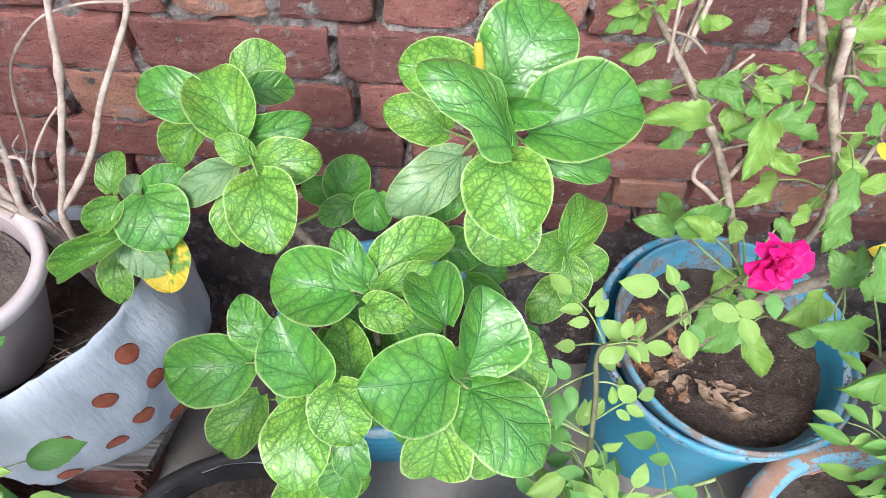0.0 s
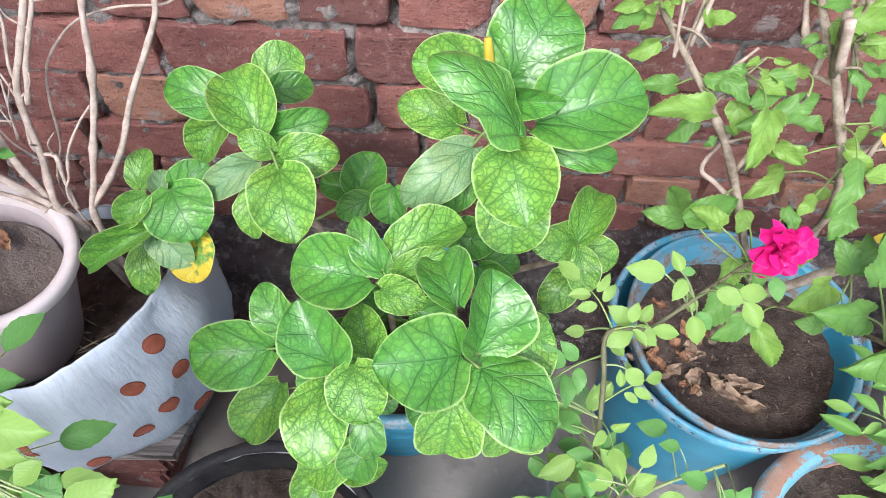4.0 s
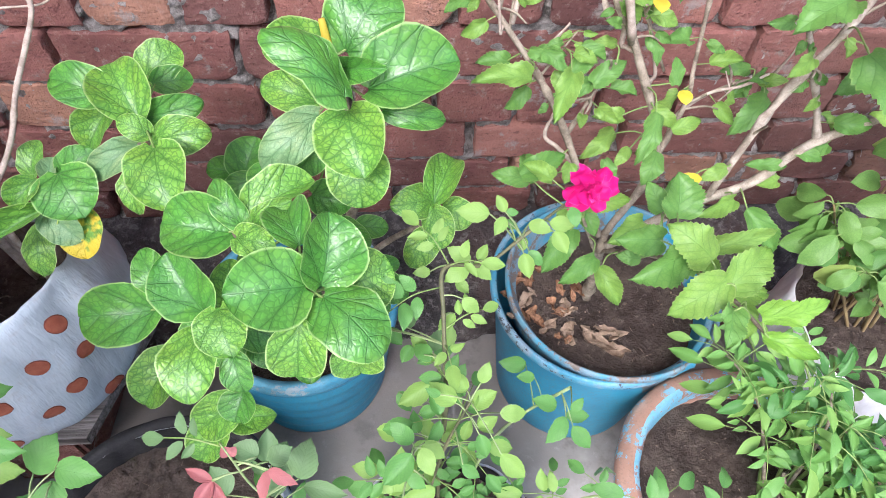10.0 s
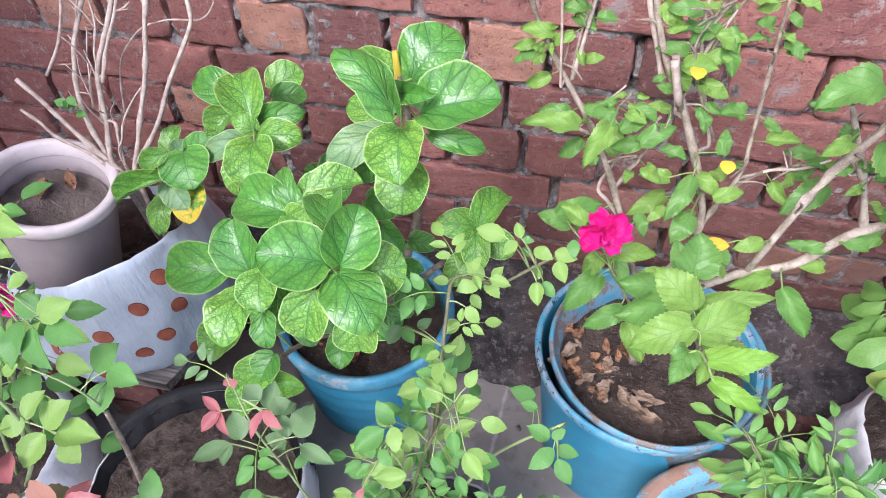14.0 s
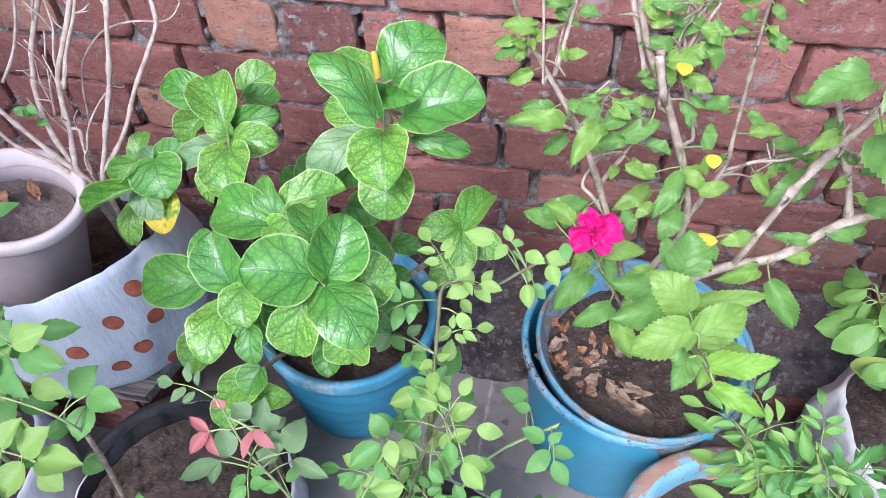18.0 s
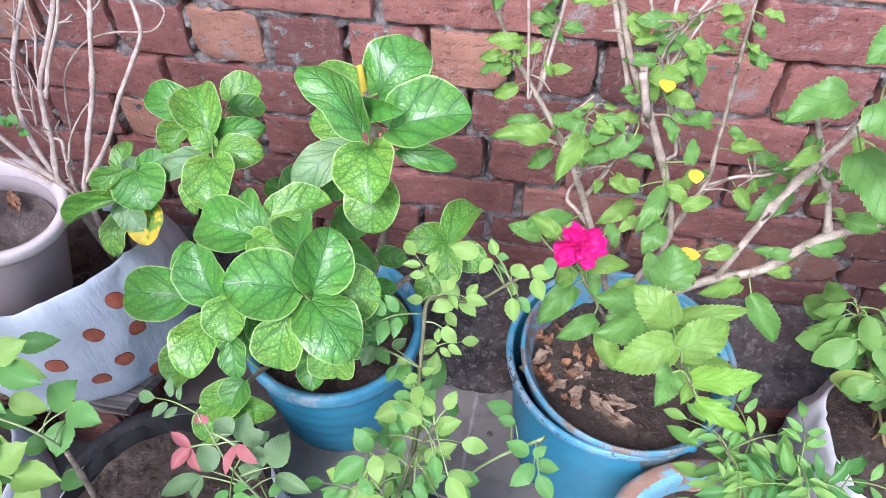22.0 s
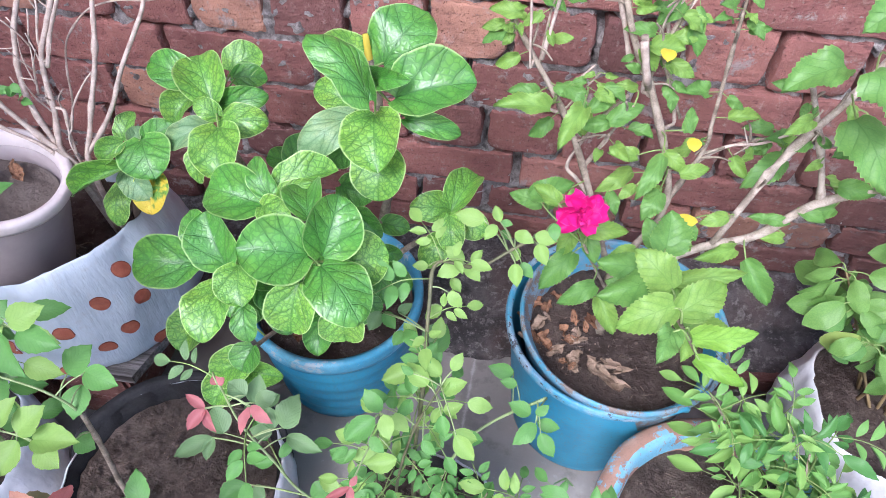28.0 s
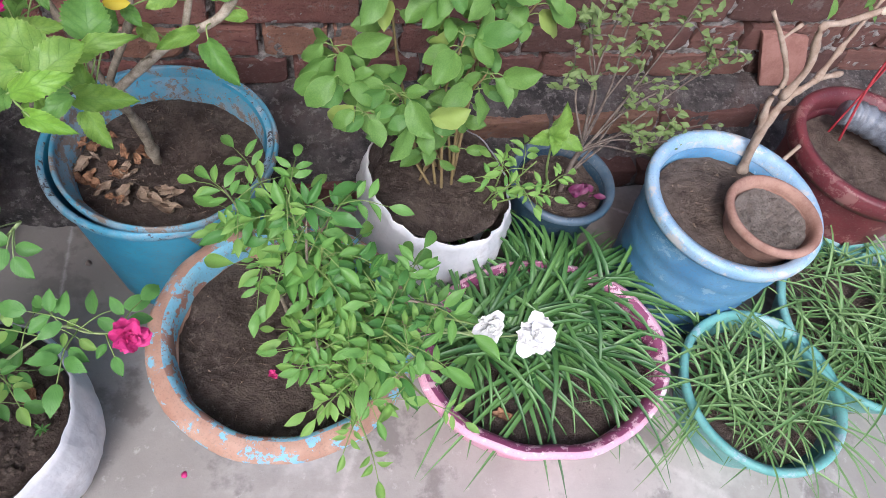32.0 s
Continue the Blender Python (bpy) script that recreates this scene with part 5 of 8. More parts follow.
SHRUB_HIGH = [
    (0.228, 0.473, 0.589, 0.175, 0.464, 0.591, 0.024, 0.11, -0.52),
    (0.263, 0.444, 0.613, 0.244, 0.407, 0.591, 0.022, -0.05, -0.47),
    (0.281, 0.500, 0.575, 0.306, 0.519, 0.585, 0.020, 0.11, -0.54),
    (0.303, 0.490, 0.571, 0.335, 0.505, 0.583, 0.022, 0.00, -0.62),
    (0.218, 0.530, 0.565, 0.186, 0.529, 0.564, 0.019, -0.00, -0.62),
    (0.252, 0.510, 0.591, 0.273, 0.494, 0.579, 0.017, 0.00, -0.62),
    (0.353, 0.433, 0.571, 0.333, 0.402, 0.542, 0.020, 0.02, -0.69),
    (0.340, 0.496, 0.493, 0.305, 0.473, 0.478, 0.022, 0.07, -0.61),
    (0.359, 0.420, 0.535, 0.345, 0.397, 0.517, 0.025, -0.00, -0.62),
    (0.337, 0.480, 0.532, 0.307, 0.480, 0.532, 0.018, -0.00, -0.62),
    (0.310, 0.420, 0.527, 0.318, 0.403, 0.513, 0.014, 0.00, -0.62),
]
SHRUB_UPPER = [
    (0.334, 0.430, 0.532, 0.319, 0.418, 0.522, 0.013, -0.00, -0.62),
    (0.385, 0.450, 0.540, 0.411, 0.457, 0.546, 0.017, 0.00, -0.62),
    (0.383, 0.480, 0.576, 0.384, 0.500, 0.591, 0.015, 0.00, -0.62),
    (0.367, 0.470, 0.548, 0.389, 0.456, 0.537, 0.017, -0.00, -0.62),
    (0.345, 0.520, 0.657, 0.373, 0.523, 0.660, 0.017, 0.00, -0.62),
    (0.324, 0.520, 0.595, 0.301, 0.520, 0.595, 0.013, -0.00, -0.62),
    (0.500, 0.499, 0.535, 0.461, 0.471, 0.514, 0.031, 0.03, -0.60),
    (0.490, 0.538, 0.547, 0.460, 0.537, 0.545, 0.018, -0.01, -0.62),
    (0.501, 0.430, 0.593, 0.488, 0.423, 0.587, 0.010, 0.00, -0.62),
    (0.471, 0.430, 0.642, 0.449, 0.418, 0.632, 0.016, -0.00, -0.62),
    (0.506, 0.420, 0.535, 0.530, 0.413, 0.530, 0.015, -0.00, -0.62),
]
SHRUB_EDGE = [
    (0.477, 0.420, 0.518, 0.501, 0.418, 0.517, 0.014, 0.00, -0.62),
    (0.480, 0.420, 0.516, 0.459, 0.421, 0.517, 0.012, 0.00, -0.62),
    (0.188, 0.550, 0.651, 0.156, 0.551, 0.652, 0.019, -0.00, -0.62),
    (0.212, 0.550, 0.672, 0.235, 0.539, 0.664, 0.016, 0.00, -0.62),
    (0.200, 0.550, 0.681, 0.224, 0.550, 0.681, 0.014, 0.00, -0.62),
    (0.346, 0.520, 0.627, 0.344, 0.534, 0.638, 0.016, -0.00, -0.62),
]
SHRUB_LOW = [
    (0.340, 0.360, 0.505, 0.303, 0.343, 0.492, 0.031, 0.10, -0.62),
    (0.393, 0.420, 0.480, 0.412, 0.405, 0.468, 0.020, -0.10, -0.62),
    (0.362, 0.370, 0.505, 0.348, 0.395, 0.524, 0.025, -0.02, -0.62),
    (0.368, 0.375, 0.499, 0.377, 0.402, 0.521, 0.025, 0.02, -0.62),
    (0.296, 0.410, 0.468, 0.309, 0.385, 0.448, 0.024, -0.01, -0.62),
    (0.278, 0.400, 0.479, 0.264, 0.378, 0.461, 0.024, 0.08, -0.62),
    (0.257, 0.410, 0.512, 0.227, 0.423, 0.522, 0.022, 0.06, -0.62),
    (0.389, 0.400, 0.518, 0.403, 0.385, 0.506, 0.018, -0.06, -0.62),
    (0.337, 0.330, 0.483, 0.312, 0.333, 0.485, 0.019, 0.02, -0.62),
    (0.274, 0.420, 0.525, 0.267, 0.403, 0.512, 0.018, -0.10, -0.62),
    (0.332, 0.360, 0.475, 0.353, 0.347, 0.464, 0.019, -0.08, -0.62),
]
SHRUB_FAR = [
    (0.469, 0.420, 0.709, 0.420, 0.400, 0.689, 0.046),
    (0.482, 0.385, 0.681, 0.513, 0.335, 0.645, 0.054),
    (0.459, 0.359, 0.744, 0.488, 0.321, 0.715, 0.050),
    (0.479, 0.400, 0.782, 0.449, 0.385, 0.759, 0.040),
    (0.528, 0.427, 0.641, 0.498, 0.413, 0.616, 0.035),
    (0.582, 0.384, 0.578, 0.551, 0.416, 0.592, 0.036),
    (0.543, 0.431, 0.536, 0.513, 0.429, 0.523, 0.023),
    (0.591, 0.380, 0.632, 0.605, 0.340, 0.606, 0.052),
]


def stems(plant, material, lines, name="stem", label="", sides=7, knots=0.25):
    """Each line as one stem part: points, first and last radius."""
    made = []
    for pts, r0, r1 in lines:
        bm = bmesh.new()
        made.append(tube(bm, pts, r0, r1, sides, knots))
        part(name, bm, material, plant, label)
    return made


def set_leaves(plant, table, meshes, mats, hub, seed, petiole=GREEN_STEM, thin=0.0011, wobble=0.35, up=(0.0, -0.55, 0.83), broad=1.06, lobes=0.0):
    """Leaves of one shoot, each on its own petiole from the hub."""
    rnd = random.Random(seed)
    for bx, by, bz, tx, ty, tz, w, *face in table:
        b, t = Vector((bx, by, bz)), Vector((tx, ty, tz))
        n = Vector((*face, math.sqrt(max(0.02, 1 - face[0] ** 2 - face[1] ** 2)))) if face else Vector(up)
        n += Vector((rnd.uniform(-1, 1), rnd.uniform(-0.6, 0.6), rnd.uniform(-0.3, 0.3))) * (wobble * 0.3 if face else wobble)
        put_leaf(plant, rnd.choice(meshes), rnd.choice(mats), b + (b - t) * lobes, t + (t - b) * lobes * 0.5, w * broad, n, rnd.uniform(-0.1, 0.1))
        root = min((Vector(h) for h in hub), key=lambda h: (h - b).length)
        mid = b.lerp(root, 0.45) - (t - b) * 0.12 + Vector((0, 0, 0.004))
        bm = bmesh.new()
        tube(bm, [b + (t - b) * 0.04, mid, root], thin, thin * 1.3, 5, 0.0, 4)
        part("petiole", bm, petiole, plant)


# hibiscus in the blue ribbed pot
hibiscus = thing("hibiscus_plant", "lush hibiscus with big glossy dark-veined leaves in a blue pot", "plant", (-0.03, 0.46, 0.188))
lines = [
    ([(-0.02, 0.47, 0.185), (0.03, 0.47, 0.34), (0.055, 0.465, 0.46), (0.052, 0.445, 0.6), (0.045, 0.452, 0.64)], 0.007, 0.003),
    ([(-0.03, 0.46, 0.185), (-0.1, 0.48, 0.34), (-0.15, 0.485, 0.45), (-0.155, 0.475, 0.53)], 0.006, 0.003),
    ([(-0.03, 0.45, 0.185), (-0.01, 0.38, 0.33), (0.0, 0.3, 0.45), (0.02, 0.262, 0.54)], 0.007, 0.003),
    ([(-0.01, 0.39, 0.31), (-0.05, 0.33, 0.42), (-0.075, 0.28, 0.5)], 0.005, 0.003),
    ([(-0.01, 0.46, 0.185), (0.06, 0.46, 0.32), (0.12, 0.435, 0.41), (0.143, 0.42, 0.445)], 0.005, 0.0025),
    ([(-0.03, 0.44, 0.2), (-0.07, 0.34, 0.29), (-0.083, 0.24, 0.36)], 0.004, 0.002),
    ([(-0.03, 0.36, 0.35), (-0.03, 0.33, 0.47), (-0.03, 0.325, 0.545)], 0.004, 0.002),
]
runs = stems(hibiscus, BARK, lines)
MIX = [HIB, HIB, HIB, HIB_DARK]
set_leaves(hibiscus, HIB_TOP[:2], ROUND, [HIB_DARK], runs[0][-10:], 25, broad=1.07, lobes=0.06)
set_leaves(hibiscus, HIB_TOP[2:], ROUND, [HIB], runs[0][-10:], 1, broad=1.07, lobes=0.06)
set_leaves(hibiscus, HIB_TOP_DARK, ROUND, [HIB_DARK], runs[0][-10:], 21, broad=1.07, lobes=0.06)
set_leaves(hibiscus, HIB_PALE_BACKS, ROUND, [HIB_PALE], runs[0][-8:] + runs[1][-8:], 22, broad=1.07, lobes=0.06)
set_leaves(hibiscus, HIB_LEFT, ROUND, MIX, runs[1][-9:], 2, broad=1.06, lobes=0.06)
set_leaves(hibiscus, HIB_LEFT_DARK, ROUND, [HIB_DARK], runs[1][-9:], 23, broad=1.06, lobes=0.06)
set_leaves(hibiscus, HIB_MAIN[4:6], ROUND, [HIB_DARK], runs[2][-10:], 26, broad=1.07, lobes=0.06)
set_leaves(hibiscus, HIB_MAIN[:4] + HIB_MAIN[6:], ROUND, [HIB, HIB, HIB, HIB_DARK], runs[2][-10:] + runs[3][-8:] + runs[6][-6:], 3, broad=1.07, lobes=0.06)
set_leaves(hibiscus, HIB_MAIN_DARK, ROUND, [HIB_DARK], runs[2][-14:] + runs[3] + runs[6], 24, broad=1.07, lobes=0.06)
set_leaves(hibiscus, HIB_LOW, ROUND, MIX, runs[5][-6:] + runs[3] + runs[2], 4, broad=1.07, lobes=0.06)
set_leaves(hibiscus, HIB_RIGHT, ROUND, MIX, runs[4][-7:], 5, broad=1.06, lobes=0.06)
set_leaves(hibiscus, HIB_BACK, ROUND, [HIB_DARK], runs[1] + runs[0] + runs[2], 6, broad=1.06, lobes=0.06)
# leaves inside the crown, its shade set as colour by the dark leaf material
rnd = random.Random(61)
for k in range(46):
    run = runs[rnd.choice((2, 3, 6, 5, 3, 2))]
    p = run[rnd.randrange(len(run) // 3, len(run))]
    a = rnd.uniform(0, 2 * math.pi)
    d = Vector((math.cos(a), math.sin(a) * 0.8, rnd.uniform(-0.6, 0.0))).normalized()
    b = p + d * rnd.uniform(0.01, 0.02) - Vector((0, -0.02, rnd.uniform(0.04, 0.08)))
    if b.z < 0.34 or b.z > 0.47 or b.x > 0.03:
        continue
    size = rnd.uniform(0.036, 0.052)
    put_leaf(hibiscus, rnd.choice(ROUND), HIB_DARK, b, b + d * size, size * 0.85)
    bm = bmesh.new()
    tube(bm, [p, b.lerp(p, 0.5) + Vector((0, 0, 0.003)), b + d * 0.003], 0.0013, 0.001, 5, 0, 3)
    part("petiole", bm, GREEN_STEM, hibiscus)
# yellow bud at the top
bm = bmesh.new()
tube(bm, [(0.044, 0.452, 0.63), (0.042, 0.456, 0.645), (0.0405, 0.458, 0.656), (0.039, 0.461, 0.664)], 0.0048, 0.0026, 8, 0.15, 4)
part("bud", bm, SHRUB_YELLOW, hibiscus, "furled yellow bud")

# hibiscus shoot and bare canes in the dotted bag
shoot = thing("hibiscus_shoot", "young hibiscus with yellowing leaves in the dotted bag", "plant", (-0.31, 0.47, 0.275))
runs = stems(shoot, BARK_DARK, [([(-0.33, 0.47, 0.27), (-0.31, 0.465, 0.36), (-0.265, 0.445, 0.44), (-0.245, 0.425, 0.49)], 0.006, 0.003)])
set_leaves(shoot, HIB_BAG, ROUND, [HIB, HIB, HIB_DARK], runs[0][-9:], 7, broad=1.06, lobes=0.06)
set_leaves(shoot, HIB_BAG_PALE, ROUND, [HIB_PALE], runs[0][-9:], 9, broad=1.06, lobes=0.06)
set_leaves(shoot, HIB_BAG_OLD, ROUND, [HIB_OLD], runs[0][-9:], 8, broad=1.06, lobes=0.06)

canes = thing("dry_shrub", "leafless shrub of pale dry canes", "shrub", (-0.385, 0.49, 0.275))
lines = [
([(-0.345, 0.46, 0.28), (-0.34, 0.45, 0.37), (-0.334, 0.448, 0.447), (-0.324, 0.459, 0.482), (-0.312, 0.474, 0.524), (-0.302, 0.487, 0.557), (-0.295, 0.502, 0.593), (-0.292, 0.517, 0.627), (-0.289, 0.527, 0.647), (-0.287, 0.538, 0.671), (-0.286, 0.550, 0.694), (-0.282, 0.564, 0.721)], 0.0042, 0.0034),
    ([(-0.331, 0.451, 0.458), (-0.307, 0.462, 0.488), (-0.286, 0.473, 0.521), (-0.268, 0.490, 0.563), (-0.247, 0.506, 0.601), (-0.231, 0.520, 0.633), (-0.233, 0.529, 0.652), (-0.240, 0.538, 0.671), (-0.245, 0.547, 0.688), (-0.250, 0.557, 0.708)], 0.0042, 0.003),
    ([(-0.37, 0.475, 0.28), (-0.355, 0.46, 0.37), (-0.365, 0.449, 0.450), (-0.368, 0.457, 0.474), (-0.365, 0.469, 0.507), (-0.367, 0.480, 0.538), (-0.366, 0.493, 0.570), (-0.353, 0.506, 0.601), (-0.336, 0.524, 0.642), (-0.328, 0.541, 0.676), (-0.317, 0.559, 0.712)], 0.005, 0.0042),
    ([(-0.36, 0.465, 0.29), (-0.365, 0.455, 0.41), (-0.382, 0.459, 0.481), (-0.395, 0.470, 0.510), (-0.401, 0.483, 0.544), (-0.398, 0.497, 0.578), (-0.393, 0.506, 0.600), (-0.381, 0.520, 0.631), (-0.367, 0.534, 0.661), (-0.345, 0.545, 0.685), (-0.326, 0.557, 0.707)], 0.0048, 0.004),
    ([(-0.348, 0.450, 0.454), (-0.351, 0.460, 0.485), (-0.352, 0.469, 0.507), (-0.364, 0.470, 0.510), (-0.371, 0.473, 0.520), (-0.365, 0.490, 0.562), (-0.367, 0.500, 0.587), (-0.361, 0.515, 0.621), (-0.366, 0.527, 0.647), (-0.369, 0.541, 0.675), (-0.369, 0.557, 0.707)], 0.0026, 0.0016),
    ([(-0.361, 0.487, 0.556), (-0.349, 0.503, 0.595), (-0.331, 0.522, 0.637), (-0.325, 0.536, 0.666), (-0.323, 0.550, 0.694), (-0.318, 0.559, 0.712)], 0.0034, 0.0024),
    ([(-0.35, 0.48, 0.28), (-0.399, 0.501, 0.406), (-0.373, 0.510, 0.484), (-0.364, 0.517, 0.531), (-0.351, 0.522, 0.569), (-0.329, 0.527, 0.596), (-0.305, 0.530, 0.615), (-0.269, 0.532, 0.627), (-0.225, 0.533, 0.632), (-0.205, 0.536, 0.651), (-0.206, 0.538, 0.662), (-0.219, 0.539, 0.668), (-0.239, 0.541, 0.676), (-0.262, 0.544, 0.692)], 0.0018, 0.0014),
    ([(-0.345, 0.47, 0.28), (-0.350, 0.450, 0.454), (-0.346, 0.462, 0.488), (-0.338, 0.471, 0.514), (-0.319, 0.481, 0.542), (-0.306, 0.487, 0.556)], 0.0018, 0.0014),
    ([(-0.289, 0.526, 0.646), (-0.303, 0.534, 0.662), (-0.316, 0.542, 0.678), (-0.334, 0.550, 0.694)], 0.0018, 0.0014),
    ([(-0.35, 0.47, 0.29), (-0.355, 0.45, 0.43), (-0.385, 0.450, 0.472), (-0.411, 0.450, 0.512), (-0.431, 0.450, 0.545), (-0.451, 0.450, 0.572)], 0.0048, 0.004),
    ([(-0.362, 0.538, 0.670), (-0.381, 0.545, 0.684), (-0.397, 0.556, 0.705)], 0.0026, 0.002),
    ([(-0.443, 0.487, 0.555), (-0.422, 0.500, 0.586), (-0.410, 0.513, 0.616), (-0.405, 0.528, 0.649), (-0.409, 0.535, 0.663), (-0.412, 0.543, 0.680)], 0.0028, 0.0022),
    ([(-0.36, 0.46, 0.29), (-0.375, 0.45, 0.44), (-0.436, 0.450, 0.485), (-0.451, 0.450, 0.506), (-0.471, 0.450, 0.524)], 0.0034, 0.003),
    ([(-0.378, 0.500, 0.587), (-0.374, 0.509, 0.608), (-0.374, 0.513, 0.616)], 0.0016, 0.001),
    ([(-0.381, 0.474, 0.523), (-0.379, 0.487, 0.556), (-0.378, 0.500, 0.587)], 0.002, 0.0012),
    ([(-0.382, 0.479, 0.535), (-0.392, 0.490, 0.561), (-0.393, 0.499, 0.584)], 0.0012, 0.0008),
    ([(-0.330, 0.522, 0.637), (-0.319, 0.524, 0.641), (-0.310, 0.527, 0.648)], 0.0018, 0.0012),
    ([(-0.395, 0.505, 0.598), (-0.402, 0.508, 0.605)], 0.0018, 0.001),
    ([(-0.384, 0.520, 0.631), (-0.380, 0.531, 0.656), (-0.372, 0.538, 0.671)], 0.0012, 0.0008),
]
runs = stems(canes, BARK_PALE, [(pts, 0.72 * r0, 0.72 * r1) for pts, r0, r1 in lines], "cane", knots=0.4)
stems(canes, BARK_DARK, [([(-0.36, 0.48, 0.265), (-0.35, 0.47, 0.34), (-0.345, 0.46, 0.4)], 0.012, 0.006), ([(-0.37, 0.5, 0.26), (-0.385, 0.5, 0.34)], 0.009, 0.005)], "stump")
rnd = random.Random(9)
for k in range(26):
    run = runs[rnd.choice((2, 3, 4, 5, 14, 0, 2, 3))]
    p = run[rnd.randrange(2, len(run))]
    a = rnd.uniform(0, 2 * math.pi)
    q = p + Vector((math.cos(a) * 0.02, math.sin(a) * 0.015, rnd.uniform(0.0, 0.05)))
    bm = bmesh.new()
    tube(bm, [p, p.lerp(q, 0.5) + Vector((rnd.uniform(-0.006, 0.006), 0, 0)), q], 0.0012, 0.0006, 5, 0.4, 3)
    part("twig", bm, BARK_PALE, canes)
rnd = random.Random(12)
for k in range(9):
    bm = bmesh.new()
    x, y = -0.35 + rnd.uniform(-0.05, 0.06), 0.40 + rnd.uniform(-0.03, 0.05)
    tube(bm, [(x, y, 0.27), (x + rnd.uniform(-0.03, 0.03), y - 0.01, 0.29), (x + rnd.uniform(-0.05, 0.05), y - 0.03, 0.275)], 0.0012, 0.0006, 5, 0.3, 3)
    part("root", bm, BARK, canes)
for k in range(7):
    a = k * 0.9
    b = Vector((-0.39, 0.452, 0.54)) + Vector((0.004 * math.cos(a), 0, 0.004 * k - 0.01))
    put_leaf(canes, LEAFLET[k % 3], ROSE, b, b + Vector((0.017 * math.cos(a), -0.004, 0.012 * math.sin(a))), 0.011)

# light-green shrub in the large bucket
shrub = thing("garden_shrub", "open shrub with light green serrated leaves in a blue bucket", "shrub", (0.36, 0.45, 0.212))
lines = [
    ([(0.362, 0.452, 0.2), (0.356, 0.445, 0.29), (0.345, 0.432, 0.36), (0.342, 0.43, 0.395)], 0.0095, 0.0075),
    ([(0.336, 0.430, 0.390), (0.282, 0.480, 0.510), (0.249, 0.510, 0.562), (0.216, 0.530, 0.603), (0.184, 0.550, 0.643), (0.164, 0.560, 0.681), (0.150, 0.570, 0.724)], 0.006, 0.003),
    ([(0.342, 0.430, 0.392), (0.383, 0.460, 0.488), (0.341, 0.500, 0.599), (0.307, 0.520, 0.656), (0.288, 0.540, 0.704), (0.276, 0.550, 0.743)], 0.0065, 0.0045),
    ([(0.383, 0.460, 0.488), (0.414, 0.500, 0.535), (0.417, 0.520, 0.567), (0.412, 0.540, 0.664), (0.410, 0.550, 0.712), (0.410, 0.560, 0.740)], 0.004, 0.0022),
    ([(0.415, 0.500, 0.531), (0.467, 0.520, 0.540), (0.518, 0.530, 0.546)], 0.0028, 0.0012),
    ([(0.345, 0.420, 0.383), (0.421, 0.420, 0.456), (0.475, 0.420, 0.489), (0.509, 0.420, 0.540), (0.535, 0.420, 0.561), (0.604, 0.420, 0.599)], 0.0062, 0.005),
    ([(0.436, 0.42, 0.466), (0.470, 0.440, 0.582), (0.502, 0.450, 0.648), (0.526, 0.460, 0.709)], 0.0048, 0.0038),
    ([(0.520, 0.420, 0.549), (0.507, 0.440, 0.589), (0.471, 0.460, 0.661)], 0.0042, 0.0032),
    ([(0.333, 0.500, 0.608), (0.314, 0.500, 0.670)], 0.005, 0.0048),
    ([(0.285, 0.480, 0.510), (0.312, 0.500, 0.557), (0.324, 0.500, 0.585)], 0.003, 0.0022),
    ([(0.249, 0.510, 0.558), (0.283, 0.520, 0.609)], 0.002, 0.0013),
    ([(0.376, 0.500, 0.575), (0.334, 0.520, 0.659), (0.351, 0.530, 0.716)], 0.0024, 0.0016),
    ([(0.329, 0.500, 0.611), (0.348, 0.530, 0.668), (0.372, 0.550, 0.708)], 0.003, 0.002),
    ([(0.216, 0.530, 0.603), (0.220, 0.540, 0.660), (0.228, 0.550, 0.693)], 0.0024, 0.0016),
    ([(0.346, 0.43, 0.36), (0.352, 0.36, 0.45), (0.35, 0.28, 0.54), (0.351, 0.215, 0.588), (0.357, 0.176, 0.602)], 0.004, 0.002),
    ([(0.35, 0.435, 0.33), (0.31, 0.40, 0.43), (0.29, 0.385, 0.48)], 0.003, 0.0018),
]
runs = []
for k, (pts, r0, r1) in enumerate(lines):
    right = k in (5, 6, 7)
    runs += stems(shrub, BARK_GREY if right else BARK, [(pts, (0.85 if right else 0.7) * r0, (0.85 if right else 0.66) * r1)], "branch", knots=0.4)
rnd = random.Random(44)
for k in range(34):
    run = runs[rnd.choice((1, 2, 3, 4, 5, 6, 7, 9, 11, 12))]
    p = run[rnd.randrange(3, len(run))]
    q = p + Vector((rnd.uniform(-0.03, 0.035), rnd.uniform(-0.03, 0.01), rnd.uniform(-0.005, 0.045)))
    stems(shrub, BARK, [([p, p.lerp(q, 0.5) + Vector((0.003, 0, 0.004)), q], 0.0016, 0.0009)], "spur", sides=5, knots=0.5)
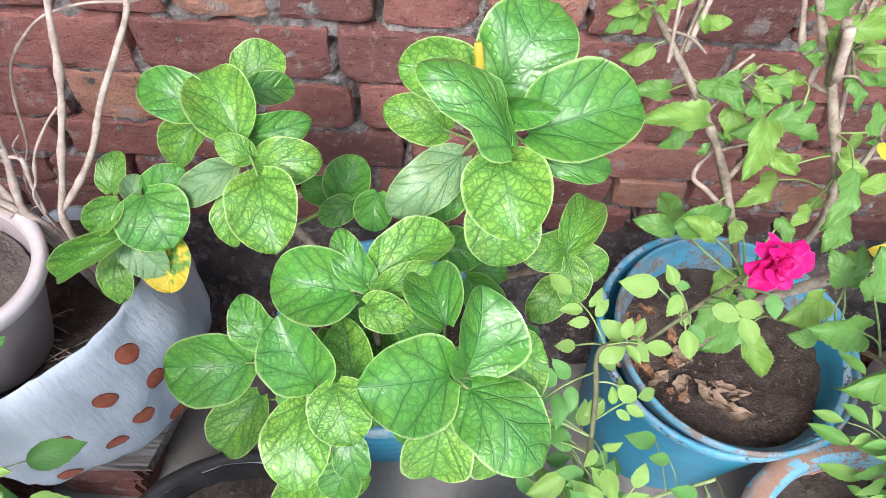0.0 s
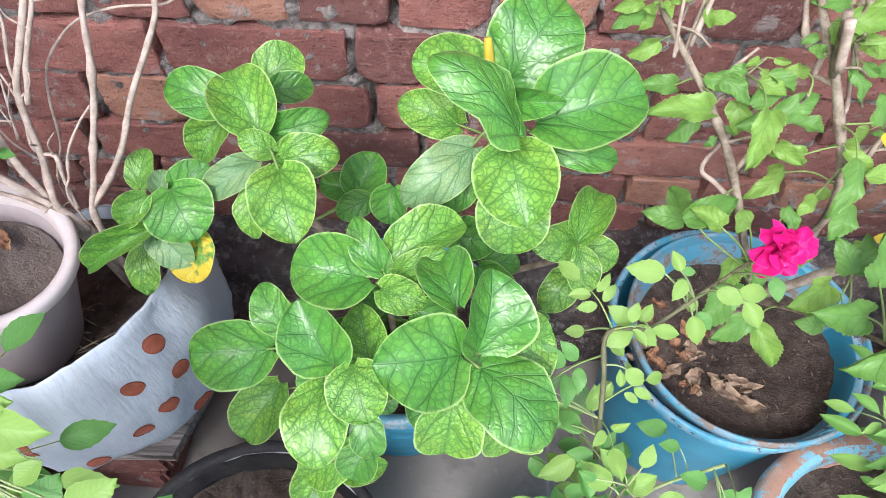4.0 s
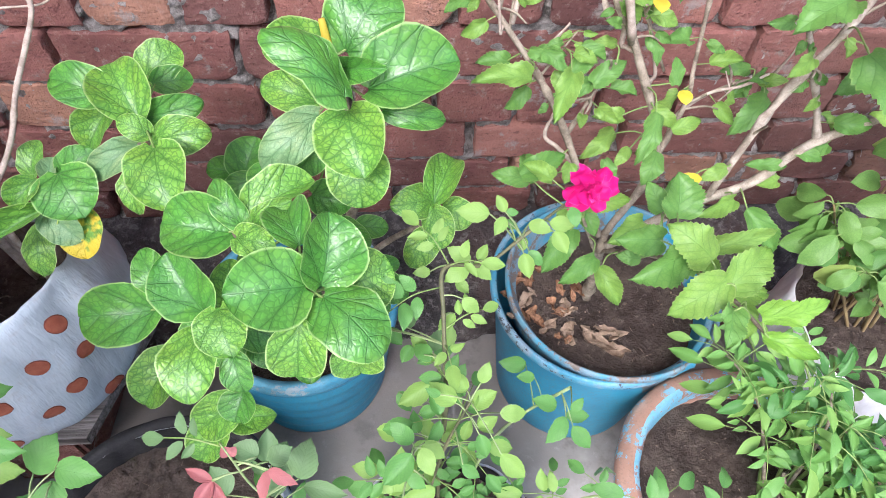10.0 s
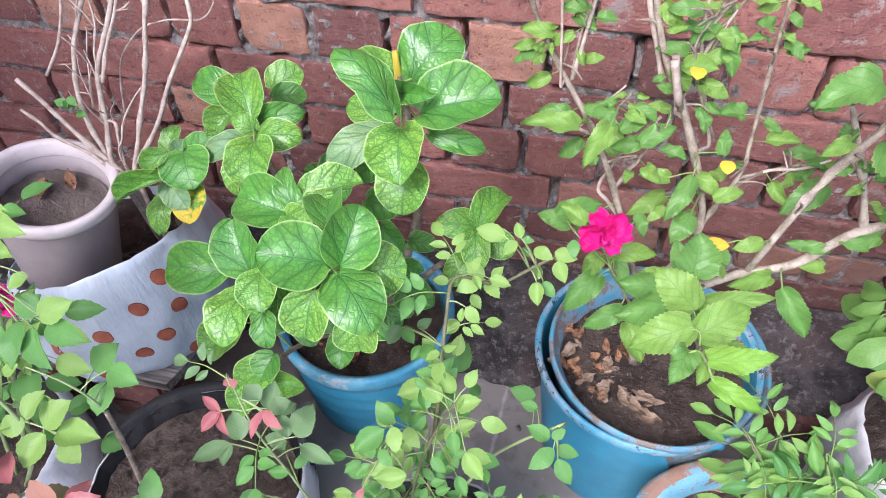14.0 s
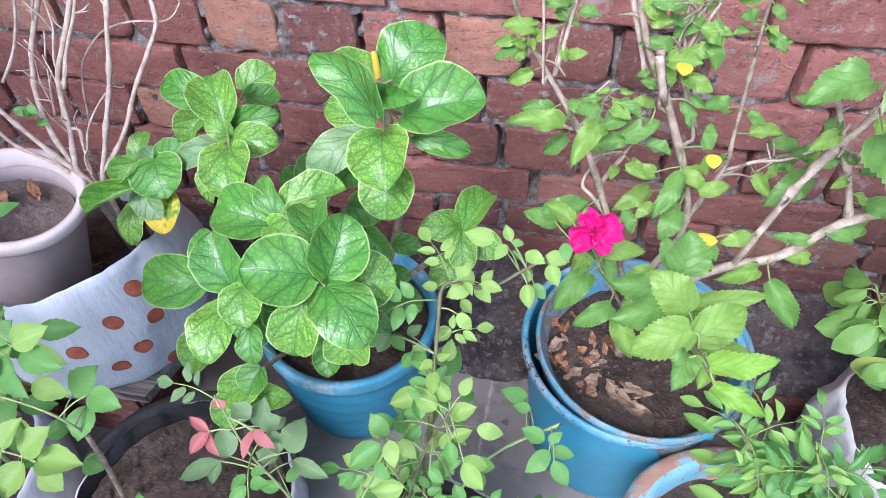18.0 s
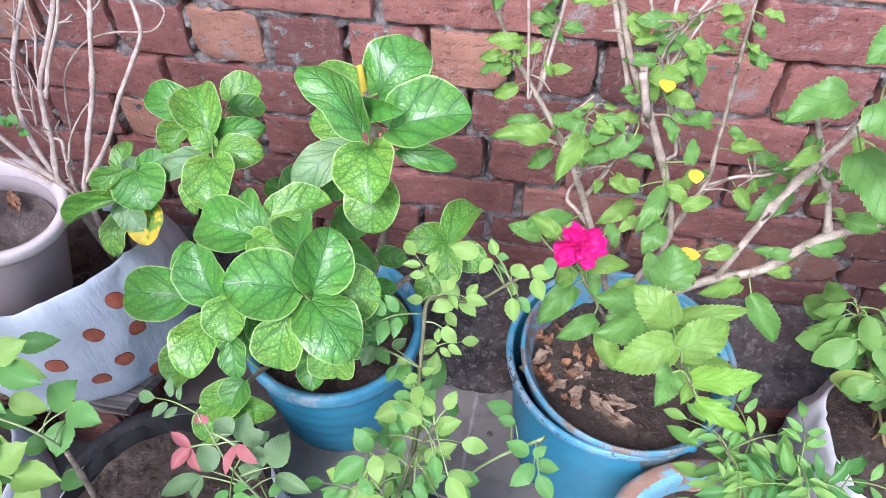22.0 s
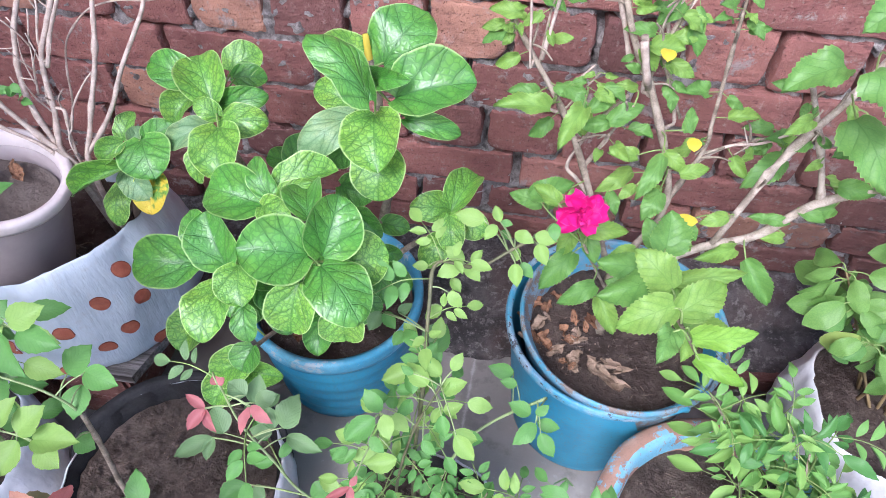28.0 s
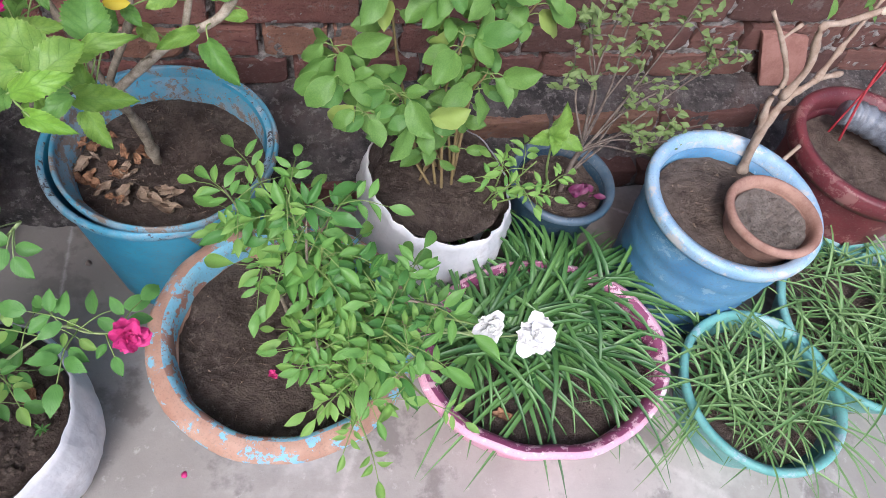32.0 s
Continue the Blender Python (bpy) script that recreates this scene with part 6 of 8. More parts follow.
pale = [
    ([(0.206, 0.527, 0.607), (0.199, 0.539, 0.669), (0.192, 0.550, 0.724), (0.190, 0.557, 0.755)], 0.0020, 0.0016),
    ([(0.218, 0.528, 0.612), (0.227, 0.540, 0.677), (0.233, 0.550, 0.728), (0.234, 0.557, 0.758)], 0.0026, 0.0020),
    ([(0.311, 0.528, 0.624), (0.290, 0.539, 0.679), (0.271, 0.550, 0.731), (0.263, 0.557, 0.761)], 0.0032, 0.0026),
    ([(0.332, 0.523, 0.597), (0.336, 0.534, 0.661), (0.337, 0.550, 0.738), (0.338, 0.556, 0.762)], 0.0032, 0.0022),
    ([(0.339, 0.536, 0.670), (0.353, 0.541, 0.697), (0.367, 0.546, 0.722)], 0.0024, 0.0018),
    ([(0.350, 0.533, 0.656), (0.357, 0.538, 0.680), (0.365, 0.541, 0.701)], 0.0019, 0.0014),
    ([(0.335, 0.535, 0.663), (0.314, 0.544, 0.709), (0.306, 0.550, 0.735), (0.298, 0.556, 0.759)], 0.0022, 0.0018),
    ([(0.375, 0.516, 0.562), (0.356, 0.525, 0.614), (0.339, 0.536, 0.670)], 0.0026, 0.0022),
    ([(0.412, 0.507, 0.507), (0.440, 0.510, 0.536), (0.474, 0.511, 0.545), (0.500, 0.513, 0.560)], 0.0030, 0.0018),
    ([(0.463, 0.510, 0.540), (0.451, 0.514, 0.563)], 0.0012, 0.0008),
    ([(0.268, 0.507, 0.487), (0.294, 0.516, 0.550), (0.319, 0.521, 0.583)], 0.0032, 0.0024),
    ([(0.235, 0.519, 0.559), (0.256, 0.523, 0.587), (0.276, 0.527, 0.613)], 0.0022, 0.0015),
]
known = [p for r in runs for p in r]
joined = []
for pts, r0, r1 in pale:
    first = Vector(pts[0])
    root = min((k for k in known if k.z < first.z + 0.005), key=lambda k: (k - first).length)
    joined.append(([root, root.lerp(first, 0.6) - Vector((0, 0, 0.004)), *pts] if (root - first).length > 0.004 else pts, r0, r1))
    known += [Vector(p) for p in pts]
stems(shrub, BARK_PALE, [(pts, 0.85 * r0, 0.85 * r1) for pts, r0, r1 in joined], "branch", knots=0.35)
stems(shrub, BARK_PALE, [([(0.328, 0.490, 0.622), (0.313, 0.490, 0.669)], 0.0042, 0.0038)], "cut_stub", "pale sawn stub", knots=0.1)
everywhere = [p for r in runs for p in r[2:]]
set_leaves(shrub, SHRUB_SPROUT, TOOTHED, [SHRUB, SHRUB, SHRUB_DEEP], runs[-2][-14:], 11, thin=0.0008, broad=1.42, lobes=0.14)
set_leaves(shrub, SHRUB_TIP, TOOTHED, [SHRUB_FRESH], runs[-2][-6:], 16, thin=0.0008, broad=1.25, lobes=0.1)
set_leaves(shrub, SHRUB_MID, TOOTHED, [SHRUB, SHRUB_DEEP], everywhere, 12, thin=0.0008, broad=1.25, lobes=0.1)
set_leaves(shrub, SHRUB_HIGH, TOOTHED, [SHRUB, SHRUB_DEEP], everywhere, 13, thin=0.0008, broad=1.25, lobes=0.1)
set_leaves(shrub, SHRUB_UPPER, TOOTHED, [SHRUB, SHRUB_DEEP], everywhere, 17, thin=0.0008, broad=1.25, lobes=0.1)
set_leaves(shrub, SHRUB_EDGE, TOOTHED, [SHRUB, SHRUB_DEEP], everywhere, 18, thin=0.0008, broad=1.25, lobes=0.1)
set_leaves(shrub, SHRUB_LOW, TOOTHED, [SHRUB, SHRUB_DEEP], everywhere, 19, thin=0.0008, broad=1.12)
set_leaves(shrub, SHRUB_FAR, TOOTHED, [SHRUB, SHRUB_DEEP], everywhere, 14, thin=0.0008, broad=1.0)
rnd = random.Random(15)
for k in range(90):
    i = rnd.choice((1, 1, 1, 2, 2, 3, 3, 4, 6, 7, 9, 10, 11, 12, 13))
    run = runs[i]
    p = run[rnd.randrange(len(run) // 4, len(run))]
    a = rnd.uniform(0, 2 * math.pi)
    d = Vector((math.cos(a), -abs(math.sin(a)) * 0.4, rnd.uniform(-0.9, 0.3))).normalized()
    size = rnd.choice((0.014, 0.018, 0.022, 0.026, 0.03, 0.034))
    b = p + d * size * 0.45
    put_leaf(shrub, rnd.choice(TOOTHED), rnd.choice((SHRUB, SHRUB_DEEP)), b, b + d * size, size * rnd.uniform(0.6, 0.82), (rnd.uniform(-0.4, 0.4), -0.7, 0.7), rnd.uniform(-0.5, 0.5))
    bm = bmesh.new()
    tube(bm, [p, b + d * size * 0.05], 0.0007, 0.0005, 4, 0, 2)
    part("petiole", bm, GREEN_STEM, shrub)
for b, t, w in (((0.388, 0.470, 0.574), (0.389, 0.455, 0.568), 0.016), ((0.333, 0.470, 0.676), (0.332, 0.455, 0.672), 0.016), ((0.373, 0.390, 0.532), (0.398, 0.388, 0.533), 0.014)):
    put_leaf(shrub, OVAL[0], SHRUB_YELLOW, b, t, w, (0, -0.8, 0.6))


# ---- roses ----
def compound(plant, at, way, size, count=5, mats=(ROSE,), meshes=LEAFLET, slim=0.54, seed=0, sag=0.25):
    """A feathered leaf: pairs of leaflets and one at the end along a rachis that sags."""
    rnd = random.Random(seed)
    way = Vector(way).normalized()
    at = Vector(at)
    length = size * (1.5 if count <= 3 else 2.3 if count <= 5 else 3.1)
    end = at + way * length + Vector((0, 0, -sag * length))
    mid = at + way * length * 0.5 + Vector((0, 0, 0.03 * length))
    line = smooth_line([at, mid, end], 5)
    bm = bmesh.new()
    tube(bm, [at, mid, end], 0.0009, 0.0005, 4, 0, 4)
    leaf = part("leaf_stalk", bm, GREEN_STEM, plant)
    side = way.cross(Vector((rnd.uniform(-0.3, 0.3), -0.45, 0.85))).normalized()
    pairs = (count - 1) // 2
    mat = rnd.choice(mats)
    for k in range(pairs):
        p = line[int((0.42 + 0.5 * k / max(1, pairs)) * (len(line) - 1))]
        s = size * (0.78 + 0.16 * k / max(1, pairs)) * rnd.uniform(0.85, 1.1)
        for sg in (1, -1):
            d = (side * sg + way * 0.55 + Vector((0, 0, rnd.uniform(-0.35, 0.05)))).normalized()
            b = p + d * 0.003
            put_leaf(leaf, rnd.choice(meshes), mat, b, b + d * s, s * slim * rnd.uniform(0.9, 1.1), (rnd.uniform(-0.25, 0.25), -0.45, 0.85), rnd.uniform(-0.3, 0.3), "leaflet")
    d = (end - line[-3]).normalized()
    put_leaf(leaf, rnd.choice(meshes), mat, end, end + d * size * 1.05, size * slim * 1.08, (rnd.uniform(-0.2, 0.2), -0.5, 0.85), 0, "leaflet")


def dress(plant, run, n, size, seed, mats=(ROSE,), count=5, meshes=LEAFLET, slim=0.54, start=0.15, spread=1.0, lift=0.2, facing=None):
    """Feathered leaves at random along a cane."""
    rnd = random.Random(seed)
    for k in range(n):
        p = run[int((start + (1 - start) * (k + rnd.random()) / n) * (len(run) - 1))]
        a = 2.4 * k + rnd.uniform(-0.5, 0.5)
        way = Vector((math.cos(a) * spread, math.sin(a) * spread * 0.8, rnd.uniform(-0.1, 0.5) + lift))
        if facing:
            way += Vector(facing)
        compound(plant, p, way, size * rnd.uniform(0.7, 1.15), rnd.choice((3, count, count)), mats, meshes, slim, seed * 100 + k)


def flower(plant, at, facing, size, material, seed=0, whorls=((6, 1.3, 0.5), (6, 1.05, 0.38), (5, 0.6, 0.22))):
    """An open loose rose: whorls of broad crumpled petals, each (count, how far open, length)."""
    rnd = random.Random(seed)
    at, n = Vector(at), Vector(facing).normalized()
    x = n.orthogonal().normalized()
    y = n.cross(x)
    bm = bmesh.new()
    tube(bm, [at - n * size * 0.3, at + n * size * 0.05], size * 0.05, size * 0.1, 8, 0, 2)
    bloom = part("flower", bm, GREEN_STEM, plant)
    for j, (count, opened, length) in enumerate(whorls):
        for k in range(count):
            a = 2 * math.pi * (k + 0.4 * j) / count + rnd.uniform(-0.3, 0.3)
            o = opened + rnd.uniform(-0.2, 0.2)
            r = size * length * rnd.uniform(0.8, 1.2)
            out = math.cos(a) * x + math.sin(a) * y
            d = out * math.sin(o) + n * math.cos(o)
            b = at + out * size * 0.02 + n * size * 0.05 * (j + 1)
            put_leaf(bloom, rnd.choice(PETALS), material, b, b + d * r, r * rnd.uniform(0.7, 0.95), n - d * 0.2, rnd.uniform(-0.5, 0.5), "petal")


def petal_outline(v):
    return max(0.14, math.sin(math.pi * min(1, 0.06 + 0.78 * v)) ** 0.75)


PETALS = [blade("petal", petal_outline, 8, 4, c, a, w, 0.0, 0.0, s) for s, (c, a, w) in enumerate(((0.2, -0.08, 0.1), (0.05, -0.16, 0.16), (0.3, 0.08, 0.12), (-0.1, -0.1, 0.18)))]

# leaflets as (base, tip, width) in metres
R_LIGHT = [
    (-0.251, 0.100, 0.432, -0.239, 0.127, 0.448, 0.025),
    (-0.235, 0.100, 0.424, -0.213, 0.126, 0.440, 0.031),
    (-0.255, 0.100, 0.426, -0.280, 0.088, 0.419, 0.024),
    (-0.242, 0.100, 0.408, -0.253, 0.068, 0.389, 0.031),
    (-0.225, 0.100, 0.414, -0.176, 0.104, 0.417, 0.031),
    (-0.224, 0.100, 0.400, -0.198, 0.085, 0.391, 0.027),
]
R_GREEN = [
    (-0.194, 0.150, 0.463, -0.177, 0.177, 0.478, 0.031),
    (-0.187, 0.150, 0.445, -0.188, 0.121, 0.427, 0.028),
    (-0.172, 0.150, 0.474, -0.136, 0.143, 0.470, 0.025),
    (-0.296, 0.150, 0.421, -0.271, 0.126, 0.407, 0.035),
    (-0.242, 0.150, 0.530, -0.234, 0.113, 0.508, 0.024),
    (-0.230, 0.150, 0.525, -0.196, 0.121, 0.508, 0.028),
    (-0.212, 0.150, 0.546, -0.183, 0.167, 0.556, 0.026),
    (-0.209, 0.150, 0.535, -0.166, 0.143, 0.530, 0.026),
    (-0.237, 0.150, 0.540, -0.222, 0.170, 0.551, 0.024),
    (-0.273, 0.150, 0.514, -0.257, 0.125, 0.499, 0.022),
    (-0.425, 0.150, 0.068, -0.469, 0.122, 0.052, 0.030),
    (-0.419, 0.150, 0.041, -0.412, 0.183, 0.060, 0.030),
    (-0.256, 0.150, 0.296, -0.230, 0.143, 0.291, 0.027),
    (-0.316, 0.150, 0.421, -0.351, 0.158, 0.425, 0.032),
    (-0.304, 0.150, 0.450, -0.329, 0.126, 0.436, 0.031),
]
R_TOP = [
    (-0.230, 0.170, 0.646, -0.182, 0.165, 0.643, 0.026),
    (-0.250, 0.170, 0.623, -0.204, 0.159, 0.617, 0.026),
    (-0.232, 0.170, 0.651, -0.200, 0.176, 0.655, 0.023),
    (-0.194, 0.170, 0.719, -0.172, 0.174, 0.722, 0.014),
    (-0.220, 0.170, 0.578, -0.235, 0.157, 0.571, 0.017),
]
R_RED = [
    (-0.153, 0.022, 0.440, -0.192, 0.042, 0.452, 0.032),
    (-0.148, 0.022, 0.445, -0.119, 0.042, 0.456, 0.029),
    (-0.161, 0.022, 0.426, -0.213, 0.009, 0.418, 0.025),
    (-0.160, 0.022, 0.429, -0.175, -0.002, 0.415, 0.025),
    (-0.151, 0.022, 0.431, -0.127, -0.001, 0.417, 0.027),
    (-0.132, 0.022, 0.380, -0.092, 0.052, 0.397, 0.029),
    (-0.150, 0.022, 0.377, -0.140, 0.048, 0.393, 0.023),
    (-0.168, 0.022, 0.409, -0.208, -0.008, 0.392, 0.028),
]
R_TRIO = [
    (-0.054, 0.140, 0.457, -0.076, 0.149, 0.462, 0.010),
    (-0.054, 0.140, 0.457, -0.067, 0.121, 0.446, 0.014),
    (-0.054, 0.140, 0.457, -0.039, 0.123, 0.447, 0.011),
    (-0.006, 0.140, 0.478, 0.017, 0.129, 0.472, 0.012),
    (-0.007, 0.140, 0.476, -0.011, 0.118, 0.463, 0.011),
    (-0.029, 0.140, 0.511, -0.035, 0.146, 0.514, 0.009),
    (-0.029, 0.140, 0.511, -0.024, 0.146, 0.514, 0.008),
]
R_DULL = [
    (-0.064, 0.155, 0.365, -0.081, 0.179, 0.379, 0.026),
    (-0.014, 0.155, 0.451, -0.013, 0.179, 0.465, 0.020),
    (-0.018, 0.155, 0.465, -0.038, 0.164, 0.470, 0.021),
    (-0.012, 0.155, 0.452, 0.008, 0.165, 0.458, 0.019),
    (0.007, 0.155, 0.403, 0.017, 0.186, 0.421, 0.030),
    (0.008, 0.155, 0.385, 0.048, 0.146, 0.380, 0.018),
    (-0.080, 0.155, 0.352, -0.117, 0.132, 0.339, 0.020),
    (-0.078, 0.155, 0.353, -0.081, 0.133, 0.340, 0.016),
    (-0.070, 0.155, 0.221, -0.098, 0.130, 0.206, 0.032),
    (-0.069, 0.155, 0.218, -0.056, 0.128, 0.202, 0.018),
    (-0.057, 0.155, 0.223, -0.042, 0.140, 0.215, 0.018),
    (0.010, 0.155, 0.203, 0.034, 0.177, 0.216, 0.027),
    (-0.007, 0.155, 0.386, -0.032, 0.156, 0.386, 0.017),
    (-0.002, 0.155, 0.400, -0.016, 0.173, 0.410, 0.018),
]
R_REDR = [
    (0.092, 0.100, 0.428, 0.070, 0.088, 0.421, 0.008),
    (0.092, 0.100, 0.429, 0.098, 0.083, 0.419, 0.009),
    (0.092, 0.100, 0.429, 0.097, 0.109, 0.434, 0.007),
]
R_BRONZE = [
    (0.155, 0.010, 0.454, 0.129, 0.033, 0.467, 0.023),
    (0.154, 0.010, 0.425, 0.177, 0.040, 0.442, 0.029),
    (0.198, 0.010, 0.408, 0.233, 0.034, 0.423, 0.032),
    (0.179, 0.010, 0.353, 0.191, 0.046, 0.375, 0.031),
    (0.152, 0.010, 0.367, 0.106, 0.033, 0.381, 0.030),
    (0.102, 0.010, 0.331, 0.065, -0.020, 0.313, 0.032),
    (0.107, 0.010, 0.352, 0.112, -0.020, 0.334, 0.025),
    (0.130, 0.010, 0.284, 0.106, -0.004, 0.275, 0.026),
    (0.131, 0.010, 0.275, 0.139, -0.029, 0.253, 0.029),
    (0.158, 0.010, 0.345, 0.163, -0.024, 0.324, 0.021),
    (0.175, 0.010, 0.340, 0.188, -0.028, 0.318, 0.026),
    (0.191, 0.010, 0.343, 0.225, -0.012, 0.330, 0.029),
    (0.206, 0.010, 0.353, 0.231, 0.010, 0.353, 0.019),
    (0.167, 0.010, 0.422, 0.171, 0.039, 0.439, 0.025),
    (0.114, 0.010, 0.364, 0.088, 0.018, 0.368, 0.028),
]


R_CANE = [
    (0.165, 0.311, 0.512, 0.144, 0.322, 0.520, 0.016, -0.01, -0.62),
    (0.173, 0.316, 0.506, 0.182, 0.328, 0.515, 0.011, 0.01, -0.61),
    (0.163, 0.306, 0.514, 0.140, 0.293, 0.506, 0.018, 0.06, -0.59),
    (0.167, 0.310, 0.510, 0.184, 0.296, 0.503, 0.015, -0.09, -0.55),
    (0.155, 0.272, 0.511, 0.170, 0.265, 0.498, 0.014, 0.19, -0.74),
    (0.153, 0.310, 0.484, 0.165, 0.300, 0.475, 0.012, 0.00, -0.62),
    (0.149, 0.272, 0.487, 0.134, 0.260, 0.477, 0.014, -0.00, -0.63),
    (0.129, 0.310, 0.499, 0.112, 0.309, 0.498, 0.011, -0.00, -0.62),
    (0.181, 0.332, 0.555, 0.151, 0.336, 0.555, 0.019, -0.04, -0.62),
    (0.196, 0.338, 0.549, 0.189, 0.351, 0.558, 0.011, -0.03, -0.56),
    (0.193, 0.323, 0.560, 0.183, 0.309, 0.552, 0.012, 0.07, -0.53),
]
R_CANE_TIP = [
    (0.197, 0.340, 0.547, 0.209, 0.339, 0.546, 0.008, -0.00, -0.62),
    (0.198, 0.340, 0.534, 0.210, 0.334, 0.529, 0.009, 0.00, -0.62),
    (0.211, 0.310, 0.567, 0.230, 0.301, 0.566, 0.014, -0.18, -0.55),
    (0.230, 0.314, 0.563, 0.252, 0.312, 0.560, 0.015, 0.07, -0.63),
    (0.217, 0.328, 0.503, 0.216, 0.342, 0.512, 0.011, -0.00, -0.58),
    (0.217, 0.324, 0.505, 0.222, 0.305, 0.490, 0.016, -0.00, -0.62),
    (0.223, 0.330, 0.500, 0.237, 0.320, 0.489, 0.013, 0.07, -0.68),
    (0.234, 0.306, 0.560, 0.244, 0.290, 0.549, 0.015, -0.02, -0.59),
    (0.245, 0.311, 0.586, 0.248, 0.296, 0.577, 0.012, -0.01, -0.55),
]
R_SPRIG = [
    (0.108, 0.165, 0.453, 0.089, 0.180, 0.466, 0.017, 0.03, -0.65),
    (0.107, 0.149, 0.474, 0.083, 0.129, 0.460, 0.022, 0.04, -0.59),
    (0.115, 0.152, 0.477, 0.123, 0.132, 0.467, 0.016, -0.06, -0.48),
    (0.113, 0.190, 0.411, 0.110, 0.207, 0.425, 0.014, -0.00, -0.62),
    (0.147, 0.200, 0.452, 0.124, 0.216, 0.464, 0.020, 0.00, -0.62),
    (0.158, 0.210, 0.456, 0.139, 0.225, 0.467, 0.017, 0.00, -0.62),
    (0.169, 0.210, 0.470, 0.177, 0.225, 0.481, 0.013, 0.00, -0.62),
    (0.160, 0.200, 0.447, 0.185, 0.209, 0.454, 0.018, 0.00, -0.62),
    (0.166, 0.180, 0.442, 0.184, 0.188, 0.448, 0.013, 0.00, -0.62),
    (0.118, 0.170, 0.442, 0.136, 0.158, 0.433, 0.015, 0.00, -0.62),
    (0.181, 0.150, 0.461, 0.201, 0.134, 0.448, 0.018, -0.00, -0.62),
]
R_SPRIG_LOW = [
    (0.165, 0.170, 0.455, 0.171, 0.154, 0.442, 0.014, -0.00, -0.62),
    (0.115, 0.200, 0.432, 0.134, 0.204, 0.435, 0.013, 0.00, -0.62),
    (0.133, 0.200, 0.471, 0.120, 0.205, 0.475, 0.009, 0.00, -0.62),
    (0.103, 0.140, 0.451, 0.118, 0.130, 0.443, 0.013, -0.00, -0.62),
    (0.127, 0.140, 0.410, 0.096, 0.132, 0.404, 0.021, 0.00, -0.62),
    (0.150, 0.150, 0.438, 0.165, 0.141, 0.430, 0.012, -0.00, -0.62),
    (0.116, 0.250, 0.451, 0.132, 0.245, 0.447, 0.011, 0.00, -0.62),
    (0.124, 0.260, 0.437, 0.109, 0.272, 0.446, 0.014, -0.00, -0.62),
    (0.145, 0.270, 0.427, 0.147, 0.289, 0.442, 0.016, 0.00, -0.62),
    (0.126, 0.230, 0.432, 0.096, 0.215, 0.420, 0.022, 0.00, -0.62),
]
R_STEM = [
    (0.083, 0.280, 0.449, 0.073, 0.263, 0.435, 0.017, -0.00, -0.62),
    (0.087, 0.280, 0.450, 0.101, 0.267, 0.439, 0.015, 0.00, -0.62),
    (0.102, 0.280, 0.451, 0.116, 0.289, 0.459, 0.012, -0.00, -0.62),
    (0.110, 0.270, 0.433, 0.100, 0.256, 0.423, 0.014, -0.00, -0.62),
    (0.132, 0.270, 0.412, 0.115, 0.263, 0.407, 0.013, 0.00, -0.62),
    (0.130, 0.280, 0.401, 0.143, 0.298, 0.416, 0.018, -0.00, -0.62),
    (0.141, 0.290, 0.364, 0.150, 0.318, 0.386, 0.025, -0.00, -0.62),
    (0.096, 0.240, 0.393, 0.108, 0.224, 0.380, 0.016, 0.00, -0.62),
    (0.120, 0.250, 0.395, 0.141, 0.253, 0.397, 0.014, 0.00, -0.62),
]
R_STICK = [
    (0.235, 0.284, 0.354, 0.204, 0.287, 0.357, 0.020, 0.01, -0.62),
    (0.239, 0.262, 0.368, 0.219, 0.263, 0.369, 0.013, 0.01, -0.62),
    (0.256, 0.227, 0.372, 0.230, 0.233, 0.379, 0.018, 0.05, -0.63),
    (0.261, 0.210, 0.385, 0.239, 0.189, 0.372, 0.020, 0.06, -0.57),
    (0.263, 0.218, 0.374, 0.288, 0.216, 0.371, 0.016, 0.06, -0.63),
    (0.266, 0.202, 0.382, 0.283, 0.184, 0.368, 0.018, -0.00, -0.62),
    (0.256, 0.200, 0.425, 0.268, 0.209, 0.432, 0.011, -0.00, -0.62),
]


def set_leaflets(plant, table, mats, seed, hub=None, meshes=LEAFLET, stalk=CANE_PALE, broad=1.0):
    """Single leaflets with short stalks to their hub."""
    rnd = random.Random(seed)
    for bx, by, bz, tx, ty, tz, w, *face in table:
        b, t = Vector((bx, by, bz)), Vector((tx, ty, tz))
        n = Vector((rnd.uniform(-0.3, 0.3), -0.5 + rnd.uniform(-0.25, 0.25), 0.85))
        if face:
            n = n * 0.4 + Vector((*face, math.sqrt(max(0.02, 1 - face[0] ** 2 - face[1] ** 2))))
        put_leaf(plant, rnd.choice(meshes), rnd.choice(mats), b, t, w * broad, n, rnd.uniform(-0.2, 0.2), "leaflet")
        if hub:
            root = min((Vector(h) for h in hub), key=lambda h: (h - b).length)
            bm = bmesh.new()
            tube(bm, [b + (t - b) * 0.03, b.lerp(root, 0.5) + Vector((0, 0, 0.003)), root], 0.0007, 0.001, 4, 0, 3)
            part("leaf_stalk", bm, stalk, plant)


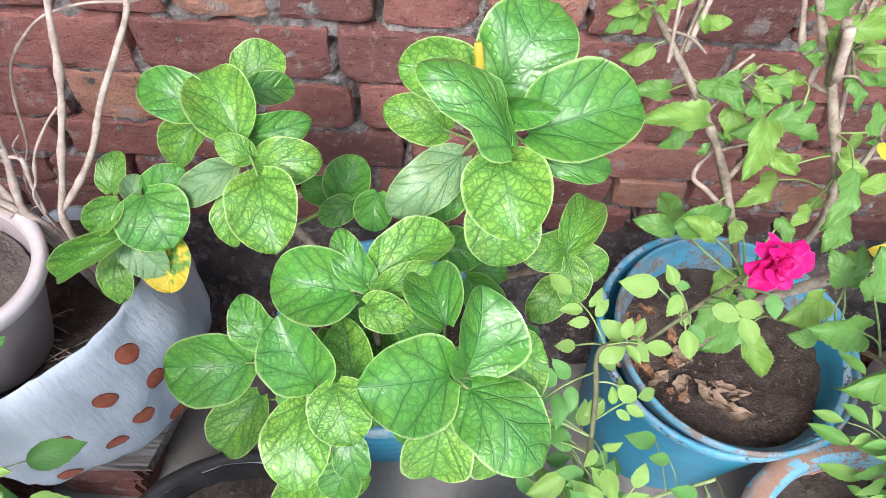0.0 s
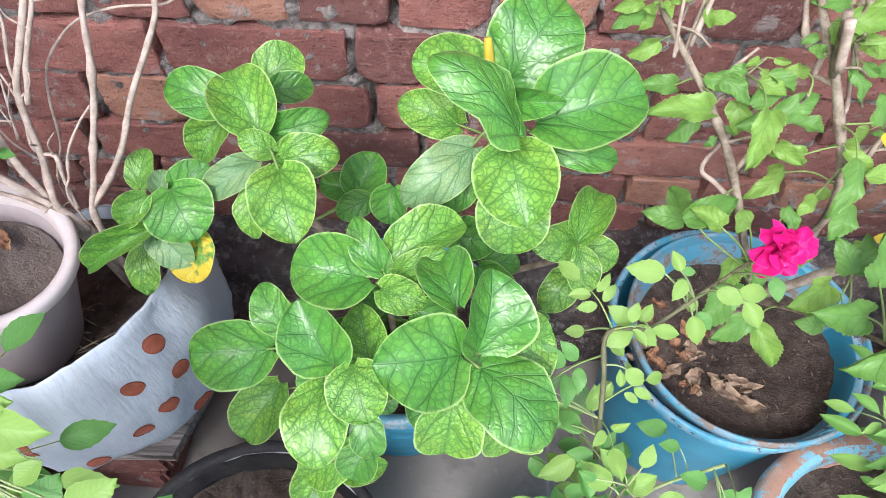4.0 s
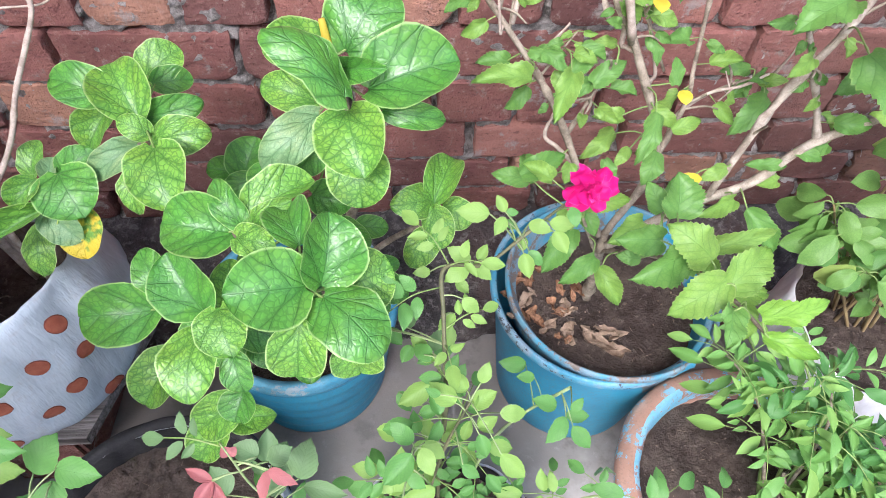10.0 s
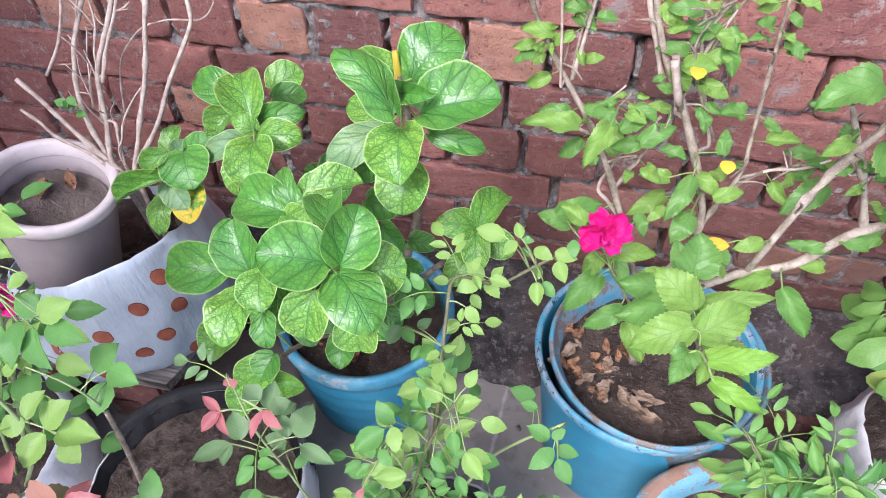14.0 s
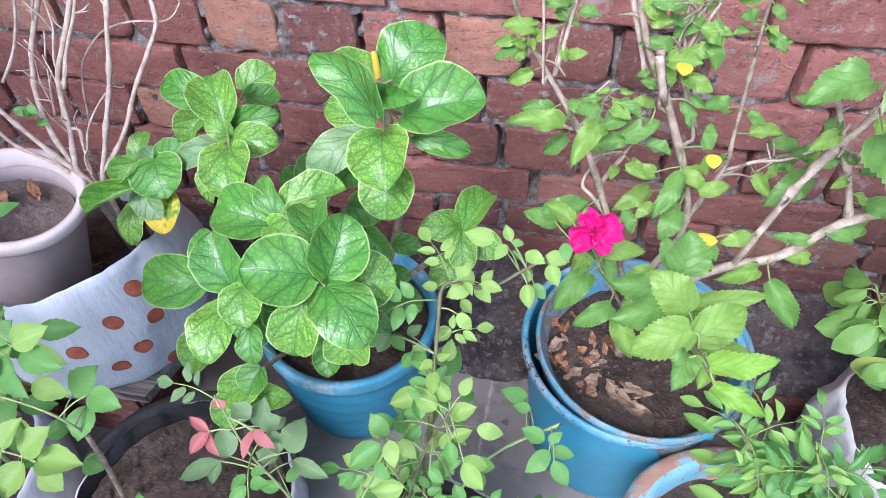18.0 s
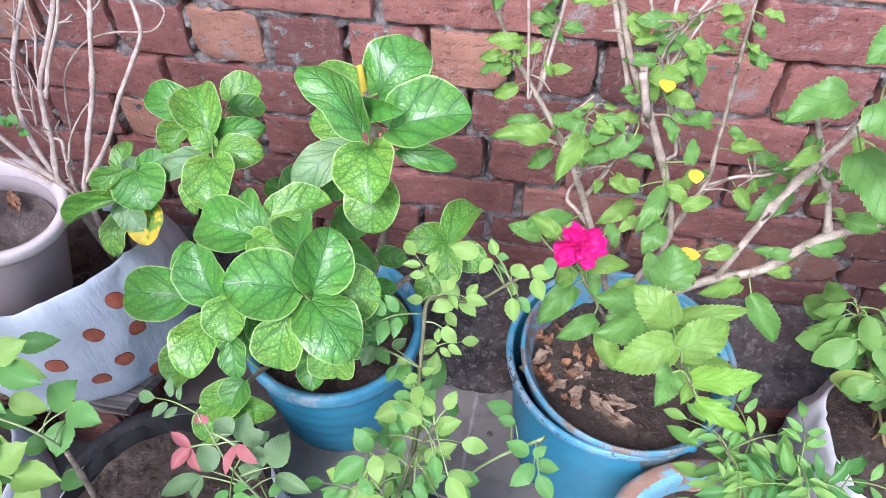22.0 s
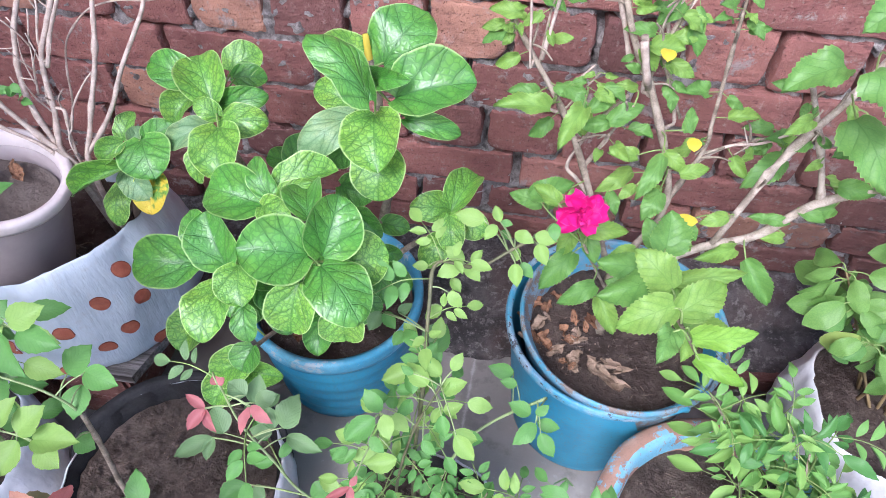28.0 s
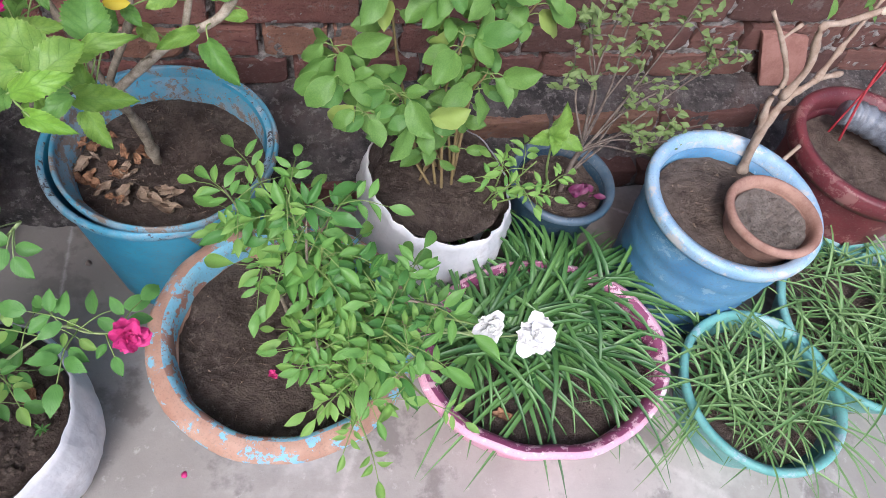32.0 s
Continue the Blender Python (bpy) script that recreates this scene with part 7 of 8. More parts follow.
# rose in the front white bag, one cane reaching over the bucket to a magenta bloom
rose = thing("rose_bush", "rose bush with long canes and magenta blooms in white bag", "rose", (0.14, 0.14, 0.147))
lines = [
    ([(0.14, 0.15, 0.145), (0.135, 0.18, 0.3), (0.14, 0.21, 0.42), (0.138, 0.26, 0.5), (0.14, 0.295, 0.525), (0.179, 0.31, 0.508), (0.214, 0.33, 0.522), (0.248, 0.35, 0.536), (0.272, 0.363, 0.545)], 0.0034, 0.0016),
    ([(0.12, 0.14, 0.145), (0.06, 0.14, 0.2), (0.011, 0.14, 0.27), (-0.007, 0.14, 0.351), (-0.029, 0.145, 0.419), (-0.036, 0.15, 0.482), (-0.037, 0.15, 0.512)], 0.003, 0.0014),
    ([(0.15, 0.14, 0.145), (0.19, 0.14, 0.22), (0.231, 0.14, 0.28), (0.292, 0.15, 0.325), (0.341, 0.11, 0.385), (0.376, 0.095, 0.405)], 0.003, 0.0014),
    ([(0.15, 0.15, 0.145), (0.165, 0.18, 0.26), (0.19, 0.21, 0.315), (0.222, 0.232, 0.337), (0.27, 0.24, 0.388)], 0.0034, 0.0026),
    ([(0.13, 0.14, 0.145), (0.12, 0.15, 0.28), (0.135, 0.175, 0.39), (0.16, 0.2, 0.455)], 0.003, 0.0014),
    ([(0.14, 0.12, 0.145), (0.145, 0.08, 0.26), (0.16, 0.03, 0.36), (0.174, 0.0, 0.425)], 0.0028, 0.0014),
    ([(0.16, 0.13, 0.145), (0.2, 0.13, 0.25), (0.22, 0.15, 0.33)], 0.0026, 0.0012),
    ([(0.13, 0.14, 0.145), (0.1, 0.15, 0.25), (0.1, 0.16, 0.36), (0.109, 0.158, 0.46)], 0.0026, 0.0012),
]
thin = [(pts, r0 * 0.72, r1 * 0.8) for pts, r0, r1 in lines]
runs = stems(rose, CANE, thin[:1], "cane", knots=0.3, sides=6) + stems(rose, CANE_PALE, [(pts, 0.8 * r0, 0.8 * r1) for pts, r0, r1 in thin[1:4]], "cane", knots=0.15, sides=6) + stems(rose, CANE, thin[4:], "cane", knots=0.2, sides=6)
dress(rose, runs[0][: 3 * len(runs[0]) // 5], 7, 0.026, 71, (ROSE, ROSE_LIGHT), start=0.3)
dress(rose, runs[1], 5, 0.029, 72, (ROSE, ROSE_DULL), start=0.15)
dress(rose, runs[2], 12, 0.026, 73, (ROSE, ROSE, ROSE_LIGHT), start=0.25)
dress(rose, runs[3][: len(runs[3]) // 2], 3, 0.026, 74, (ROSE,), start=0.3)
dress(rose, runs[4], 15, 0.028, 75, (ROSE, ROSE_LIGHT), start=0.35, slim=0.6)
dress(rose, runs[6], 7, 0.027, 77, (ROSE,), start=0.2)
dress(rose, runs[7][: 3 * len(runs[7]) // 4], 10, 0.028, 78, (ROSE, ROSE_LIGHT), start=0.25)
set_leaflets(rose, R_CANE, (ROSE_LIGHT,), 705, runs[0][-32:])
set_leaflets(rose, R_CANE_TIP, (ROSE_LIGHT, ROSE_LIGHT, ROSE), 706, runs[0][-20:])
set_leaflets(rose, R_SPRIG, (ROSE_LIGHT, ROSE_LIGHT, ROSE), 707, runs[4][-10:] + runs[7][-8:])
set_leaflets(rose, R_SPRIG_LOW, (ROSE_LIGHT, ROSE), 708, runs[4][-14:] + runs[7][-10:] + runs[0][4:20])
set_leaflets(rose, R_STEM, (ROSE_DULL, ROSE), 710, runs[0][4:26] + runs[4][-12:])
set_leaflets(rose, R_STICK, (ROSE,), 709, runs[3][-9:])
set_leaflets(rose, R_TRIO, (ROSE_RED,), 701, runs[1][-12:])
set_leaflets(rose, R_DULL, (ROSE_DULL, ROSE_DULL, ROSE), 702, runs[1][-26:])
set_leaflets(rose, R_REDR, (ROSE_RED,), 703, runs[7])
set_leaflets(rose, R_BRONZE, (ROSE_BROWN, ROSE_BROWN, ROSE_DULL), 704, runs[5][-9:])
dress(rose, runs[5], 3, 0.032, 79, (ROSE_BROWN, ROSE_DULL, ROSE_BROWN), start=0.45, slim=0.6)
flower(rose, (0.276, 0.362, 0.553), (0.1, -0.75, 0.62), 0.052, PETAL, 1)
flower(rose, (0.381, 0.093, 0.408), (0.3, -0.6, 0.6), 0.037, PETAL_OLD, 2)
put_leaf(rose, ROUND[2], HIB_PALE, (0.297, 0.172, 0.345), (0.297, 0.166, 0.366), 0.021, (0, -0.8, 0.5))

# pruned rose in the bag with the black collar
pruned = thing("pruned_rose", "pruned rose with thorny grey cane, pale stump, few leaves", "rose", (-0.22, 0.125, 0.145))
lines = [
    ([(-0.221, 0.125, 0.14), (-0.21, 0.125, 0.24), (-0.195, 0.128, 0.34), (-0.185, 0.13, 0.423)], 0.0034, 0.0026),
    ([(-0.186, 0.13, 0.418), (-0.187, 0.127, 0.45), (-0.2, 0.124, 0.48), (-0.23, 0.122, 0.5)], 0.0014, 0.0009),
    ([(-0.218, 0.123, 0.14), (-0.17, 0.095, 0.25), (-0.1, 0.062, 0.39), (-0.062, 0.044, 0.468)], 0.0042, 0.0036),
    ([(-0.09, 0.057, 0.408), (-0.063, 0.045, 0.425), (-0.045, 0.035, 0.43), (-0.028, 0.03, 0.455)], 0.0034, 0.0022),
    ([(-0.04, 0.034, 0.44), (-0.034, 0.026, 0.425)], 0.0026, 0.002),
]
runs = stems(pruned, BARK, lines[:1], "cane") + stems(pruned, CANE_PALE, lines[1:2], "cane") + stems(pruned, CANE_DRY, [(pts, 0.72 * r0, 0.72 * r1) for pts, r0, r1 in lines[2:]], "stump", knots=0.5)
set_leaflets(pruned, R_GREEN[:4], (ROSE,), 711, runs[1])
set_leaflets(pruned, R_GREEN[12:13], (ROSE,), 712, runs[0][-4:])
for k, (d, z) in enumerate((((-0.7, -0.3, 0.1), 0.395), ((-0.3, 0.6, 0.3), 0.4), ((-0.8, 0.3, -0.2), 0.37), ((0.2, -0.7, 0.2), 0.385))):
    b = Vector((-0.1, 0.062, z))
    put_leaf(pruned, LEAFLET[k % 3], ROSE, b, b + Vector(d).normalized() * 0.034, 0.024, (0, -0.4, 0.9), 0, "leaflet")

# rose in the bag beside the dotted one, leaning over its neighbour
left_rose = thing("rose_bush", "rose bush with light leaves, red shoots, pink bloom", "rose", (-0.43, 0.13, 0.14))
lines = [
    ([(-0.44, 0.145, 0.135), (-0.4, 0.16, 0.24), (-0.395, 0.18, 0.32), (-0.375, 0.195, 0.4), (-0.352, 0.2, 0.452)], 0.003, 0.0016),
    ([(-0.43, 0.12, 0.135), (-0.34, 0.11, 0.27), (-0.27, 0.1, 0.38), (-0.262, 0.1, 0.43), (-0.29, 0.11, 0.5)], 0.003, 0.0018),
    ([(-0.42, 0.11, 0.135), (-0.32, 0.07, 0.28), (-0.22, 0.035, 0.4), (-0.15, 0.022, 0.442)], 0.0028, 0.0014),
    ([(-0.44, 0.14, 0.135), (-0.37, 0.16, 0.32), (-0.3, 0.165, 0.48), (-0.26, 0.17, 0.6), (-0.25, 0.17, 0.65)], 0.003, 0.0014),
    ([(-0.45, 0.13, 0.135), (-0.42, 0.15, 0.27), (-0.37, 0.16, 0.38), (-0.32, 0.165, 0.46)], 0.0026, 0.0014),
]
runs = stems(left_rose, CANE_PALE, lines, "cane", knots=0.15, sides=6)
dress(left_rose, runs[0], 6, 0.04, 91, (ROSE, ROSE_LIGHT), start=0.5)
set_leaflets(left_rose, R_LIGHT, (ROSE_LIGHT,), 721, [(-0.235, 0.1, 0.42), (-0.25, 0.1, 0.425)])
stems(left_rose, CANE_PALE, [([(-0.264, 0.1, 0.425), (-0.245, 0.1, 0.424), (-0.222, 0.1, 0.412)], 0.001, 0.0008)], "leaf_stalk")
set_leaflets(left_rose, R_GREEN[4:12] + R_GREEN[13:], (ROSE, ROSE_LIGHT, ROSE), 722, runs[1] + runs[3])
dress(left_rose, runs[1], 5, 0.034, 92, (ROSE, ROSE_LIGHT, ROSE_DULL), start=0.4, slim=0.6, facing=(-0.7, 0.2, 0.0))
dress(left_rose, runs[4], 10, 0.034, 93, (ROSE, ROSE_LIGHT, ROSE), start=0.4, slim=0.6)
dress(left_rose, runs[3], 5, 0.032, 94, (ROSE, ROSE_DULL), start=0.35, slim=0.6, facing=(-0.5, 0.2, 0.0))
set_leaflets(left_rose, R_TOP, (ROSE_LIGHT,), 723, runs[3][-10:])
set_leaflets(left_rose, R_RED, (ROSE_RED, ROSE_RED, ROSE_PEACH), 724, runs[2][-5:])
red_hub = Vector((-0.165, 0.02, 0.42))
for k in range(16):
    a = 2.4 * k
    d = Vector((math.cos(a), math.sin(a) * 0.8, -0.35 + 0.3 * math.sin(k))).normalized()
    b = red_hub + d * (0.012 + 0.002 * k) - Vector((0.03 * (k % 3), 0.012 * (k % 2), 0.006 * (k % 5)))
    put_leaf(left_rose, LEAFLET[k % 3], (ROSE_RED, ROSE_PEACH, ROSE_RED, ROSE_BROWN)[k % 4], b, b + d * (0.032 + 0.004 * (k % 4)), 0.021 + 0.002 * (k % 4), (0.1 * math.sin(k), -0.5, 0.85), 0.2 * math.cos(k), "leaflet")
for k in range(6):
    b = Vector((-0.155, 0.0, 0.36)) + Vector((0.01 * math.cos(k), 0.01 * math.sin(k), 0))
    put_leaf(left_rose, LEAFLET[k % 3], ROSE_LIGHT, b, b + Vector((0.03 * math.cos(1.05 * k), 0.026 * math.sin(1.05 * k), -0.004)), 0.017, (0, -0.4, 0.9), 0, "leaflet")
flower(left_rose, (-0.343, 0.2, 0.466), (0.1, -0.4, 0.85), 0.044, PETAL, 3)

# small-leaved rose in the wide clay pot, white blooms leaning over the pink bowl
mini = thing("small_leaved_rose", "dense rose with narrow leaflets and two white blooms", "rose", (0.55, 0.18, 0.18))
rnd = random.Random(31)
aims = [(0.46, 0.3, 0.35), (0.53, 0.27, 0.38), (0.59, 0.28, 0.34), (0.62, 0.24, 0.27), (0.67, 0.17, 0.26), (0.74, 0.1, 0.32), (0.7, 0.13, 0.32), (0.66, 0.06, 0.33), (0.6, 0.04, 0.29), (0.57, 0.06, 0.27), (0.6, 0.0, 0.24), (0.68, 0.03, 0.25), (0.55, 0.23, 0.37), (0.6, 0.22, 0.32), (0.64, 0.14, 0.3), (0.55, 0.09, 0.3), (0.64, 0.09, 0.3), (0.5, 0.32, 0.34)]
runs = []
for k, aim in enumerate(aims):
    a = Vector((0.555 + rnd.uniform(-0.02, 0.02), 0.175 + rnd.uniform(-0.02, 0.02), 0.178))
    b = Vector(aim)
    mid = a.lerp(b, 0.55) + Vector((0, 0, 0.05))
    runs += stems(mini, GREEN_STEM if k % 3 else BARK, [([a, mid, b], 0.0026, 0.001)], "cane", knots=0.1, sides=5)
for k, run in enumerate(runs):
    light = k in (8, 9, 10, 11, 15, 16, 0)
    if k == 5:
        run = run[: 2 * len(run) // 3]
    dress(mini, run, 11 if light else 6 if k in (2, 3, 4) else 8, 0.036 if not light else 0.026, 300 + k, (NARROW_LIGHT, NARROW_LIGHT, NARROW) if light else (NARROW, NARROW_DARK, NARROW, NARROW_DARK, NARROW_LIGHT), 5, LEAFLET if k % 2 else SLIM, 0.38 if k % 2 else 0.4, 0.3, lift=0.1)
stems(mini, BARK, [([(0.55, 0.16, 0.175), (0.575, 0.145, 0.22), (0.62, 0.15, 0.26)], 0.0035, 0.0025), ([(0.56, 0.17, 0.175), (0.54, 0.165, 0.23), (0.525, 0.18, 0.27)], 0.003, 0.002), ([(0.57, 0.18, 0.175), (0.61, 0.17, 0.215), (0.66, 0.16, 0.235)], 0.003, 0.002)], "cane", knots=0.4)
flower(mini, (0.779, 0.069, 0.355), (0.0, -0.6, 0.8), 0.043, PETAL_WHITE, 4, ((9, 1.35, 0.55), (9, 1.05, 0.46), (7, 0.6, 0.3)))
flower(mini, (0.745, 0.1, 0.318), (-0.2, -0.6, 0.8), 0.034, PETAL_WHITE, 5, ((9, 1.35, 0.55), (9, 1.05, 0.46), (7, 0.6, 0.3)))
stems(mini, CANE_PALE, [([(0.7, 0.12, 0.28), (0.745, 0.1, 0.29), (0.779, 0.072, 0.347)], 0.0015, 0.001), ([(0.7, 0.12, 0.27), (0.73, 0.11, 0.285), (0.745, 0.101, 0.312)], 0.0014, 0.001)], "cane")
flower(mini, (0.497, 0.125, 0.19), (0.0, 0.0, 1.0), 0.012, PETAL_OLD, 6, ((5, 1.2, 0.5), (3, 0.6, 0.35)))


# ---- the other plants ----
def mound(name, label, at, rx, ry, n, length, width, material, seed, lift=1.0, lean=(0, 0), droop=1.0, clumps=20):
    """Strap-leaved grass that arches out of a pot."""
    rnd = random.Random(seed)
    verts, faces = [], []
    hubs = []
    for k in range(clumps):
        a, r = rnd.uniform(0, 2 * math.pi), rnd.random() ** 0.5
        hubs.append((at[0] + rx * r * math.cos(a), at[1] + ry * r * math.sin(a), rnd.uniform(0, 2 * math.pi)))
    for k in range(n):
        hx, hy, turn = hubs[k % clumps]
        x, y = hx + rnd.gauss(0, 0.006), hy + rnd.gauss(0, 0.006)
        d = turn + rnd.gauss(0, 1.3)
        out = Vector((math.cos(d) + lean[0], math.sin(d) + lean[1], 0)).normalized()
        side = Vector((-out.y, out.x, 0))
        ln = length * rnd.uniform(0.45, 1.15)
        rise = rnd.uniform(0.35, 1.0) * lift
        w = width * rnd.uniform(0.7, 1.2)
        i0 = len(verts)
        steps = 7
        for s in range(steps + 1):
            t = s / steps
            p = Vector((x, y, at[2])) + out * ln * (t * (1.15 - rise * 0.45)) + Vector((0, 0, ln * (rise * t - droop * 0.75 * t * t * rise)))
            p.z = max(p.z, 0.004)
            ww = w * (1 - t**2.2) * 0.5 + 0.0002
            verts += [p + side * ww + Vector((0, 0, 0.001)), p - side * ww + Vector((0, 0, 0.001)), p - Vector((0, 0, ww * 0.5))]
        for s in range(steps):
            b = i0 + 3 * s
            faces += [(b, b + 3, b + 5, b + 2), (b + 2, b + 5, b + 4, b + 1)]
    me = bpy.data.meshes.new(name)
    me.from_pydata([tuple(v) for v in verts], [], faces)
    me.materials.append(material)
    me.polygons.foreach_set("use_smooth", [True] * len(me.polygons))
    return tagged(new(name, me), label, "grass", kind="stuff")


mound("strap_grass", "dark green strap-leaved lily grass in the pink bowl", (0.9, 0.195, 0.09), 0.135, 0.07, 400, 0.25, 0.0076, GRASS, 1, lean=(0.6, 0.3), droop=1.5, clumps=46)
mound("strap_grass", "thin light green grass in the teal tub", (1.21, 0.045, 0.085), 0.09, 0.09, 150, 0.23, 0.0048, GRASS_LIGHT, 2, droop=1.25, clumps=34)
mound("strap_grass", "dense light green grass in the teal tub by the blue pot", (1.47, 0.13, 0.085), 0.13, 0.13, 260, 0.22, 0.005, GRASS_LIGHT, 3, clumps=30)

# soft broad-leaved herb in the white sack
herb = thing("broad_leaved_herb", "tall herb with soft light green leaves in a white sack", "plant", (0.765, 0.42, 0.172))
rnd = random.Random(5)
runs = []
for aim in ((0.7, 0.43, 0.6), (0.76, 0.46, 0.66), (0.82, 0.45, 0.62), (0.67, 0.37, 0.42), (0.69, 0.35, 0.4), (0.75, 0.4, 0.48), (0.85, 0.43, 0.52), (0.66, 0.44, 0.55), (0.73, 0.47, 0.72), (0.79, 0.4, 0.42), (0.72, 0.4, 0.55), (0.78, 0.43, 0.56), (0.61, 0.4, 0.42), (0.63, 0.36, 0.4), (0.6, 0.43, 0.44)):
    a = Vector((0.765 + rnd.uniform(-0.03, 0.03), 0.42 + rnd.uniform(-0.02, 0.03), 0.17))
    b = Vector(aim)
    runs += stems(herb, RED_STEM, [([a, a.lerp(b, 0.5) + Vector((rnd.uniform(-0.02, 0.02), 0.02, 0.03)), b], 0.0026, 0.0012)], sides=5)
for run in runs:
    n = len(run)
    at_leaf = [(run[int((0.3 + 0.55 * k / 6) * (n - 1))], 1.57 * (k // 2) + 3.14 * (k % 2), rnd.uniform(-0.5, 0.4), rnd.choice((0.018, 0.026, 0.032, 0.038))) for k in range(6)]
    at_leaf += [(run[-1 - k % 3], 0.9 * k, rnd.uniform(-1.1, -0.35) if k else 0.5, rnd.choice((0.028, 0.036, 0.042, 0.05))) for k in range(11)]
    for p, a, fall, size in at_leaf:
        a += rnd.uniform(-0.4, 0.4)
        d = Vector((math.cos(a), math.sin(a) * 0.8 - 0.35, fall)).normalized()
        b = p + Vector((d.x, d.y, 0.12)) * size * rnd.uniform(0.35, 0.6)
        put_leaf(herb, rnd.choice(OVAL), rnd.choice((MINT, MINT, MINT, MINT_SHADED, MINT_SHADED, MINT, MINT, MINT, MINT_YELLOW)), b, b + d * size, size * rnd.uniform(0.54, 0.68), (rnd.uniform(-0.5, 0.5), -0.75, 0.6), rnd.uniform(-0.4, 0.4))
        bm = bmesh.new()
        tube(bm, [p, p.lerp(b, 0.6) + Vector((0, 0, 0.003)), b], 0.0009, 0.0007, 4, 0, 2)
        part("petiole", bm, GREEN_STEM, herb)

# young rose shoots at the sack's edge
young = thing("young_rose", "young rose shoots with narrow light leaflets in the sack", "rose", (0.84, 0.37, 0.18))
runs = stems(young, GREEN_STEM, [([(0.84, 0.375, 0.176), (0.85, 0.35, 0.25), (0.868, 0.335, 0.32)], 0.0016, 0.0009), ([(0.83, 0.37, 0.176), (0.825, 0.345, 0.24), (0.822, 0.335, 0.3)], 0.0016, 0.0009), ([(0.845, 0.37, 0.176), (0.88, 0.345, 0.23), (0.91, 0.33, 0.27)], 0.0016, 0.0009)], "cane", knots=0.1, sides=5)
for k, run in enumerate(runs):
    dress(young, run, 5, 0.025, 420 + k, (NARROW_LIGHT, NARROW_LIGHT, NARROW), 5, LEAFLET, 0.42, 0.4, lift=0.1)

# twiggy small-leaved bush in the dark blue pot
bush = thing("twiggy_bush", "sparse twiggy bush with small dull green leaves", "shrub", (0.985, 0.42, 0.135))
rnd = random.Random(6)
tips = []
for aim in ((0.93, 0.47, 0.5), (0.95, 0.46, 0.46), (0.98, 0.47, 0.52), (1.0, 0.47, 0.5), (1.04, 0.46, 0.47), (1.09, 0.45, 0.5), (1.14, 0.445, 0.4), (1.17, 0.44, 0.42), (1.19, 0.44, 0.25), (1.12, 0.4, 0.27), (1.1, 0.42, 0.22), (0.93, 0.45, 0.39), (1.05, 0.44, 0.36)):
    a = Vector((0.983, 0.413, 0.2 + rnd.uniform(-0.03, 0.06)))
    b = Vector(aim)
    run = stems(bush, BARK_TWIG, [([a, a.lerp(b, 0.4) + Vector((rnd.uniform(-0.015, 0.015), 0, 0.02)), a.lerp(b, 0.75) + Vector((rnd.uniform(-0.015, 0.015), 0, 0.005)), b], 0.002, 0.0009)], "twig", sides=5)[0]
    for k in range(5):
        p = run[rnd.randrange(len(run) // 2, len(run))]
        q = p + Vector((rnd.uniform(-0.04, 0.05), rnd.uniform(-0.04, 0.03), rnd.uniform(-0.01, 0.06)))
        tips.append(stems(bush, BARK_TWIG, [([p, p.lerp(q, 0.5) + Vector((0, 0, 0.006)), q], 0.0012, 0.0006)], "twig", sides=4)[0])
for k in range(520):
    run = rnd.choice(tips)
    p = run[rnd.randrange(2, len(run))]
    a = rnd.uniform(0, 6.28)
    d = Vector((math.cos(a), math.sin(a) * 0.7, rnd.uniform(-0.3, 0.6))).normalized()
    size = rnd.uniform(0.009, 0.019)
    put_leaf(bush, rnd.choice(SLIM), DULL, p, p + d * size, size * 0.46, (rnd.uniform(-0.6, 0.6), -0.6, 0.7))
for k in range(14):
    b = Vector((1.0 + rnd.uniform(-0.012, 0.035), 0.4 + rnd.uniform(-0.03, 0.03), 0.15))
    put_leaf(bush, rnd.choice(SLIM), PURPLE, b, b + Vector((rnd.uniform(-0.6, 1), rnd.uniform(-0.8, 0.6), rnd.uniform(0.1, 0.8))) * 0.022, 0.01)
stems(bush, BARK_TWIG, [([(0.987, 0.415, 0.13), (0.98, 0.412, 0.18), (0.984, 0.414, 0.262)], 0.0042, 0.0026)], "trunk", knots=0.4)
hub = Vector((0.888, 0.352, 0.35))
for d, s in (((0.05, 0.1, 0.9), 0.065), ((-0.8, -0.2, 0.0), 0.05), ((0.7, -0.4, -0.15), 0.055), ((0.4, 0.5, 0.2), 0.05), ((-0.2, -0.7, -0.1), 0.045)):
    put_leaf(bush, TOOTHED[0], SHRUB, hub, hub + Vector(d) * s, s * 0.55)
stems(bush, GREEN_STEM, [([(0.965, 0.41, 0.135), (0.92, 0.38, 0.24), (0.888, 0.352, 0.352)], 0.002, 0.0014)])

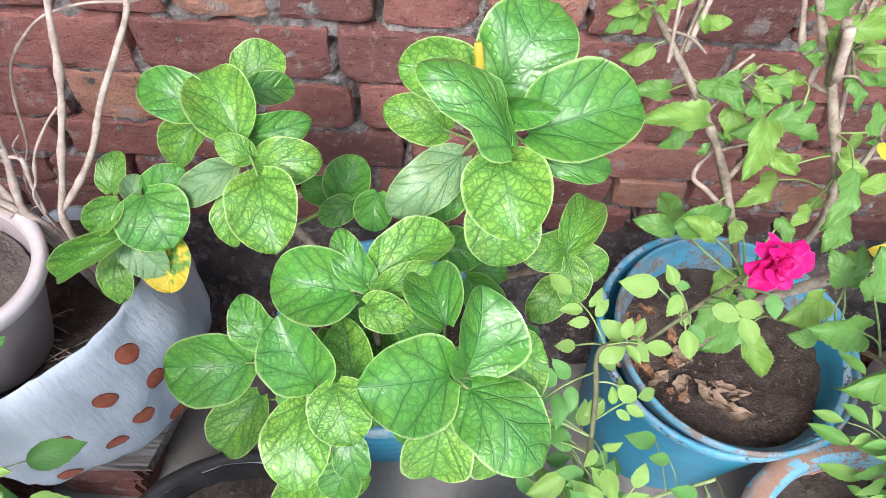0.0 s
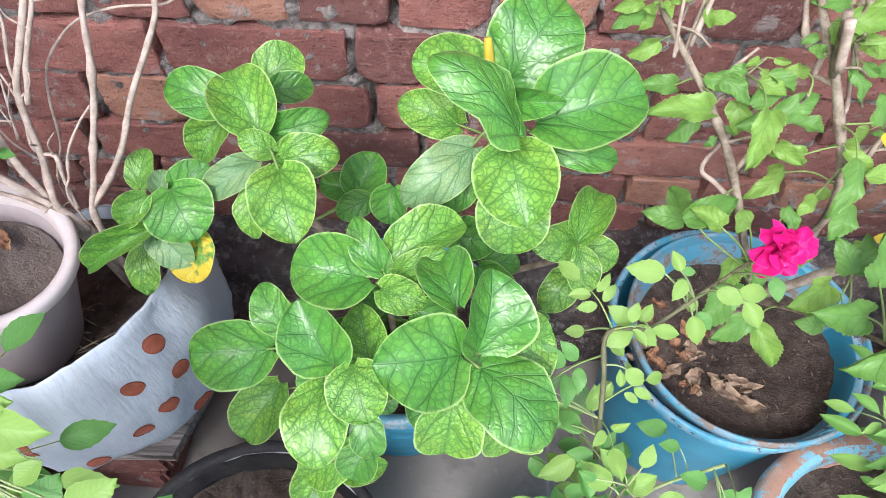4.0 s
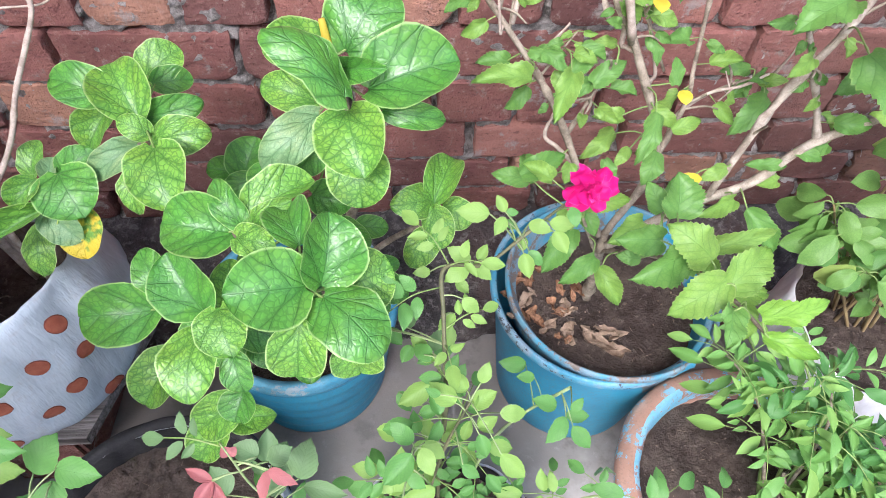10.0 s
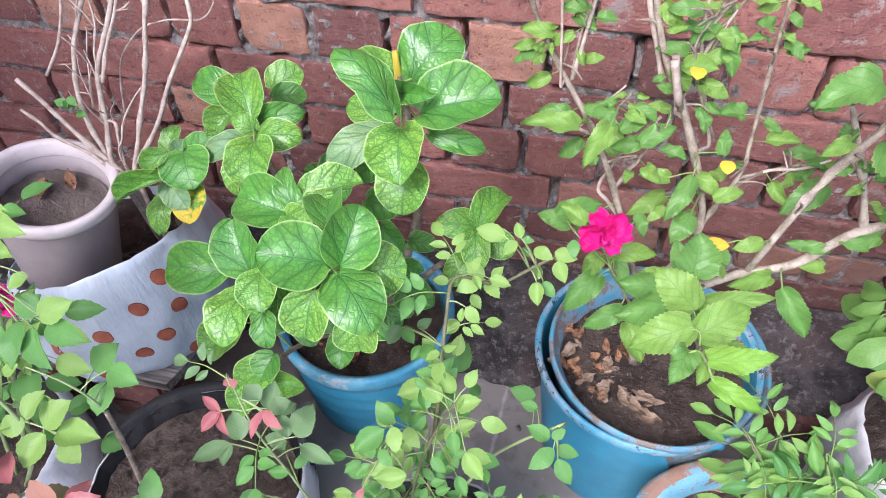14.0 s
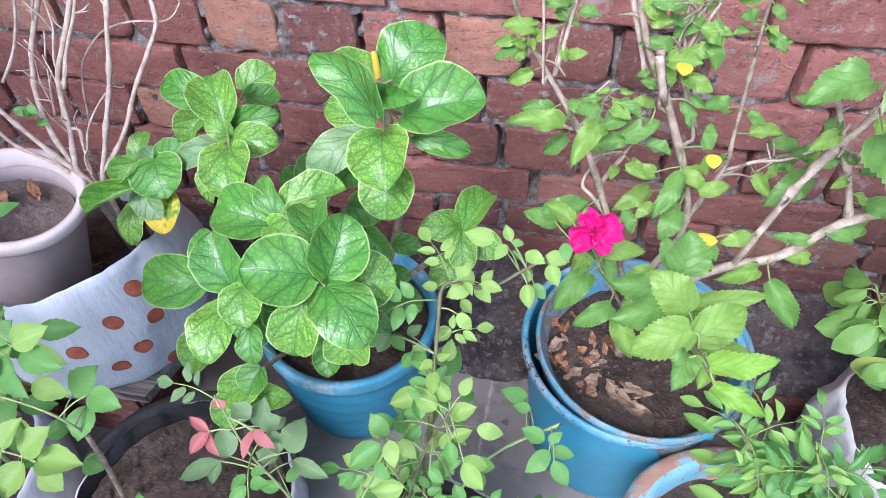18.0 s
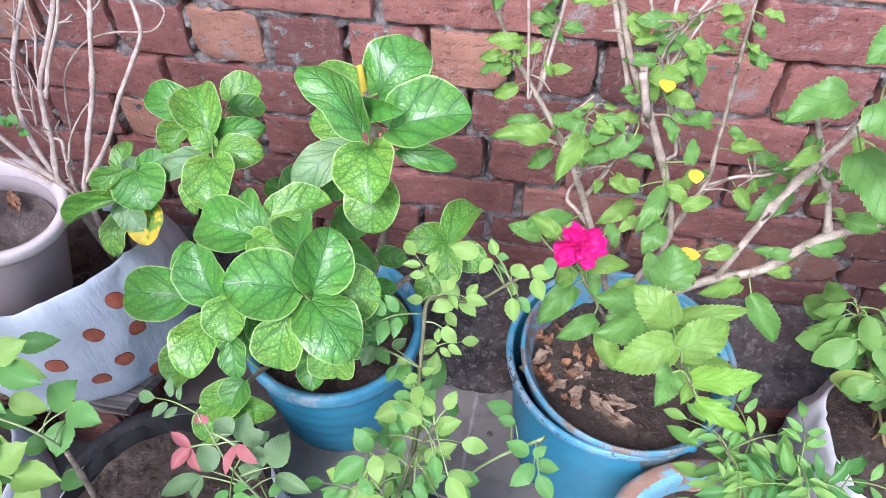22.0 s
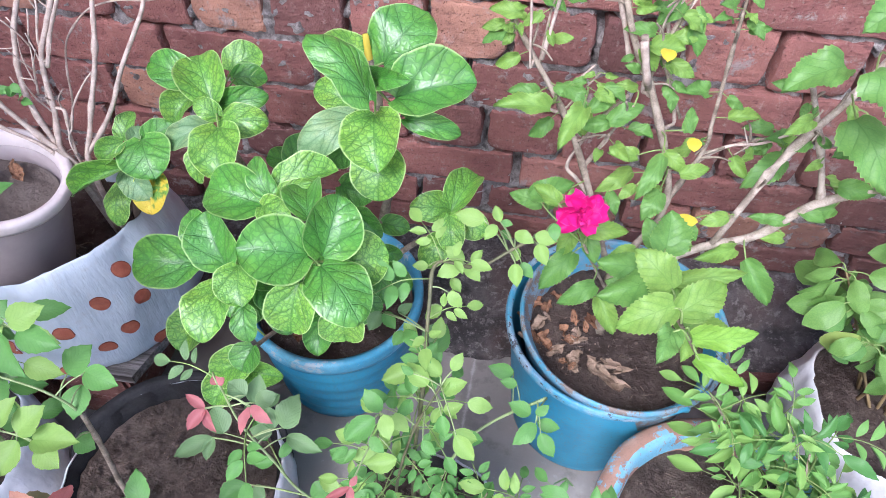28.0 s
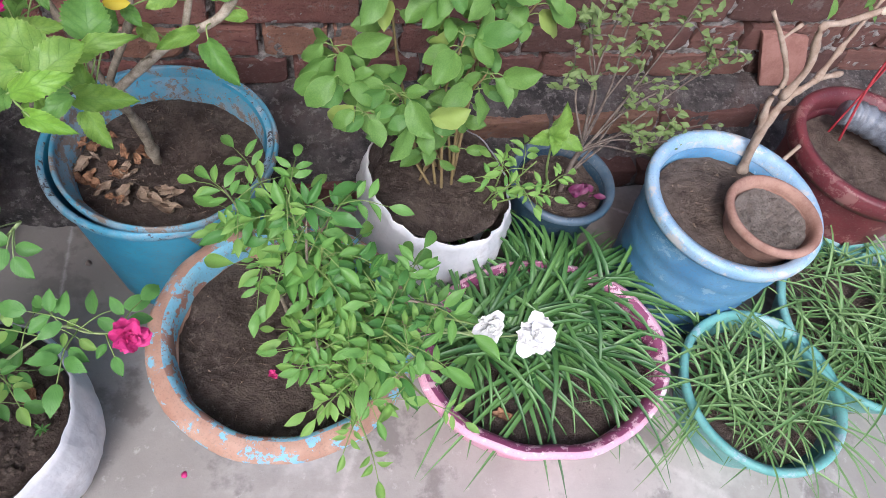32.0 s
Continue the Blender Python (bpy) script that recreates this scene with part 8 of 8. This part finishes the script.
# thick bare branch in the light blue pot
tree = thing("bare_branches", "thick leafless forked branch growing from a light blue pot", "shrub", (1.27, 0.365, 0.222))
stems(tree, BARK_TAN, [
    ([(1.27, 0.368, 0.21), (1.264, 0.377, 0.26), (1.255, 0.384, 0.313), (1.242, 0.391, 0.361), (1.249, 0.399, 0.399), (1.209, 0.406, 0.456), (1.162, 0.41, 0.507)], 0.0066, 0.0025),
    ([(1.274, 0.368, 0.21), (1.259, 0.377, 0.29), (1.262, 0.386, 0.365), (1.285, 0.39, 0.39), (1.311, 0.4, 0.396), (1.357, 0.41, 0.396)], 0.0062, 0.0035),
    ([(1.254, 0.386, 0.372), (1.262, 0.39, 0.43), (1.245, 0.4, 0.488), (1.287, 0.41, 0.489), (1.347, 0.42, 0.502), (1.42, 0.43, 0.53)], 0.0051, 0.0037),
    ([(1.2, 0.407, 0.462), (1.222, 0.41, 0.487)], 0.0023, 0.0016),
    ([(1.33, 0.37, 0.215), (1.38, 0.395, 0.248)], 0.0035, 0.0030),
    ([(1.3, 0.395, 0.394), (1.33, 0.42, 0.46), (1.345, 0.43, 0.53)], 0.0039, 0.0027),
], "branch", knots=0.45, sides=8)
bm = bmesh.new()
tube(bm, [(1.347, 0.4195, 0.502), (1.3475, 0.4145, 0.5035)], 0.0055, 0.0052, 8, 0, 1)
part("cut_end", bm, CUT, tree)
rnd = random.Random(8)
for k in range(40):
    p = Vector((rnd.uniform(1.1, 1.4), rnd.uniform(0.4, 0.5), rnd.uniform(0.5, 0.64)))
    d = Vector((rnd.uniform(-1, 1), rnd.uniform(-0.8, 0.2), rnd.uniform(-0.8, 0.4))).normalized()
    put_leaf(tree, rnd.choice(LEAFLET), MINT, p, p + d * rnd.uniform(0.018, 0.03), 0.012)

# ribbed grey bottle piece and red cords in the dark red pot
piece = thing("plastic_bottle_piece", "ribbed grey plastic bottle piece lying in the red pot", "bottle", (1.56, 0.42, 0.23))
bm = bmesh.new()
axis = smooth_line([(1.5, 0.46, 0.255), (1.545, 0.44, 0.25), (1.62, 0.4, 0.225)], 14)
rings = []
for k, p in enumerate(axis):
    d = (axis[min(k + 1, len(axis) - 1)] - axis[max(0, k - 1)]).normalized()
    x = d.cross(Vector((0, 0, 1))).normalized()
    y = x.cross(d)
    r = (0.02 + 0.006 * min(1, k / 6)) * (1 + 0.09 * math.sin(k * 1.6))
    rings.append([bm.verts.new(p + r * (math.cos(t) * x + math.sin(t) * y)) for t in (2 * math.pi * i / 16 for i in range(16))])
for a, b in zip(rings, rings[1:]):
    for i in range(16):
        bm.faces.new((a[i], a[(i + 1) % 16], b[(i + 1) % 16], b[i]))
bm.faces.new(list(reversed(rings[0]))), bm.faces.new(rings[-1])
part("tube", bm, GREY_PLASTIC, piece)
cords = thing("hanger_cords", "red plastic hanger cords over the dark red pot", "cord", (1.5, 0.42, 0.25))
for pts in ([(1.46, 0.4, 0.25), (1.47, 0.44, 0.36), (1.52, 0.48, 0.47), (1.56, 0.5, 0.6)], [(1.45, 0.42, 0.25), (1.5, 0.46, 0.4), (1.5, 0.5, 0.6)], [(1.56, 0.36, 0.25), (1.52, 0.42, 0.37), (1.6, 0.48, 0.5), (1.68, 0.5, 0.6)]):
    bm = bmesh.new()
    tube(bm, pts, 0.002, 0.002, 6, 0, 6)
    part("cord", bm, RED_CORD, cords)


# ---- litter ----
def crumpled(name, label, at, size, seed, material=DEAD):
    """A curled dead leaf."""
    rnd = random.Random(seed)
    bm = bmesh.new()
    n = 9
    grid = []
    for i in range(n + 1):
        row = []
        for j in range(n + 1):
            u, v = j / n * 2 - 1, i / n
            h = max(0.05, math.sin(math.pi * v) ** 0.7)
            p = Vector((0.32 * u * h, v - 0.5, 0.16 * abs(u) ** 1.5 * h))
            k = noise.noise_vector(p * 3.2 + Vector((seed * 3.1, 0, 0)))
            k += 0.6 * noise.noise_vector(p * 7.5 + Vector((0, seed * 1.7, 0)))
            row.append(bm.verts.new(Vector((p.x * (1 - 0.5 * v), p.y, p.z + 0.5 * (v - 0.5) ** 2)) * size + Vector((k.x, k.y, abs(k.z))) * size * 0.2))
        grid.append(row)
    for a, b in zip(grid, grid[1:]):
        for j in range(n):
            bm.faces.new((a[j], a[j + 1], b[j + 1], b[j]))
    bmesh.ops.transform(bm, matrix=pose(*at, rnd.uniform(-25, 25), rnd.uniform(-25, 25), rnd.uniform(0, 360)), verts=bm.verts)
    return tagged(part(name, bm, material), label, "leaf", "dead leaves")


rnd = random.Random(17)
for k in range(24):
    a = rnd.uniform(0, 6.28)
    r = 0.055 * rnd.random() ** 0.5
    crumpled("dead_leaf", "curled brown dead leaf on the bucket soil", (0.302 + r * math.cos(a), 0.438 + 1.2 * r * math.sin(a), 0.226 + rnd.uniform(0, 0.01)), rnd.uniform(0.014, 0.032), k, DEAD if k % 3 else DEAD_PALE)
for k, (x, y, s) in enumerate(((0.36, 0.372, 0.05), (0.378, 0.362, 0.042), (0.385, 0.38, 0.04), (0.325, 0.39, 0.034), (0.35, 0.385, 0.036), (0.372, 0.39, 0.03))):
    crumpled("dead_leaf", "pale crumpled dead leaf on the bucket soil", (x, y, 0.228), s, 50 + k, DEAD_PALE)
for k, (x, y, z) in enumerate(((-0.085, 0.4, 0.2), (-0.035, 0.385, 0.198), (-0.07, 0.38, 0.2), (-0.45, 0.4, 0.431), (-0.43, 0.43, 0.426), (0.215, 0.15, 0.158), (0.24, 0.14, 0.158), (0.8, 0.06, 0.1))):
    crumpled("dead_leaf", "dry brown leaf lying on pot soil", (x, y, z), 0.034, 70 + k, DEAD)
rnd = random.Random(18)


def pebble(at, r, seed):
    bm = bmesh.new()
    bmesh.ops.create_icosphere(bm, subdivisions=2, radius=r)
    for v in bm.verts:
        v.co += v.co.normalized() * r * 0.5 * noise.noise(v.co / r * 1.3 + Vector((seed, 0, 0)))
        v.co.z *= 0.7
    bmesh.ops.translate(bm, verts=bm.verts, vec=at)
    return bm


def crumbs(name, label, beds, n, r0, r1, material, seed):
    """Clods scattered over beds of soil, as stuff."""
    rnd = random.Random(seed)
    whole = bmesh.new()
    for x, y, z, r in beds:
        for k in range(n):
            a, q = rnd.uniform(0, 6.28), r * rnd.random() ** 0.5
            b = pebble((x + q * math.cos(a), y + q * math.sin(a), z), rnd.uniform(r0, r1), k)
            me = bpy.data.meshes.new("tmp")
            b.to_mesh(me)
            b.free()
            whole.from_mesh(me)
            bpy.data.meshes.remove(me)
    return tagged(part(name, whole, material), label, "soil", kind="stuff")


crumbs("soil_clods", "small clods of dry brown soil", ((0.38, 0.446, 0.215, 0.115), (-0.183, 0.163, 0.151, 0.12), (0.142, 0.128, 0.153, 0.1)), 260, 0.001, 0.0045, SOIL_DRY, 1)
crumbs("soil_clods", "small clods of dark soil", ((0.517, 0.176, 0.182, 0.12), (0.765, 0.405, 0.176, 0.09), (-0.04, 0.463, 0.19, 0.1)), 60, 0.0015, 0.005, SOIL, 2)
crumbs("soil_clods", "small clods of grey soil", ((1.24, 0.25, 0.258, 0.05),), 40, 0.0015, 0.004, SOIL_GREY, 3)
for k, (x, y, r) in enumerate(((0.363, 0.07, 0.0042), (0.62, -0.03, 0.004), (0.215, 0.43, 0.005), (0.74, -0.06, 0.004))):
    tagged(part("petal_litter" if k == 0 else "pebble", pebble((x, y, 0.001), r, k), PETAL_OLD if k == 0 else SOIL_GREY), "dry fallen petal on the concrete" if k == 0 else "small stone on the concrete floor", "litter")


def flecks(name, label, beds, n, material, seed):
    """Bits of dry leaf, husk and twig scattered on soil, as stuff."""
    rnd = random.Random(seed)
    verts, faces = [], []
    for x, y, z, r in beds:
        for k in range(n):
            a, q = rnd.uniform(0, 6.28), r * rnd.random() ** 0.5
            c = Vector((x + q * math.cos(a), y + q * math.sin(a), z + rnd.uniform(0.001, 0.004)))
            d = rnd.uniform(0, 6.28)
            ln, w = rnd.choice(((0.004, 0.002), (0.006, 0.0025), (0.012, 0.0009), (0.018, 0.0008), (0.003, 0.003)))
            u, v = Vector((math.cos(d), math.sin(d), rnd.uniform(-0.3, 0.3))) * ln, Vector((-math.sin(d), math.cos(d), rnd.uniform(-0.5, 0.5))) * w
            up = Vector((0, 0, w * 0.6))
            i = len(verts)
            verts += [c - u * 0.5, c - v * 0.5 + up, c + u * 0.5, c + v * 0.5 + up, c + up * 2, c - up]
            faces += [(i, i + 1, i + 4), (i + 1, i + 2, i + 4), (i + 2, i + 3, i + 4), (i + 3, i, i + 4), (i + 1, i, i + 5), (i + 2, i + 1, i + 5), (i + 3, i + 2, i + 5), (i, i + 3, i + 5)]
    me = bpy.data.meshes.new(name)
    me.from_pydata([tuple(v) for v in verts], [], faces)
    me.materials.append(material)
    return tagged(new(name, me), label, "litter", kind="stuff")


flecks("soil_litter", "bits of dry husk and twig on soil", ((0.38, 0.446, 0.224, 0.115), (0.517, 0.176, 0.182, 0.12), (1.195, 0.288, 0.226, 0.1), (0.985, 0.42, 0.138, 0.065)), 60, DEAD_PALE, 5)
flecks("soil_litter", "few dry bits on bare soil", ((-0.183, 0.163, 0.148, 0.12), (0.142, 0.128, 0.15, 0.1), (-0.04, 0.463, 0.19, 0.1), (0.765, 0.405, 0.176, 0.09)), 35, DEAD_PALE, 6)

# tiny weeds sprouting from the soil of the grow bags
for k, (x, y, z) in enumerate([(-0.192, 0.075, 0.15), (-0.143, 0.13, 0.15), (0.23, 0.105, 0.15)]):
    rnd = random.Random(500 + k)
    weed = thing("weed", "tiny green weed seedling in potting soil", "weed", (x, y, z))
    bm = bmesh.new()
    tube(bm, [(x, y, z - 0.006), (x, y, z + 0.006)], 0.0008, 0.0006, 5, 0, 3)
    part("stem", bm, GREEN_STEM, weed)
    for j in range(9):
        a = 0.7 * j + rnd.uniform(-0.3, 0.3)
        b = Vector((x, y, z + 0.003 + 0.0005 * j))
        put_leaf(weed, SLIM[j % 3], ROSE, b, b + Vector((math.cos(a), math.sin(a), 0.35)) * rnd.uniform(0.007, 0.013), 0.003, (0, 0, 1))
